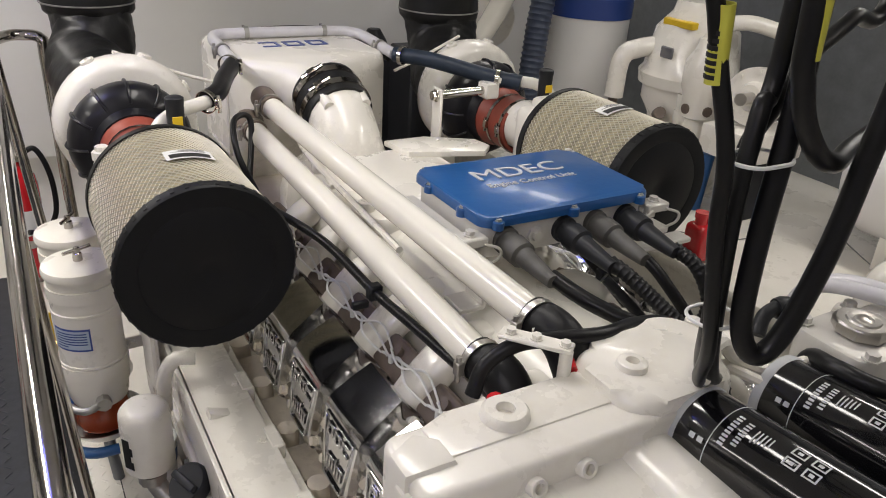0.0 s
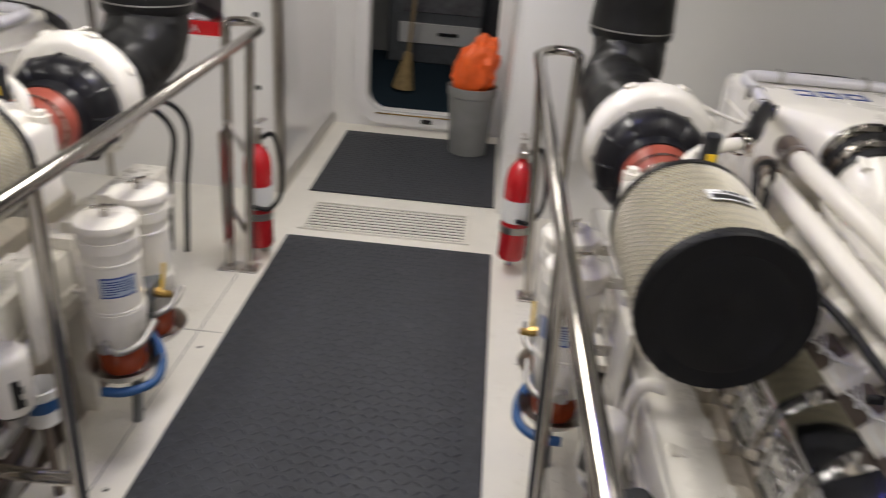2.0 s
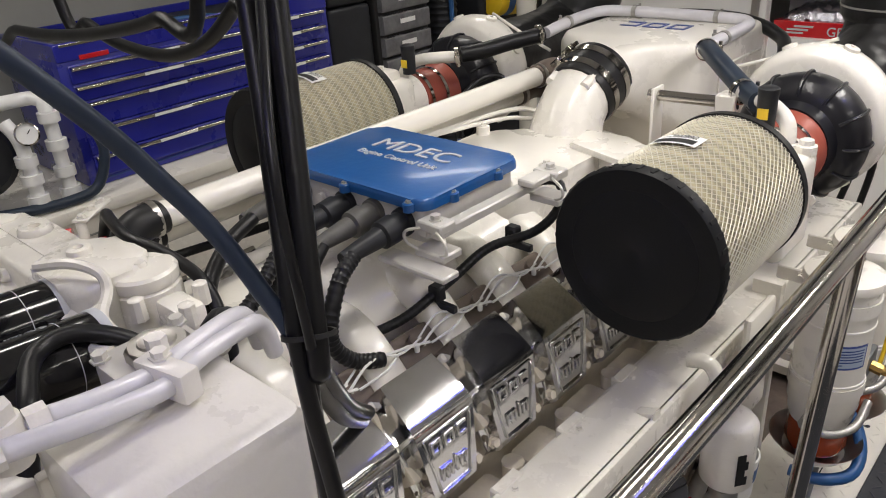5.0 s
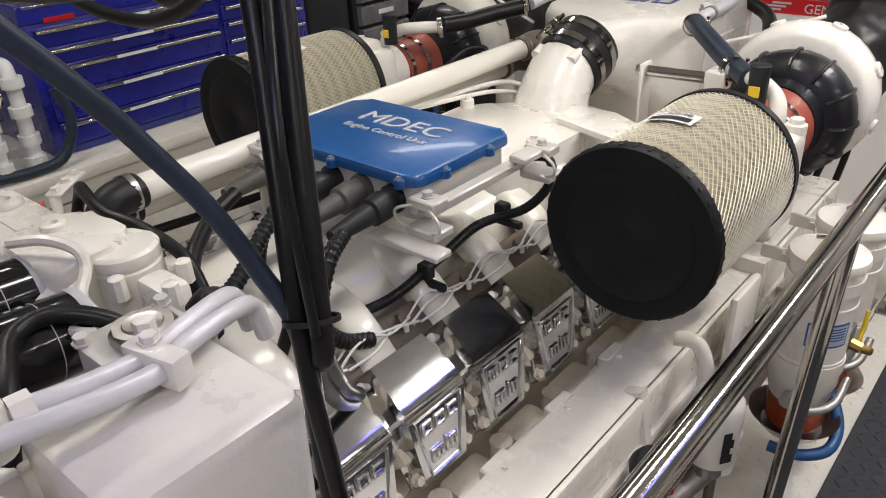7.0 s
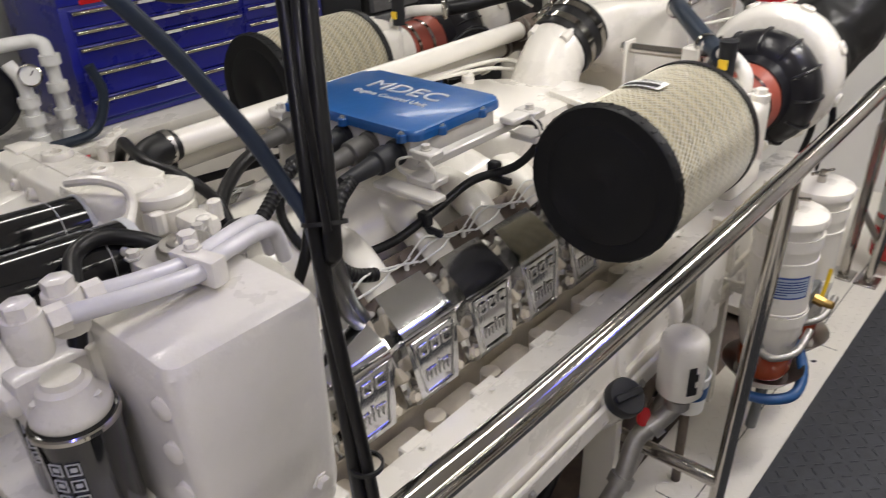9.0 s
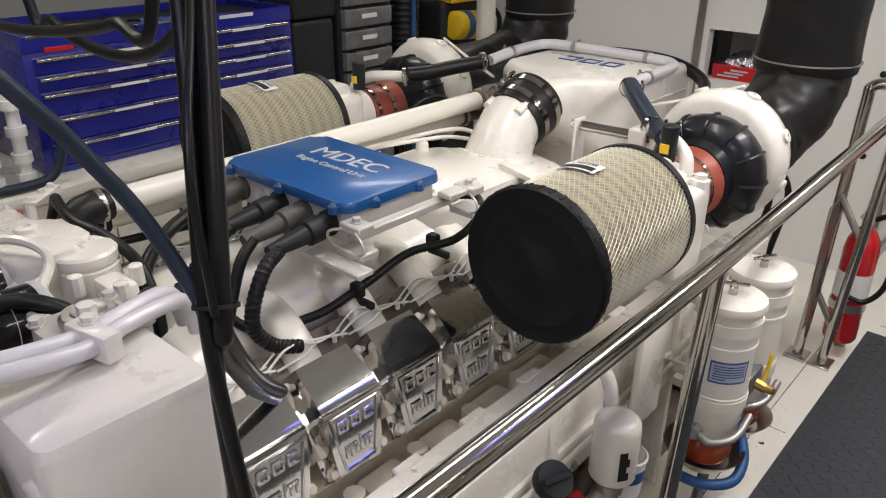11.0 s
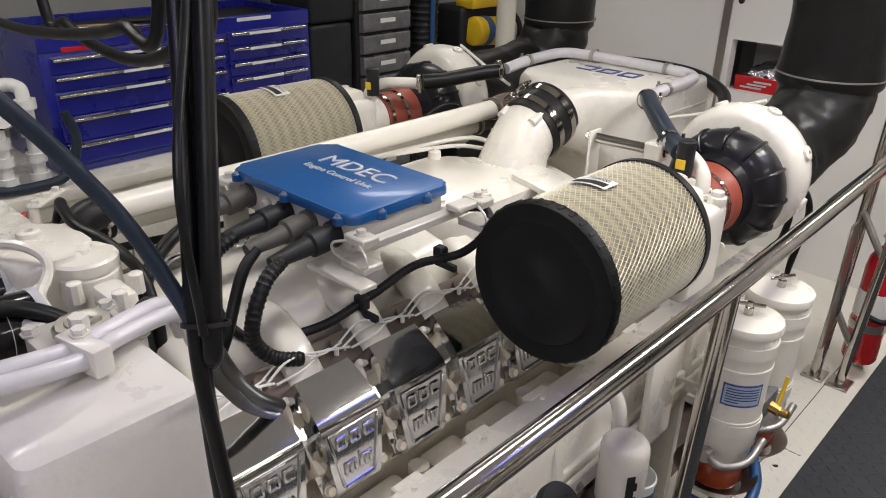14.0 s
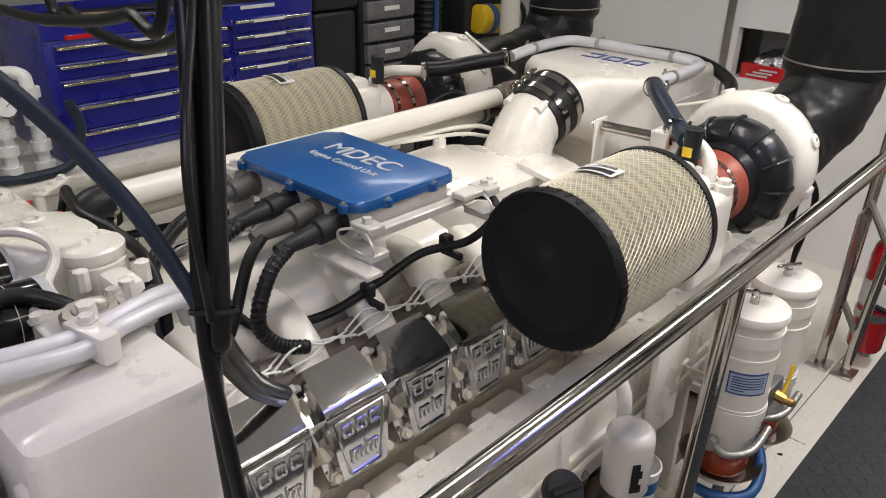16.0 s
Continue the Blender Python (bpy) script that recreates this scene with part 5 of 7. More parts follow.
def separator(s, y, first):
    x = -0.35 + s * 0.61
    c = thing("oil_separator", "white cylindrical separator with a round bolted lid and amber bowl", "separator", (x, y, -0.068), "oil separators")
    r = 0.075
    prof = [(0.40, 0.0), (0.40, r * 0.86), (0.415, r * 0.92), (0.44, r * 0.95), (0.45, r), (0.52, r), (0.522, r * 1.03), (0.528, r * 1.03), (0.53, r), (0.66, r), (0.662, r * 1.03), (0.668, r * 1.03), (0.67, r), (0.745, r), (0.747, r * 1.02), (0.758, r * 1.06)]
    part("canister", lathe(bmesh.new(), (0, 0, 0), (0, 0, 1), prof, 40), WHITE, c)
    part("lid", lathe(bmesh.new(), (0, 0, 0), (0, 0, 1), [(0.757, 0.0), (0.757, r * 1.09), (0.766, r * 1.10), (0.775, r * 1.06), (0.779, r * 0.9), (0.780, 0)], 40), WHITE, c)
    bm = bmesh.new()
    lathe(bm, (0, 0, 0.778), (0, 0, 1), [(0, 0), (0, 0.011), (0.020, 0.010), (0.022, 0.007), (0.034, 0.007), (0.036, 0)], 12)
    a = radians(25 if first else 60)
    cyl(bm, (-0.033 * math.cos(a), -0.033 * math.sin(a), 0.806), (0.033 * math.cos(a), 0.033 * math.sin(a), 0.806), 0.0045, 10)
    part("tee_handle", bm, STEEL, c, "steel tee handle")
    part("bowl", lathe(bmesh.new(), (0, 0, 0), (0, 0, 1), [(0.405, r * 0.85), (0.38, r * 0.88), (0.34, r * 0.90), (0.32, r * 0.80), (0.315, 0)], 36), AMBER, c, "dark amber sediment bowl")
    part("drip_pan", lathe(bmesh.new(), (0, 0, 0), (0, 0, 1), [(0.30, 0), (0.30, 0.07), (0.335, 0.098), (0.340, 0.102), (0.337, 0.096), (0.304, 0.068), (0.304, 0)], 36), STEEL_DULL, c, "shallow steel drip pan")
    if first:
        part("blue_hose", tube(bmesh.new(), [(-s * 0.10 * math.cos(radians(q)), 0.10 * math.sin(radians(q)), 0.292 + 0.0012 * max(0, q)) for q in range(-100, 81, 30)], 0.014, 10, 3), BLUE_DISC, c)
    bm = bmesh.new()
    tube(bm, [(0, -0.085, 0.43), (-s * 0.045, -0.096, 0.425), (-s * 0.085, -0.05, 0.435), (-s * 0.088, 0.03, 0.455)], 0.0095, 12)
    cyl(bm, (0.0, -0.075, 0.43), (0.0, -0.098, 0.43), 0.018, 8)
    part("outlet_pipe", bm, GALV, c, "bent steel outlet pipe")
    lab_a = radians(-52 if s < 0 else -128)
    bm = bmesh.new()
    ink = bmesh.new()
    def wrap(b, z0, z1, a0, a1, rr):
        n = 6
        lo = [b.verts.new((rr * math.cos(a0 + (a1 - a0) * i / n), rr * math.sin(a0 + (a1 - a0) * i / n), z0)) for i in range(n + 1)]
        hi = [b.verts.new((rr * math.cos(a0 + (a1 - a0) * i / n), rr * math.sin(a0 + (a1 - a0) * i / n), z1)) for i in range(n + 1)]
        for i in range(n):
            b.faces.new((lo[i], lo[i + 1], hi[i + 1], hi[i]))
    if first:
        wrap(bm, 0.575, 0.635, lab_a - 0.62, lab_a + 0.62, r + 0.0008)
        part("label", bm, LABEL_BLUE, c, "blue-edged paper label")
        wrap(ink, 0.580, 0.630, lab_a - 0.57, lab_a + 0.57, r + 0.0012)
        part("label_face", ink, LABEL_PALE, c)
        ink = bmesh.new()
        for q in range(6):
            wrap(ink, 0.586 + 0.007 * q, 0.589 + 0.007 * q, lab_a - 0.5, lab_a + (0.5 if q != 0 else -0.1), r + 0.0016)
        part("label_print", ink, BLUE_INK, c)
    for z in (0.49, 0.70):
        bm = bmesh.new()
        lathe(bm, (0, 0, z), (0, 0, 1), [(0, r), (0, r + 0.004), (0.03, r + 0.004), (0.03, r)], 36)
        box(bm, s * 0.03, s * 0.15, 0.035, 0.045, z - 0.002, z + 0.032, 0.003, 1)
        bolt(bm, (s * 0.095, 0.034, z + 0.015), (0, -1, 0), 0.010, 0.01)
        part("clamp_band", bm, WHITE, c)
    return c


def valve_block(s):
    x = -0.35 + s * 0.575
    v = thing("drain_valve", "grey valve block with a yellow lever on elbow fittings", "valve", (x, 2.48, -0.02), "drain valves")
    part("block", box(bmesh.new(), -0.03, 0.03, -0.05, 0.05, 0.43, 0.49, 0.006, 2), GREY_METAL, v)
    bm = bmesh.new()
    cyl(bm, (-s * 0.03, 0, 0.46), (-s * 0.055, 0.0, 0.455), 0.014, 8)
    lathe(bm, (-s * 0.055, 0, 0.455), (-s, 0, 0), [(0, 0), (0, 0.011), (0.02, 0.011), (0.025, 0.006), (0.025, 0)], 10)
    part("spindle", bm, BRASS, v)
    part("lever", tube(bmesh.new(), [(-s * 0.045, 0.005, 0.462), (-s * 0.046, 0.02, 0.49), (-s * 0.046, 0.035, 0.535)], 0.005, 8), YELLOW, v, "yellow sleeved lever")
    bm = bmesh.new()
    tube(bm, [(0, 0.05, 0.47), (-s * 0.01, 0.13, 0.49), (-s * 0.0, 0.18, 0.52), (s * 0.04, 0.20, 0.53), (s * 0.07, 0.19, 0.53)], 0.012, 10)
    part("upper_pipe", bm, GALV, v)
    bm = bmesh.new()
    tube(bm, [(0, 0, 0.43), (0, 0.0, 0.36), (s * 0.01, -0.01, 0.30), (s * 0.03, -0.03, 0.26), (s * 0.05, -0.04, 0.0)], 0.015, 10)
    for z in (0.41, 0.38, 0.345):
        lathe(bm, (0, 0, z), (0, 0, 1), [(0, 0.015), (0, 0.022), (0.015, 0.022), (0.015, 0.015)], 8)
    part("hose_tail", bm, GREY_METAL, v)
    return v


def spin_filter(s):
    x = -0.35 + s * 0.665
    f = thing("spin_on_filter", "small white spin-on filter canister on a pipe elbow", "filter", (x, 1.98, -0.012), "spin-on filters")
    part("canister", lathe(bmesh.new(), (0, 0, 0), (0, 0, 1), [(0.415, 0), (0.415, 0.046), (0.422, 0.051), (0.545, 0.051), (0.558, 0.049), (0.567, 0.042), (0.571, 0.030), (0.572, 0)], 32), WHITE, f)
    bm = bmesh.new()
    for k in range(4):
        box(bm, 0.0510, 0.0518, -0.014, 0.010 - 0.006 * (k % 2), 0.44 + 0.018 * k, 0.460 + 0.018 * k, 0, 1, Matrix.Rotation(radians(-35 if s < 0 else 215), 4, "Z"))
    part("print_bars", bm, INK_BLACK, f)
    bm = bmesh.new()
    tube(bm, [(0, 0, 0.43), (0, 0, 0.38), (s * 0.02, -0.03, 0.34), (s * 0.05, -0.08, 0.30), (s * 0.05, -0.14, 0.22), (s * 0.08, -0.20, 0.12), (s * 0.14, -0.26, 0.02), (s * 0.25, -0.32, -0.02)], 0.021, 14)
    for p, q in (((0, 0, 0.385), (0, 0, 1)), ((s * 0.03, -0.045, 0.328), (s * 0.4, -0.7, -0.5)), ((s * 0.05, -0.14, 0.22), (s * 0.1, -0.5, -0.8))):
        lathe(bm, p, q, [(-0.012, 0.020), (-0.012, 0.029), (0.012, 0.029), (0.012, 0.020)], 10)
    part("elbow_pipe", bm, GALV, f, "galvanised pipe elbows")
    part("arm", tube(bmesh.new(), [(s * 0.05, 0.06, 0.50), (s * 0.055, 0.06, 0.58), (s * 0.08, 0.06, 0.62), (s * 0.12, 0.05, 0.62)], 0.016, 10), WHITE, f)
    t = thing("small_tub", "small white tub with a blue printed band", "tub", (x + s * 0.03, 2.12, 0.25), "small tubs")
    part("body", lathe(bmesh.new(), (0, 0, 0), (0, 0, 1), [(0, 0), (0, 0.040), (0.10, 0.046), (0.102, 0.048), (0.106, 0.048), (0.108, 0.044), (0.10, 0.042), (0.004, 0.037), (0.004, 0)], 28), PAPER, t)
    part("band", lathe(bmesh.new(), (0, 0, 0), (0, 0, 1), [(0.045, 0.0435), (0.045, 0.0440), (0.08, 0.0462), (0.08, 0.0455)], 28), BLUE_DISC, t)
    part("stand", cyl(bmesh.new(), (0, 0, -0.30), (0, 0, 0.0), 0.012, 12), GUNGE, t)
    return f


def filler(s):
    x = -0.35 + s * 0.71
    f = thing("oil_filler", "white oil filler neck with a black screw cap", "filler", (x, 1.79, 0.04), "oil fillers")
    d = Vector((-s * 0.55, -0.2, 0.8)).normalized()
    p = Vector((s * 0.06, 0.05, 0.34))
    part("neck", lathe(bmesh.new(), p, d, [(-0.10, 0.03), (0.0, 0.034), (0.07, 0.036), (0.075, 0.038), (0.09, 0.038), (0.09, 0)], 24), WHITE, f)
    bm = bmesh.new()
    lathe(bm, p + d * 0.088, d, [(0, 0), (0, 0.042), (0.022, 0.042), (0.027, 0.038), (0.027, 0)], 28)
    box(bm, -0.034, 0.034, -0.008, 0.008, 0.024, 0.040, 0.004, 2, Matrix.Translation(p + d * 0.088) @ frame_along(d))
    part("cap", bm, DKGREY, f, "black finger-grip cap")
    part("tag", lathe(bmesh.new(), p + Vector((-s * 0.06, 0.07, -0.03)), (-s, -0.2, 0.3), [(0, 0), (0, 0.022), (0.004, 0.022), (0.004, 0)], 20), RED, f, "small red oval tag")
    part("stem", tube(bmesh.new(), [p - d * 0.08, p - d * 0.2 + Vector((s * 0.05, 0, 0)), p + Vector((s * 0.22, 0, -0.36))], 0.03, 12), WHITE, f)
    return f


def support_frame(s):
    x = lambda d: -0.35 + s * d
    f = thing("support_frame", "white painted steel support plates under the girder", "support frame", (0, 0.15, -0.03), "support frames")
    bm = bmesh.new()
    box(bm, x(0.735), x(0.748), 1.30, 2.75, 0.425, 0.475, 0.004, 1)
    part("cross_plate", bm, WHITE, f)
    part("upright", box(bmesh.new(), x(0.715), x(0.735), 2.02, 2.16, 0.40, 0.68, 0.01, 2), WHITE, f)
    bm = bmesh.new()
    slab(bm, [(0, 0), (0.075, 0), (0.085, 0.10), (0.075, 0.60), (0.02, 0.62), (0.0, 0.5)], -0.012, 0.012, 0.004, Matrix.Translation((x(0.755), 1.74, -0.02)) @ Matrix.Rotation(radians(90), 4, "X") @ Matrix.Diagonal((s, 1, 1, 1)))
    part("leg_plate", bm, WHITE, f)
    bm = bmesh.new()
    slab(bm, [(0, 0), (0.06, 0), (0.07, 0.64), (0.0, 0.64)], -0.012, 0.012, 0.004, Matrix.Translation((x(0.755), 2.32, -0.02)) @ Matrix.Rotation(radians(90), 4, "X") @ Matrix.Diagonal((s, 1, 1, 1)))
    part("leg_plate", bm, WHITE, f)
    for y in (1.36, 1.78, 2.0, 2.10, 2.16, 2.4, 2.66):
        part("bolt", bolt(bmesh.new(), (x(0.733), y, 0.45), (-s, 0, 0), 0.009, 0.008), GALV, f)
    bm = bmesh.new()
    box(bm, x(0.72), x(1.05), 0.9, 2.9, -0.06, -0.03, 0.004, 1)
    tube(bm, [(x(0.85), 1.0, 0.05), (x(0.80), 1.4, 0.12), (x(0.83), 1.8, 0.02), (x(0.9), 2.2, 0.10)], 0.025, 10)
    part("bilge_piping", bm, GUNGE, f)
    return f


def bilge_gear(s):
    x = lambda d: -0.35 + s * d
    b = thing("bilge_hoses", "hoses and blue fittings in the dark space below the engine", "hoses", (x(0.85), 1.8, -0.6), "bilge hoses")
    for i, (pts, r, mat) in enumerate(((((0.0, -0.7, 0.55), (0.05, -0.3, 0.72), (-0.05, 0.1, 0.60), (0.0, 0.6, 0.66)), 0.022, GALV), (((0.06, -0.6, 0.75), (0.02, -0.2, 0.62), (0.08, 0.3, 0.75), (0.02, 0.7, 0.55)), 0.016, HOSE), (((-0.04, -0.5, 0.4), (-0.02, 0.0, 0.58), (0.04, 0.5, 0.45)), 0.03, BLUE_DISC), (((0.0, -0.2, 0.0), (0.0, -0.22, 0.45), (-0.03, -0.3, 0.70)), 0.013, WHITE))):
        part("hose", tube(bmesh.new(), [(s * p[0], p[1], p[2]) for p in pts], r, 10), mat, b)
    return b


for s in (-1, 1):
    handrail(s)
    separator(s, 2.381, True)
    separator(s, 2.575, False)
    valve_block(s)
    spin_filter(s)
    filler(s)
    support_frame(s)
    bilge_gear(s)


def extinguisher(x, y, z, r, group="fire extinguishers"):
    e = thing("fire_extinguisher", "red fire extinguisher with a black hose on a bracket", "fire extinguisher", (x, y, z), group)
    part("cylinder", lathe(bmesh.new(), (0, 0, 0), (0, 0, 1), [(0, 0), (0, r * 0.9), (0.012, r), (0.36, r), (0.40, r * 0.9), (0.43, r * 0.6), (0.445, r * 0.35), (0.46, r * 0.33), (0.46, 0)], 32), RED, e)
    part("label", lathe(bmesh.new(), (0, 0, 0.18), (0, 0, 1), [(0, r + 0.0005), (0, r + 0.001), (0.10, r + 0.001), (0.10, r + 0.0005)], 32), PAPER, e, "white printed label")
    bm = bmesh.new()
    lathe(bm, (0, 0, 0.46), (0, 0, 1), [(0, 0), (0, 0.022), (0.04, 0.022), (0.045, 0)], 14)
    box(bm, -0.015, 0.015, -0.09, 0.03, 0.50, 0.512, 0.004, 1)
    box(bm, -0.015, 0.015, -0.08, 0.03, 0.53, 0.542, 0.004, 1, Matrix.Rotation(radians(-8), 4, "X"))
    part("valve_handle", bm, STEEL_DULL, e)
    part("hose", tube(bmesh.new(), [(0.02, 0, 0.48), (0.07, -0.01, 0.50), (0.105, -0.02, 0.40), (0.105, -0.03, 0.26), (0.06, -0.05, 0.19), (0.0, -r - 0.01, 0.20)], 0.010, 10), HOSE, e)
    bm = bmesh.new()
    lathe(bm, (0, 0, 0.13), (0, 0, 1), [(0, r), (0, r + 0.004), (0.03, r + 0.004), (0.03, r)], 32)
    box(bm, -0.02, 0.02, r, r + 0.02, -z, 0.42, 0.003, 1)
    part("bracket", bm, STEEL_DULL, e)
    return e


extinguisher(-0.925, 3.56, 0.07, 0.058)
extinguisher(0.165, 3.66, 0.08, 0.062)

# rubbish bin with orange netting
b = thing("waste_bin", "grey plastic bin stuffed with bright orange netting", "bin", (-0.10, 5.22, 0.012))
part("body", lathe(bmesh.new(), (0, 0, 0), (0, 0, 1), [(0, 0), (0, 0.115), (0.36, 0.142), (0.365, 0.150), (0.40, 0.152), (0.42, 0.150), (0.42, 0.140), (0.02, 0.108), (0.02, 0)], 32), GREY, b)
bm = bmesh.new()
bmesh.ops.create_icosphere(bm, subdivisions=4, radius=1)
for v in bm.verts:
    n1 = noise.noise(v.co * 2.2) * 0.25 + noise.noise(v.co * 6) * 0.16
    v.co = Vector((v.co.x * 0.125 + 0.06 * max(0, v.co.z), v.co.y * 0.11, 0.40 + 0.23 * (v.co.z + 0.55) * 0.9)) + v.co * 0.06 * n1 * 2
part("netting", bm, ORANGE, b, "crumpled orange netting")
c = thing("cabinet", "grey cabinet with a white drawer beyond the doorway", "cabinet", (-0.35, 7.6, 0))
part("body", box(bmesh.new(), -0.6, 0.7, 0, 0.4, 0.0, 1.4, 0.01, 1), GREY_METAL, c)
part("drawer_front", box(bmesh.new(), -0.5, 0.35, -0.02, 0.0, 0.18, 0.36, 0.006, 1), WALL, c)
part("drawer_pull", box(bmesh.new(), -0.15, 0.03, -0.035, -0.02, 0.26, 0.29, 0.006, 1), INK_BLACK, c)
part("screen", box(bmesh.new(), -0.48, 0.35, -0.015, 0.0, 0.45, 1.2, 0.006, 1), CLEAR_GREY, c)
c = thing("broom", "worn straw broom leaning in the next room", "broom", (-0.68, 6.6, 0.0))
part("bristles", cyl(bmesh.new(), (0, 0, 0.02), (0.03, 0, 0.30), 0.09, 14, 0.03), STRAW, c)
part("stick", cyl(bmesh.new(), (0.03, 0, 0.28), (0.10, 0.1, 1.4), 0.013, 10), STRAW, c)
c = thing("canister_bag", "black upright bag behind the doorway", "bag", (0.02, 6.4, 0.0))
part("body", lathe(bmesh.new(), (0, 0, 0), (0, 0, 1), [(0, 0), (0, 0.11), (0.5, 0.13), (1.1, 0.10), (1.15, 0)], 18), DKGREY, c)

# ---- port side ----
bench = thing("white_bench", "long white bench along the port side", "bench", (0, 0, 0))
part("top", box(bmesh.new(), XL, -3.03, 0.3, 2.95, 0.585, 0.630, 0.008, 2), WHITE, bench)
part("front", box(bmesh.new(), -3.09, -3.05, 0.3, 2.95, 0.0, 0.585, 0.006, 1), WHITE, bench)
bm = bmesh.new()
for x0, x1, y0, y1 in ((-3.052, -3.048, 1.15, 1.80), (-3.052, -3.048, 1.9, 2.5)):
    for z in (0.22, 0.52):
        box(bm, x0, x1 + 0.002, y0, y1, z, z + 0.006)
    for y in (y0, y1):
        box(bm, x0, x1 + 0.002, y - 0.003, y + 0.003, 0.22, 0.526)
part("panel_line", bm, GREY, bench)


def tool_chest():
    t = thing("tool_chest", "royal blue metal tool chest with bright drawer pulls", "tool chest", (-3.172, 0, 0.632))
    y0, ym, y1, h = 1.745, 2.45, 2.865, 0.485
    bm = bmesh.new()
    box(bm, -0.46, 0.0, y0, y1, 0.0, h - 0.05, 0.006, 2)
    for a, b, c, d in ((-0.46, 0.004, y0, y0 + 0.02), (-0.46, 0.004, y1 - 0.02, y1), (-0.01, 0.006, y0, y1), (-0.46, -0.45, y0, y1)):
        box(bm, a, b, c, d, h - 0.06, h, 0.004, 1)
    part("body", bm, BLUE_TOOL, t)
    part("tray_mat", box(bmesh.new(), -0.44, -0.012, y0 + 0.022, y1 - 0.022, h - 0.049, h - 0.03), DKGREY, t)
    part("lip_trim", box(bmesh.new(), 0.006, 0.009, y0 + 0.02, ym, h - 0.012, h - 0.004, 0.001, 1), STEEL, t)
    left = ((0.352, 0.412), (0.294, 0.348), (0.206, 0.290), (0.112, 0.202), (0.032, 0.108))
    for a, b in left:
        d = part("drawer", box(bmesh.new(), 0.0, 0.010, y0 + 0.03, ym - 0.015, a, b, 0.003, 1), BLUE_TOOL, t)
        bm = bmesh.new()
        tube(bm, [(0.022, y0 + 0.035, b - 0.010), (0.022, ym - 0.02, b - 0.010)], 0.007, 10)
        box(bm, 0.008, 0.020, y0 + 0.035, ym - 0.02, b - 0.014, b - 0.004, 0.001, 1)
        part("pull", bm, STEEL, d, "bright metal full-width pull")
        part("pull_label", box(bmesh.new(), 0.0285, 0.0298, y0 + 0.27, y0 + 0.42, b - 0.015, b - 0.005), PAPER, d)
    for a, b in ((0.372, 0.428), (0.312, 0.368), (0.252, 0.308), (0.150, 0.246), (0.045, 0.144)):
        d = part("drawer", box(bmesh.new(), 0.0, 0.010, ym + 0.012, y1 - 0.03, a, b, 0.003, 1), BLUE_TOOL, t)
        bm = bmesh.new()
        tube(bm, [(0.022, ym + 0.02, b - 0.010), (0.022, y1 - 0.035, b - 0.010)], 0.007, 10)
        part("pull", bm, STEEL, d, "bright metal full-width pull")
        part("pull_label", box(bmesh.new(), 0.0285, 0.0298, ym + 0.10, ym + 0.25, b - 0.016, b - 0.005), PAPER, d)
    part("top_label", box(bmesh.new(), 0.006, 0.0075, ym + 0.06, ym + 0.22, h - 0.022, h - 0.008), PAPER, t)
    part("lock", cyl(bmesh.new(), (0.004, ym - 0.002, 0.40), (0.014, ym - 0.002, 0.40), 0.008, 12), STEEL, t)
    part("badge", box(bmesh.new(), 0.006, 0.009, y0 + 0.075, y0 + 0.175, 0.424, 0.440, 0.001, 1), RED, t, "small red maker's badge")
    part("base_groove", box(bmesh.new(), 0.0, 0.004, y0 + 0.03, ym - 0.02, 0.018, 0.024), BLUE_INK, t)
    return t


tool_chest()
for i, (y, m, l) in enumerate(((1.88, GREYBLACK, 0.20), (2.05, STRAW, 0.22), (2.24, DKGREY, 0.18), (2.34, BLUE_DISC, 0.15), (1.97, STEEL_DULL, 0.24))):
    h = thing("hand_tool", "hand tool lying in the open top of the chest", "tool", (-3.28 - 0.05 * (i % 3), y, 1.098), "loose hand tools")
    bm = bmesh.new()
    tube(bm, [(-0.05, -l / 2, 0), (0, 0, 0.004), (0.04, l / 2, 0)], 0.012, 10, r1=0.007)
    part("grip", bm, m, h)
    part("tip", tube(bmesh.new(), [(0.04, l / 2, 0), (0.06, l / 2 + 0.07, 0)], 0.005, 8), STEEL_DULL, h)


def storage_drawers():
    t = thing("storage_drawers", "tower of smoky clear plastic drawers in a black frame", "drawers", (-3.15, 3.31, 0.0))
    part("frame", box(bmesh.new(), -0.35, -0.03, -0.17, 0.17, 0.0, 1.62, 0.01, 2), INK_BLACK, t)
    for k in range(13):
        z = 0.30 + 0.098 * k
        bm = bmesh.new()
        loft(bm, [[(q, -0.15, a), (q, 0.15, a), (q, 0.15, b), (q, -0.15, b)] for q, a, b in ((-0.04, z, z + 0.085), (-0.005, z + 0.002, z + 0.083), (0.0, z + 0.008, z + 0.078))])
        d = part("drawer", bm, CLEAR_GREY, t)
        part("drawer_label", box(bmesh.new(), 0.0, 0.002, -0.045, 0.05, z + 0.038, z + 0.058), PAPER, d)
    return t


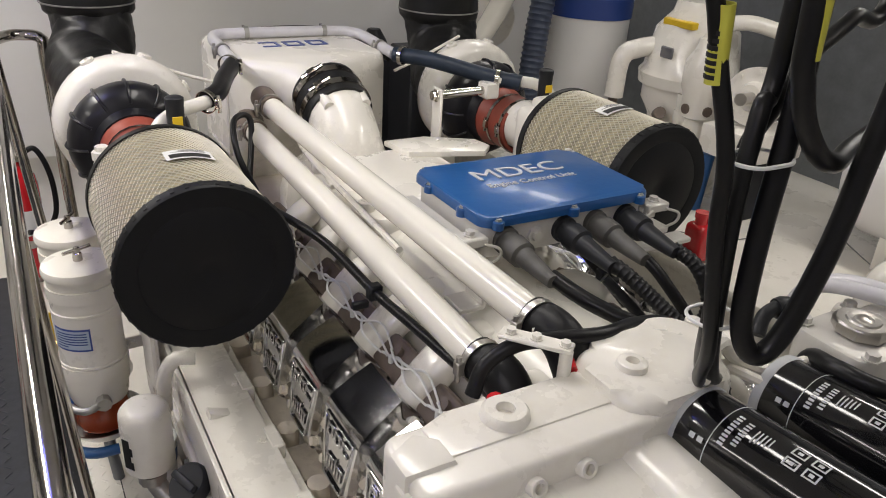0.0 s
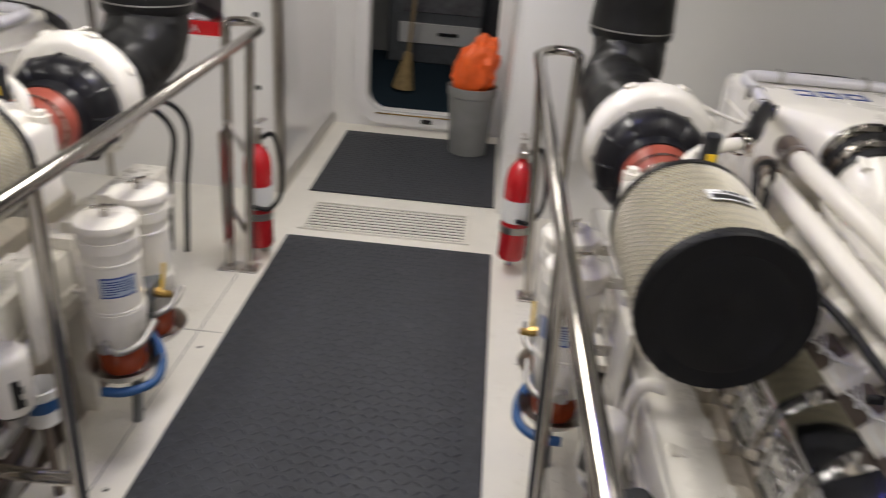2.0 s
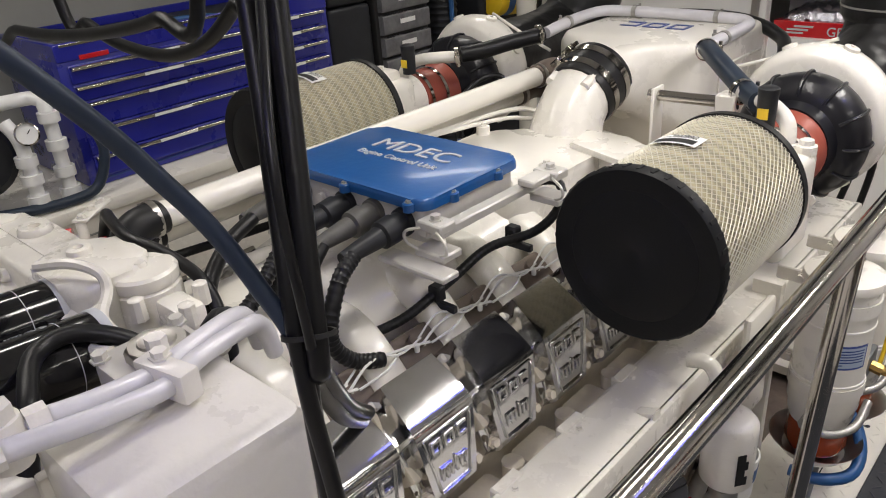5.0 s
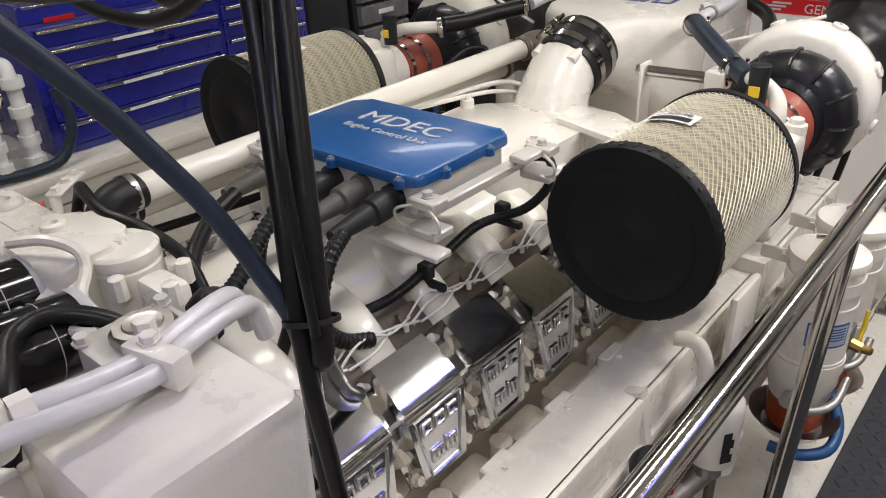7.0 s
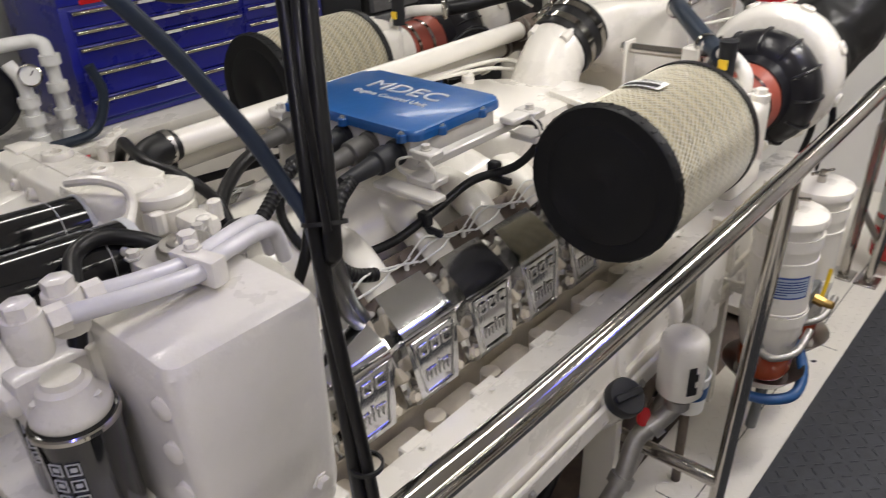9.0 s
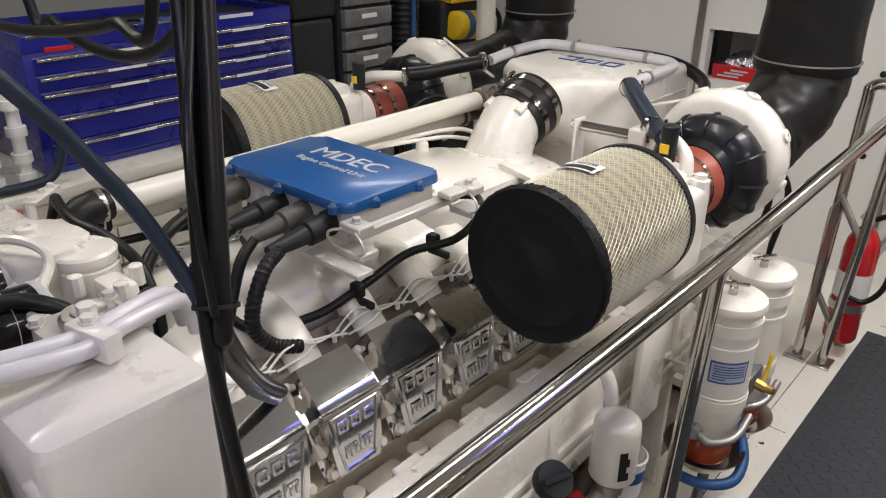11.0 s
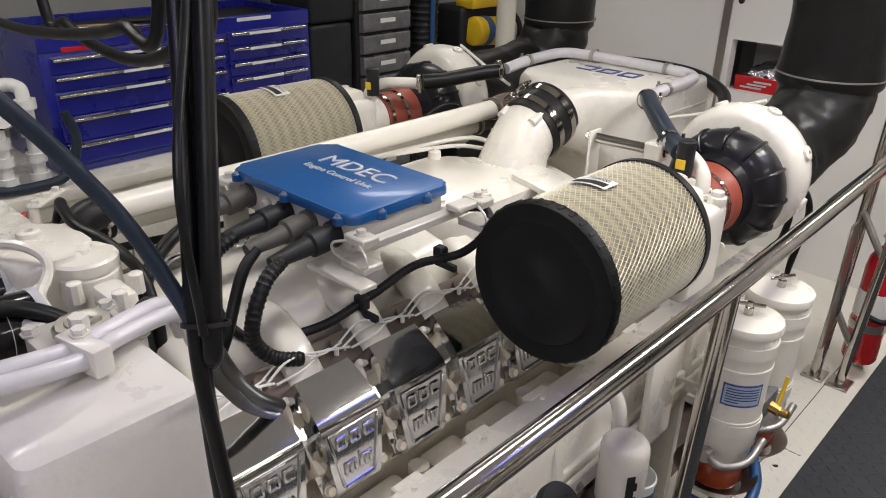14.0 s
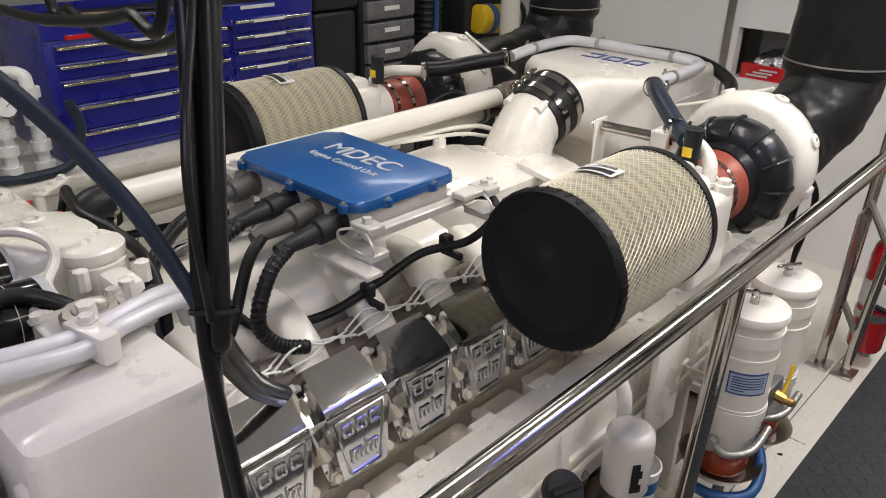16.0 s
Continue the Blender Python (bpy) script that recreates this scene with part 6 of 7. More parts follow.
storage_drawers()
for y, z0, h, w, nm in ((2.73, 0.0, 1.04, 0.12, "lower"), (2.74, 1.045, 0.45, 0.13, "upper")):
    t = thing("equipment_case", "black plastic equipment case standing on end", "case", (-3.18, y + 0.27, z0), "equipment cases")
    part("shell", box(bmesh.new(), -0.3, 0.0, -w, w, 0, h, 0.02, 3), DKGREY, t)
    part("handle", tube(bmesh.new(), [(0.0, -0.06, h * 0.6), (0.025, -0.05, h * 0.6), (0.025, 0.05, h * 0.6), (0.0, 0.06, h * 0.6)], 0.009, 8, 4), BLACK, t)
t = thing("corrugated_hose", "upright dark ribbed hose with a blue stripe", "hose", (-3.22, 3.62, 0))
part("tube", tube(bmesh.new(), [(0, 0, 0), (0, 0, 1.0), (0.02, 0.02, TOP - 0.01)], 0.075, 16, 3, 0.05, 0.03), DKGREY, t)
part("stripe", tube(bmesh.new(), [(0.085, -0.02, 0), (0.085, -0.02, 1.0), (0.10, 0.0, TOP - 0.02)], 0.012, 8), BLUE_DISC, t)
t = thing("yellow_case", "yellow and black air bottle pack with a blue band", "pack", (-3.25, 4.0, -0.05))
part("frame", box(bmesh.new(), -0.12, 0.10, -0.16, 0.16, 0.0, 1.10, 0.03, 3), DKGREY, t)
part("bottle", cyl(bmesh.new(), (0.13, -0.12, 0.98), (0.13, 0.13, 0.96), 0.075, 24, None, 0.02), YELLOW, t)
part("band", cyl(bmesh.new(), (0.13, -0.06, 0.976), (0.13, -0.01, 0.972), 0.077, 24), BLUE_DISC, t)
part("cover", box(bmesh.new(), 0.02, 0.14, -0.13, 0.13, 1.09, 1.14, 0.01, 2), YELLOW, t)
part("strap", tube(bmesh.new(), [(0.13, 0.15, 1.1), (0.22, 0.17, 1.0), (0.20, 0.16, 0.86), (0.12, 0.14, 0.8)], 0.014, 8), BLACK, t)
t = thing("pillar", "plain cream painted steel pillar", "pillar", (-2.95, 3.95, 0), "", "structure")
part("column", cyl(bmesh.new(), (0, 0, 0), (0, 0, TOP), 0.05, 24), PIPE, t)
# pipework by the chest
t = thing("pump_pipework", "white plastic pipework with a round pressure gauge", "pipework", (-3.18, 1.63, 0.630))
part("riser", tube(bmesh.new(), [(0.06, 0.03, 0.0), (0.06, 0.03, 0.10), (0.05, 0.03, 0.30), (0.03, 0.02, 0.34), (0.0, -0.04, 0.345), (0.0, -0.3, 0.345)], 0.022, 14), PAPER, t)
part("branch", tube(bmesh.new(), [(0.08, -0.08, 0.0), (0.08, -0.08, 0.22), (0.05, -0.10, 0.30)], 0.022, 14), PAPER, t)
for x, y, z in ((0.058, 0.03, 0.02), (0.058, 0.03, 0.09), (0.058, 0.03, 0.18), (0.058, 0.03, 0.27), (0.08, -0.08, 0.03), (0.08, -0.08, 0.10), (0.08, -0.08, 0.16)):
    part("coupling", lathe(bmesh.new(), (x, y, z), (0, 0, 1), [(0, 0.022), (0, 0.033), (0.032, 0.033), (0.032, 0.022)], 14), PAPER, t)
g = part("gauge", lathe(bmesh.new(), (0.10, -0.06, 0.26), (1, -0.35, 0.25), [(0, 0), (0, 0.036), (0.022, 0.036), (0.024, 0.031), (0.020, 0.031)], 28), STEEL, t)
part("dial", lathe(bmesh.new(), (0.10, -0.06, 0.26), (1, -0.35, 0.25), [(0.019, 0.031), (0.0195, 0)], 28), PAPER, g)
part("needle", tube(bmesh.new(), [(0.121, -0.066, 0.266), (0.117, -0.05, 0.28)], 0.0015, 5), INK_BLACK, g)
part("blue_hose", tube(bmesh.new(), [(0.10, 0.13, 0.25), (0.11, 0.15, 0.15), (0.11, 0.10, 0.04), (0.11, 0.0, 0.02), (0.10, -0.15, 0.03), (0.08, -0.35, 0.06)], 0.017, 12), HOSE_BLUE, t, "blue-grey hose")
part("pump_body", lathe(bmesh.new(), (-0.02, -0.2, 0.20), (1, 0, 0), [(0, 0), (0, 0.12), (0.03, 0.13), (0.06, 0.10), (0.06, 0)], 28), DKGREY, t)

# ---- aft niche and stores ----
t = thing("carton", "flat red carton with white lettering in the niche", "carton", (-1.60, 4.42, 0.766))
part("box", box(bmesh.new(), -0.27, 0.27, -0.09, 0.09, 0.0, 0.075, 0.002, 1), RED, t)
writing("lettering", "GENERA", 0.055, Matrix.Translation((0.06, -0.0915, 0.036)) @ Matrix.Rotation(radians(90), 4, "X"), INK, t)
bm = bmesh.new()
for k in range(3):
    box(bm, -0.24 + 0.03 * k, -0.14 + 0.02 * k, -0.0915, -0.0900, 0.022 + 0.014 * k, 0.030 + 0.014 * k)
part("swoosh_bar", bm, INK, t)
t = thing("foil_bag", "crinkled silver foil bag lying on the carton", "bag", (-1.62, 4.45, 0.842))
bm = bmesh.new()
bmesh.ops.create_grid(bm, x_segments=50, y_segments=20, size=1)
for v in bm.verts:
    v.co = Vector((v.co.x * 0.24, v.co.y * 0.09, 0.065 * (1 - v.co.x ** 4) * (1 - v.co.y ** 2) ** 0.5 + 0.012 * noise.noise(Vector((v.co.x * 9, v.co.y * 5, 0)))))
part("bag", bm, FOIL, t, "", 20)

# ---- hanging cables ----
def cable(t, pts, r, mat, label="", n=8):
    return part("cable", tube(bmesh.new(), pts, r, 12, n), mat, t, label)


t = thing("cable_bundle", "thick black cables hanging in a tied bundle over the engine", "cables", (0, 0, 0), "hanging cables")
T = Vector((-1.150, 1.165, 1.100))
up = Vector((-0.30, 0.25, 0.92))
for i, (dx, dy, r) in enumerate(((-0.017, 0.0, 0.0105), (0.0, 0.009, 0.0115), (0.018, -0.003, 0.0115), (-0.006, -0.015, 0.0095))):
    o = Vector((dx, dy, 0))
    pts = [T + o * 0.8, T + o * 1.1 + up * 0.25, T + o * 1.4 + up * 0.5, T + o * 1.7 + up * 0.9 + Vector((0.01 * i, 0, 0)), T + o * 2 + up * 1.13]
    if i == 0:
        low = [(-1.143, 1.179, 0.242), (-1.146, 1.164, 0.642), (-1.153, 1.156, 0.942)]
    elif i == 3:
        low = [(-1.128, 1.189, 0.242), (-1.128, 1.174, 0.642), (-1.138, 1.154, 0.942)]
    elif i == 1:
        low = [(-1.376, 1.390, 0.746), (-1.276, 1.284, 0.871), (-1.206, 1.215, 0.972), (-1.171, 1.177, 1.042)]
    else:
        low = [(-1.364, 1.390, 0.770), (-1.264, 1.284, 0.895), (-1.194, 1.215, 0.996), (-1.159, 1.177, 1.066)]
    cable(t, [Vector(p) for p in low] + pts, r, CABLE)
cable(t, [T + Vector((0.03, -0.02, 0.02)), T + Vector((0.02, -0.02, 0.2)), T + up * 0.4 + Vector((0.035, -0.03, 0)), T + up * 0.62 + Vector((-0.01, -0.02, 0)), T + up * 1.05 + Vector((0.03, -0.03, 0))], 0.005, CABLE, "thin black cable")
part("cable_tie", lathe(bmesh.new(), T + Vector((0, 0, 0.01)), up, [(0, 0.025), (0, 0.028), (0.005, 0.028), (0.005, 0.025)], 18), INK_BLACK, t)
part("cable_tie", lathe(bmesh.new(), (-1.138, 1.174, 0.722), (0, 0, 1), [(0, 0.022), (0, 0.026), (0.007, 0.026), (0.007, 0.022)], 18), INK_BLACK, t)
t = thing("blue_grey_hose", "smooth blue-grey hose slung down to the cable bundle", "hose", (0, 0, 0))
part("hose", tube(bmesh.new(), [(-1.158, 1.174, 0.29), (-1.166, 1.172, 0.74), (-1.168, 1.165, 0.99), (-1.168, 1.160, 1.099), (-1.195, 1.148, 1.157), (-1.217, 1.129, 1.215), (-1.234, 1.100, 1.272), (-1.246, 1.026, 1.381), (-1.252, 0.80, 1.650), (-1.262, 0.42, TOP - 0.005)], 0.0098, 14), HOSE_BLUE, t)
t = thing("cable_loop", "heavy black cables looping down from the ceiling", "cables", (0, 0, 0), "hanging cables")
cable(t, [(-2.819, 1.40, TOP), (-2.769, 1.450, 1.275), (-2.536, 1.450, 1.261), (-2.293, 1.450, 1.267), (-2.051, 1.450, 1.292), (-1.869, 1.450, 1.326), (-1.718, 1.450, 1.379), (-1.658, 1.48, TOP)], 0.0125, CABLE)
cable(t, [(-2.539, 1.52, TOP), (-2.509, 1.550, 1.320), (-2.385, 1.550, 1.267), (-2.247, 1.550, 1.233), (-2.058, 1.550, 1.226), (-1.905, 1.550, 1.261), (-1.781, 1.550, 1.335), (-1.720, 1.550, 1.400), (-1.690, 1.56, TOP)], 0.0135, CABLE)

t = thing("cable_bundle", "thick weathered black cables tied with white plastic ties", "cables", (0, 0, 0), "hanging cables")
cable(t, [(0.944, 1.171, 0.949), (0.861, 1.122, 1.022), (0.798, 1.073, 1.115), (0.771, 1.077, 1.248), (0.761, 1.080, 1.334), (0.730, 1.094, 1.448), (0.706, 1.108, 1.591), (0.682, 1.138, TOP)], 0.0085, CABLE)
cable(t, [(0.973, 1.169, 0.950), (0.881, 1.121, 1.023), (0.809, 1.082, 1.135), (0.800, 1.085, 1.268), (0.817, 1.095, 1.365), (0.841, 1.105, 1.461), (0.864, 1.135, TOP)], 0.0098, CABLE)
cable(t, [(0.959, 1.188, 0.950), (0.881, 1.140, 1.033), (0.822, 1.099, 1.135), (0.817, 1.103, 1.308), (0.846, 1.103, 1.366), (0.899, 1.119, 1.406), (0.980, 1.133, 1.442), (1.076, 1.146, 1.508), (1.171, 1.161, TOP)], 0.0092, CABLE)
cable(t, [(0.882, 1.106, TOP), (0.859, 1.091, 1.519), (0.840, 1.075, 1.365), (0.821, 1.064, 1.240), (0.815, 1.054, 1.148), (0.826, 1.038, 1.115), (0.849, 1.028, 1.139), (0.878, 1.023, 1.231), (0.897, 1.024, 1.327), (0.916, 1.025, 1.443), (0.920, 1.028, 1.558), (0.929, 1.037, TOP)], 0.0118, CABLE)
cable(t, [(0.762, 1.058, TOP), (0.782, 1.045, 1.516), (0.796, 1.042, 1.401), (0.830, 1.038, 1.345), (0.878, 1.044, 1.322), (0.941, 1.067, 1.325), (1.047, 1.089, 1.343), (1.219, 1.106, 1.387)], 0.0105, CABLE)
for p, q in (((0.807, 1.074, 1.324), 0.036), ((0.815, 1.086, 1.137), 0.028)):
    bm = bmesh.new()
    loop = [(x, y, p[2]) for x, y in rounded(p[0], p[1] + 0.004, 2 * q, 0.050, 0.022, 5)]
    tube(bm, loop + loop[:1], 0.0022, 8, 1)
    part("cable_tie", bm, PAPER, t, "white plastic cable tie")
for p, dr, r, k in (((0.917, 1.025, 1.447), (0.02, 0, 1), 0.0121, 1), ((0.735, 1.092, 1.434), (-0.12, 0, 1), 0.0088, 0), ((0.789, 1.044, 1.463), (-0.05, 0, 1), 0.0108, 0)):
    tag = part("marker", lathe(bmesh.new(), p, dr, [(-0.035, r), (-0.035, r + 0.0008), (0.035, r + 0.0008), (0.035, r)], 20), TAG, t, "yellow printed cable marker")
    bm = bmesh.new()
    m = Matrix.Translation(p) @ frame_along(dr)
    for row in range(3):
        for c in range(7 if row else 9):
            a = radians(-150 + 26 * row) if k else radians(-120 + 26 * row)
            box(bm, r + 0.0005, r + 0.0015, -0.0025, 0.0025, -0.030 + 0.0065 * c, -0.026 + 0.0065 * c, 0, 1, m @ Matrix.Rotation(a, 4, "Z"))
    part("marker_print", bm, INK_BLACK, tag)

# ---- starboard side ----
bench = thing("white_bench", "low white bench along the starboard side", "bench", (0, 0, 0))
part("top", box(bmesh.new(), 1.86, XR, 0.3, 3.6, 0.52, 0.56, 0.010, 2), WHITE, bench)
part("front", box(bmesh.new(), 1.90, 1.94, 0.3, 3.6, 0.0, 0.52, 0.006, 1), WHITE, bench)
bm = bmesh.new()
tube(bm, [(2.05, 1.55, 0.562), (2.3, 1.60, 0.562), (2.5, 1.9, 0.562)], 0.002, 5)
tube(bm, [(2.0, 2.2, 0.562), (2.2, 2.05, 0.562), (2.5, 2.2, 0.562)], 0.002, 5)
part("panel_line", bm, GREY, bench)
# added backdrop: its dark grey paints the shadowy clutter behind the pumps
structure("wall_shade_backdrop", box(bmesh.new(), 2.95, 3.0, 0.6, 3.7, 0.56, TOP), GREY_METAL, "added backdrop behind the machinery, clutter's shadow painted dark grey", "wall")
t = thing("pressure_tank", "smooth white horizontal pressure tank", "tank", (2.50, 1.72, 0.56))
part("shell", lathe(bmesh.new(), (0, 0.20, 0.27), (0, -1, 0), [(-0.02, 0), (0, 0.10), (0.04, 0.17), (0.10, 0.20), (0.60, 0.20), (0.66, 0.17), (0.70, 0.10), (0.72, 0)], 40), WALL_GLOSS, t)
part("ring_mark", lathe(bmesh.new(), (-0.192, 0.07, 0.30), (-1, 0, 0.1), [(0, 0.035), (0, 0.038), (0.002, 0.038), (0.002, 0.035)], 24), GREY, t)
for y in (0.0, -0.35):
    part("cradle", box(bmesh.new(), -0.12, 0.12, y - 0.02, y + 0.02, 0.0, 0.12, 0.004, 1), WHITE, t)
t = thing("ribbed_cover", "white moulded cover with thick rounded ribs", "cover", (1.98, 1.33, 0.56))
for k in range(3):
    part("rib", tube(bmesh.new(), [(-0.10, 0.13 - 0.075 * k, 0.05), (-0.09, 0.125 - 0.075 * k, 0.19 - 0.015 * k), (-0.02, 0.09 - 0.075 * k, 0.235 - 0.02 * k), (0.30, -0.05 - 0.06 * k, 0.22 - 0.02 * k)], 0.036, 14), WHITE, t)
part("base", box(bmesh.new(), -0.14, 0.35, -0.25, 0.2, 0.0, 0.13, 0.03, 3), WHITE, t)
t = thing("red_jug", "red plastic fluid jug with a moulded handle", "jug", (1.945, 2.01, 0.56))
t.scale = (0.72, 0.72, 0.72)
part("body", box(bmesh.new(), -0.09, 0.09, -0.05, 0.05, 0.0, 0.17, 0.025, 3), RED, t)
part("neck", lathe(bmesh.new(), (-0.05, 0, 0.165), (0, 0, 1), [(0, 0.026), (0.03, 0.024), (0.03, 0.029), (0.055, 0.029), (0.055, 0)], 18), RED, t)
part("handle", tube(bmesh.new(), [(-0.01, 0, 0.165), (0.0, 0, 0.20), (0.05, 0, 0.20), (0.085, 0, 0.14)], 0.013, 10), RED, t)

t = thing("centrifugal_separator", "white domed centrifuge with pipe stubs and a yellow sticker", "separator", (2.42, 2.62, 0.56))
part("base", lathe(bmesh.new(), (0, 0, 0), (0, 0, 1), [(0, 0), (0, 0.17), (0.08, 0.17), (0.16, 0.12), (0.24, 0.13), (0.30, 0.165), (0.36, 0.165)], 36), WHITE, t)
part("dome", lathe(bmesh.new(), (0, 0, 0), (0, 0, 1), [(0.36, 0.185), (0.40, 0.19), (0.42, 0.175), (0.56, 0.15), (0.62, 0.10), (0.66, 0.09), (0.66, 0)], 36), WHITE, t)
part("arm", tube(bmesh.new(), [(-0.05, 0.05, 0.50), (-0.18, 0.10, 0.48), (-0.24, 0.12, 0.44), (-0.25, 0.12, 0.30)], 0.035, 14), WHITE, t)
part("drip_leg", tube(bmesh.new(), [(-0.25, 0.12, 0.31), (-0.25, 0.12, 0.12)], 0.018, 10), GUNGE, t)
part("filler_post", lathe(bmesh.new(), (-0.10, -0.16, 0.06), (0, 0, 1), [(0, 0.06), (0.05, 0.05), (0.22, 0.045), (0.23, 0.065), (0.31, 0.065), (0.33, 0.075), (0.42, 0.075), (0.46, 0.05), (0.50, 0.04), (0.50, 0)], 24), WHITE, t)
bm = bmesh.new()
for x, z in ((-0.165, 0.20), (-0.15, 0.26)):
    cyl(bm, (x, -0.02, z), (x - 0.03, -0.06, z + 0.02), 0.022, 12)
for a in range(3):
    cyl(bm, (-0.10 - 0.064 * math.cos(radians(70 * a - 70)), -0.16 - 0.064 * math.sin(radians(70 * a - 70)), 0.32), (-0.10 - 0.069 * math.cos(radians(70 * a - 70)), -0.16 - 0.069 * math.sin(radians(70 * a - 70)), 0.32), 0.018, 12)
part("plugs", bm, GUNGE, t)
part("sight_window", box(bmesh.new(), -0.175, -0.165, -0.06, 0.0, 0.47, 0.51, 0.004, 1), CLEAR_GREY, t)
part("sticker", box(bmesh.new(), -0.135, -0.10, -0.09, 0.05, 0.575, 0.60, 0.004, 1), YELLOW, t, "yellow warning sticker")
part("flange", lathe(bmesh.new(), (-0.18, -0.02, 0.07), (-1, -0.6, 0.2), [(0, 0), (0, 0.09), (0.03, 0.09), (0.03, 0.06), (0.06, 0.06), (0.06, 0)], 24), WHITE, t)
t = thing("pump", "white pump with a bolted round flange on a bracket", "pump", (2.35, 2.22, 0.56))
part("bracket", box(bmesh.new(), -0.16, 0.12, -0.10, 0.10, 0.22, 0.32, 0.008, 2), WHITE, t)
part("leg", box(bmesh.new(), -0.08, 0.08, -0.06, 0.06, 0.0, 0.22, 0.005, 1), DKGREY, t)
bm = bmesh.new()
lathe(bm, (-0.05, 0.0, 0.42), (-1, -0.3, 0.1), [(-0.12, 0), (-0.12, 0.06), (-0.03, 0.07), (-0.03, 0.095), (0.02, 0.095), (0.02, 0.05), (0.06, 0.04), (0.06, 0)], 28)
part("body", bm, WHITE, t)
bm = bmesh.new()
for a in range(8):
    m = Matrix.Translation((-0.05, 0.0, 0.42)) @ frame_along((-1, -0.3, 0.1))
    q = 2 * math.pi * a / 8
    bolt(bm, m @ Vector((0.080 * math.cos(q), 0.080 * math.sin(q), 0.02)), (-1, -0.3, 0.1), 0.007, 0.008)
part("flange_bolts", bm, WHITE, t)
part("spindle", cyl(bmesh.new(), (-0.10, -0.02, 0.425), (-0.18, -0.045, 0.432), 0.02, 12), STEEL_DULL, t)
for i, pts in enumerate((((-0.05, 0.30, 0.10), (-0.05, 0.28, 0.40), (-0.02, 0.24, 0.58), (0.05, 0.18, 0.62), (0.14, 0.10, 0.60)), ((0.10, 0.02, 0.48), (0.14, 0.0, 0.70), (0.20, -0.02, 0.85)), ((-0.05, 0.28, 0.34), (0.04, 0.16, 0.33), (0.10, 0.10, 0.36)), ((0.10, 0.30, 0.80), (0.12, 0.05, 0.80), (0.12, -0.25, 0.78)))):
    part("pipe", tube(bmesh.new(), pts, 0.026, 14), WHITE, t)
bm = bmesh.new()
for p, q in (((-0.05, 0.28, 0.34), (0, 0, 1)), ((-0.05, 0.285, 0.28), (0, 0, 1)), ((0.12, 0.05, 0.80), (0, 1, 0)), ((0.14, 0.0, 0.70), (0.2, 0, 1))):
    lathe(bm, p, q, [(-0.018, 0.026), (-0.018, 0.036), (0.018, 0.036), (0.018, 0.026)], 16)
part("couplings", bm, WHITE, t)
part("blue_riser", tube(bmesh.new(), [(-0.12, 0.10, 0.0), (-0.10, 0.10, 0.20)], 0.028, 12), BLUE_DISC, t)
t = thing("drum", "white round drum with a dark blue lid band", "drum", (2.40, 3.22, 0.0))
part("body", lathe(bmesh.new(), (0, 0, 0), (0, 0, 1), [(0.0, 0), (0.0, 0.17), (1.08, 0.18), (1.08, 0)], 36), WALL, t)
part("band", lathe(bmesh.new(), (0, 0, 0), (0, 0, 1), [(1.08, 0.17), (1.08, 0.186), (1.16, 0.186), (1.17, 0.17), (1.17, 0)], 36), BLUE_INK, t, "dark blue lid")
t = thing("corrugated_hose", "upright blue-grey ribbed hose", "hose", (2.08, 3.15, 0))
part("tube", tube(bmesh.new(), [(0, 0, 0.0), (0.0, 0, 0.9), (0.05, 0.02, 1.3), (0.06, 0.02, TOP)], 0.048, 16, 3, 0.07, 0.022), RIBBED, t)
t = thing("flanged_cover", "round white flanged cover with a printed label", "cover", (2.04, 3.42, 0.0))
part("disc", lathe(bmesh.new(), (0, 0.05, 1.03), (-0.3, -1, 0.1), [(0, 0), (0, 0.11), (0.02, 0.12), (0.05, 0.12), (0.06, 0.105), (0.065, 0)], 32), WHITE, t)
part("stand", box(bmesh.new(), -0.05, 0.05, 0.03, 0.09, 0.0, 0.95, 0.005, 1), DKGREY, t)
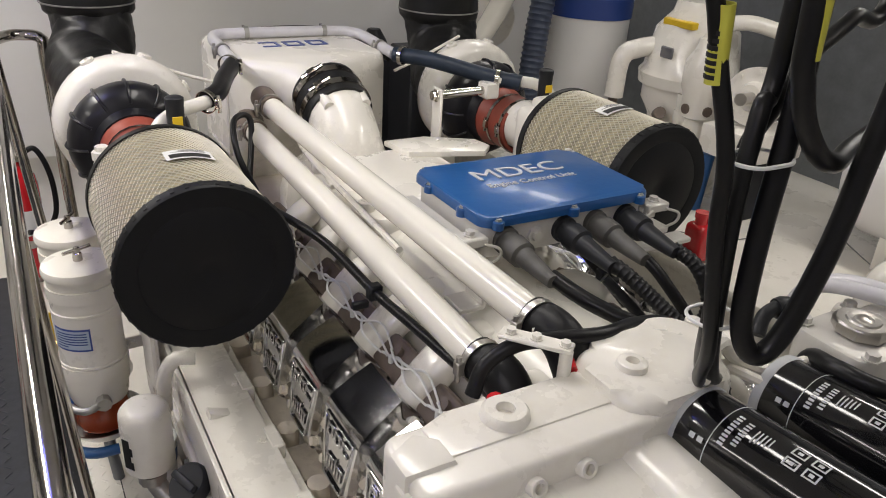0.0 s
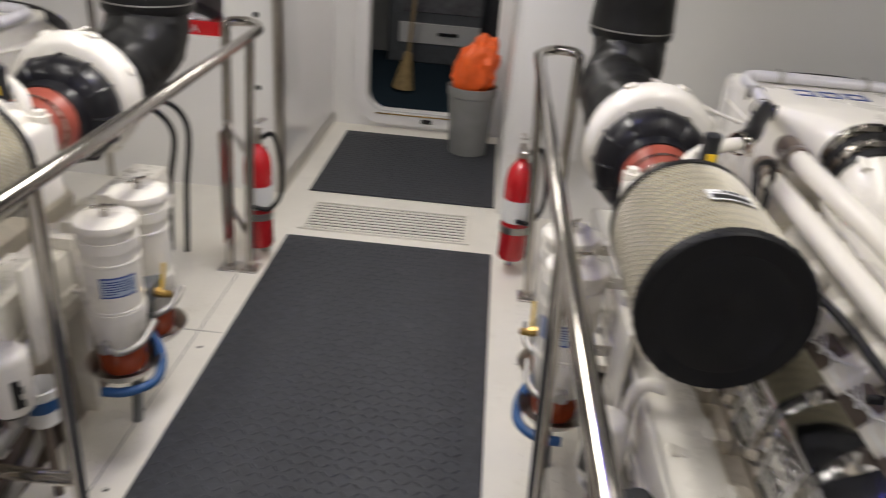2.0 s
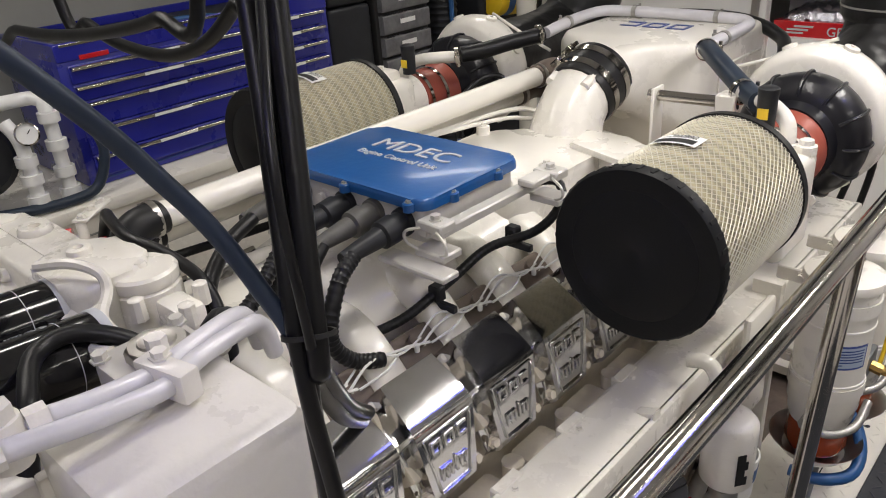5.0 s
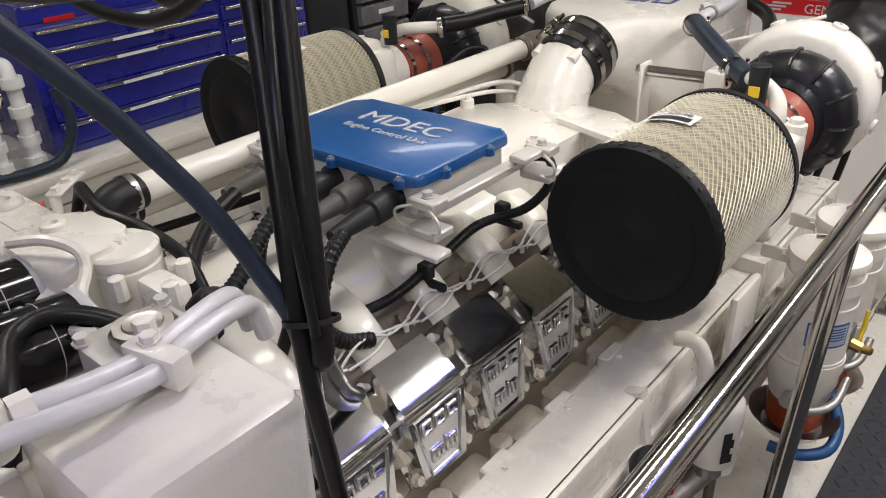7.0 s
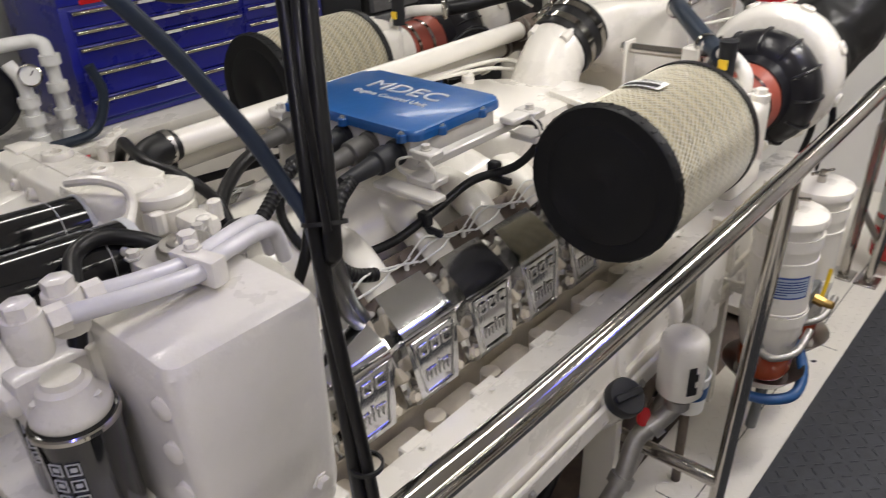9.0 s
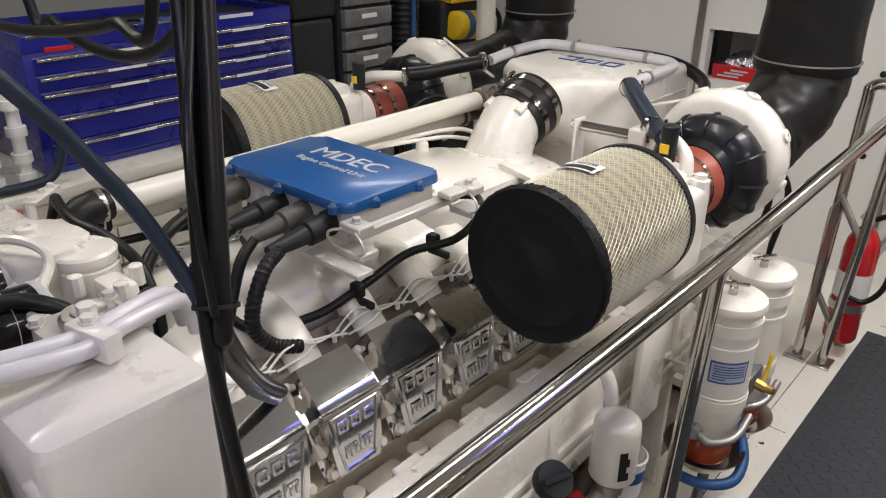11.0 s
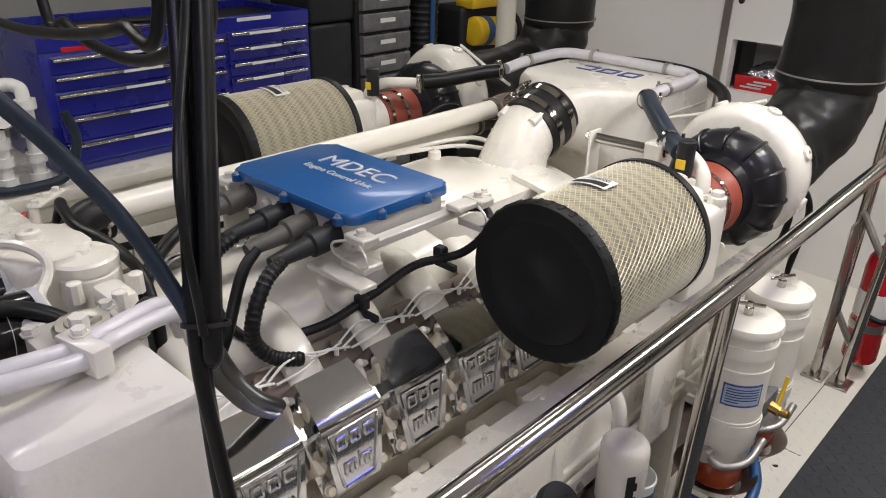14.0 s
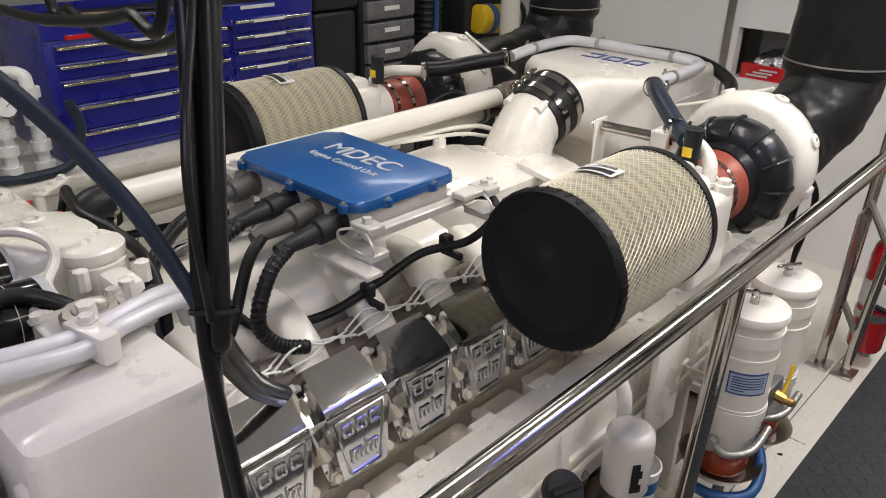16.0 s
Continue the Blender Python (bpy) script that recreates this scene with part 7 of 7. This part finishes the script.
t = thing("slanted_pipe", "thick glossy white pipe rising at a slant", "pipe", (0, 0, 0))
part("tube", tube(bmesh.new(), [(1.74, 3.30, 0.0), (1.80, 3.28, 0.80), (1.86, 3.28, 0.95), (2.02, 3.30, 1.15), (2.60, 3.40, TOP)], 0.045, 18), PIPE, t)
t = thing("spray_bottle", "pale plastic bottle with a blue label", "bottle", (1.80, 3.55, 0.0))
part("body", lathe(bmesh.new(), (0, 0, 0.90), (0, 0, 1), [(0, 0), (0, 0.05), (0.14, 0.05), (0.19, 0.02), (0.23, 0.018), (0.23, 0)], 20), PAPER, t)
part("label", lathe(bmesh.new(), (0, 0, 0.92), (0, 0, 1), [(0, 0.0505), (0, 0.051), (0.08, 0.051), (0.08, 0.0505)], 20), BLUE_DISC, t)
part("stand", box(bmesh.new(), -0.12, 0.15, -0.1, 0.12, 0.0, 0.90, 0.01, 1), DKGREY, t)
t = thing("cylinder_rack", "dark compressed gas cylinders against the aft bulkhead", "cylinders", (1.2, 4.0, 0.0))
for k in range(3):
    part("cylinder", lathe(bmesh.new(), (0.28 * k, 0, 0), (0, 0, 1), [(0, 0), (0, 0.10), (0.75, 0.10), (0.85, 0.06), (0.9, 0.03), (0.9, 0)], 24), DKGREY, t)
t = thing("locker_panel", "white hanging locker door beside the corridor", "locker", (0.28, 4.16, 0.38))
part("door", box(bmesh.new(), -0.17, 0.17, -0.02, 0.02, 0.0, 1.3, 0.006, 2), WALL, t)
part("hanger", box(bmesh.new(), -0.12, 0.12, 0.02, 0.138, 0.2, 1.2, 0.004, 1), GREY, t)
t = thing("aft_hoses", "black hoses looping behind the engine", "hoses", (-1.2, 3.55, 0.0))
for k in range(2):
    part("hose", tube(bmesh.new(), [(-0.12 + 0.07 * k, 0.0, 0.0), (-0.10 + 0.07 * k, 0, 0.30), (-0.06 + 0.06 * k, -0.02, 0.55 + 0.04 * k), (-0.16 + 0.05 * k, -0.06, 0.66 + 0.03 * k), (-0.30, -0.1, 0.60)], 0.012, 10), HOSE, t)
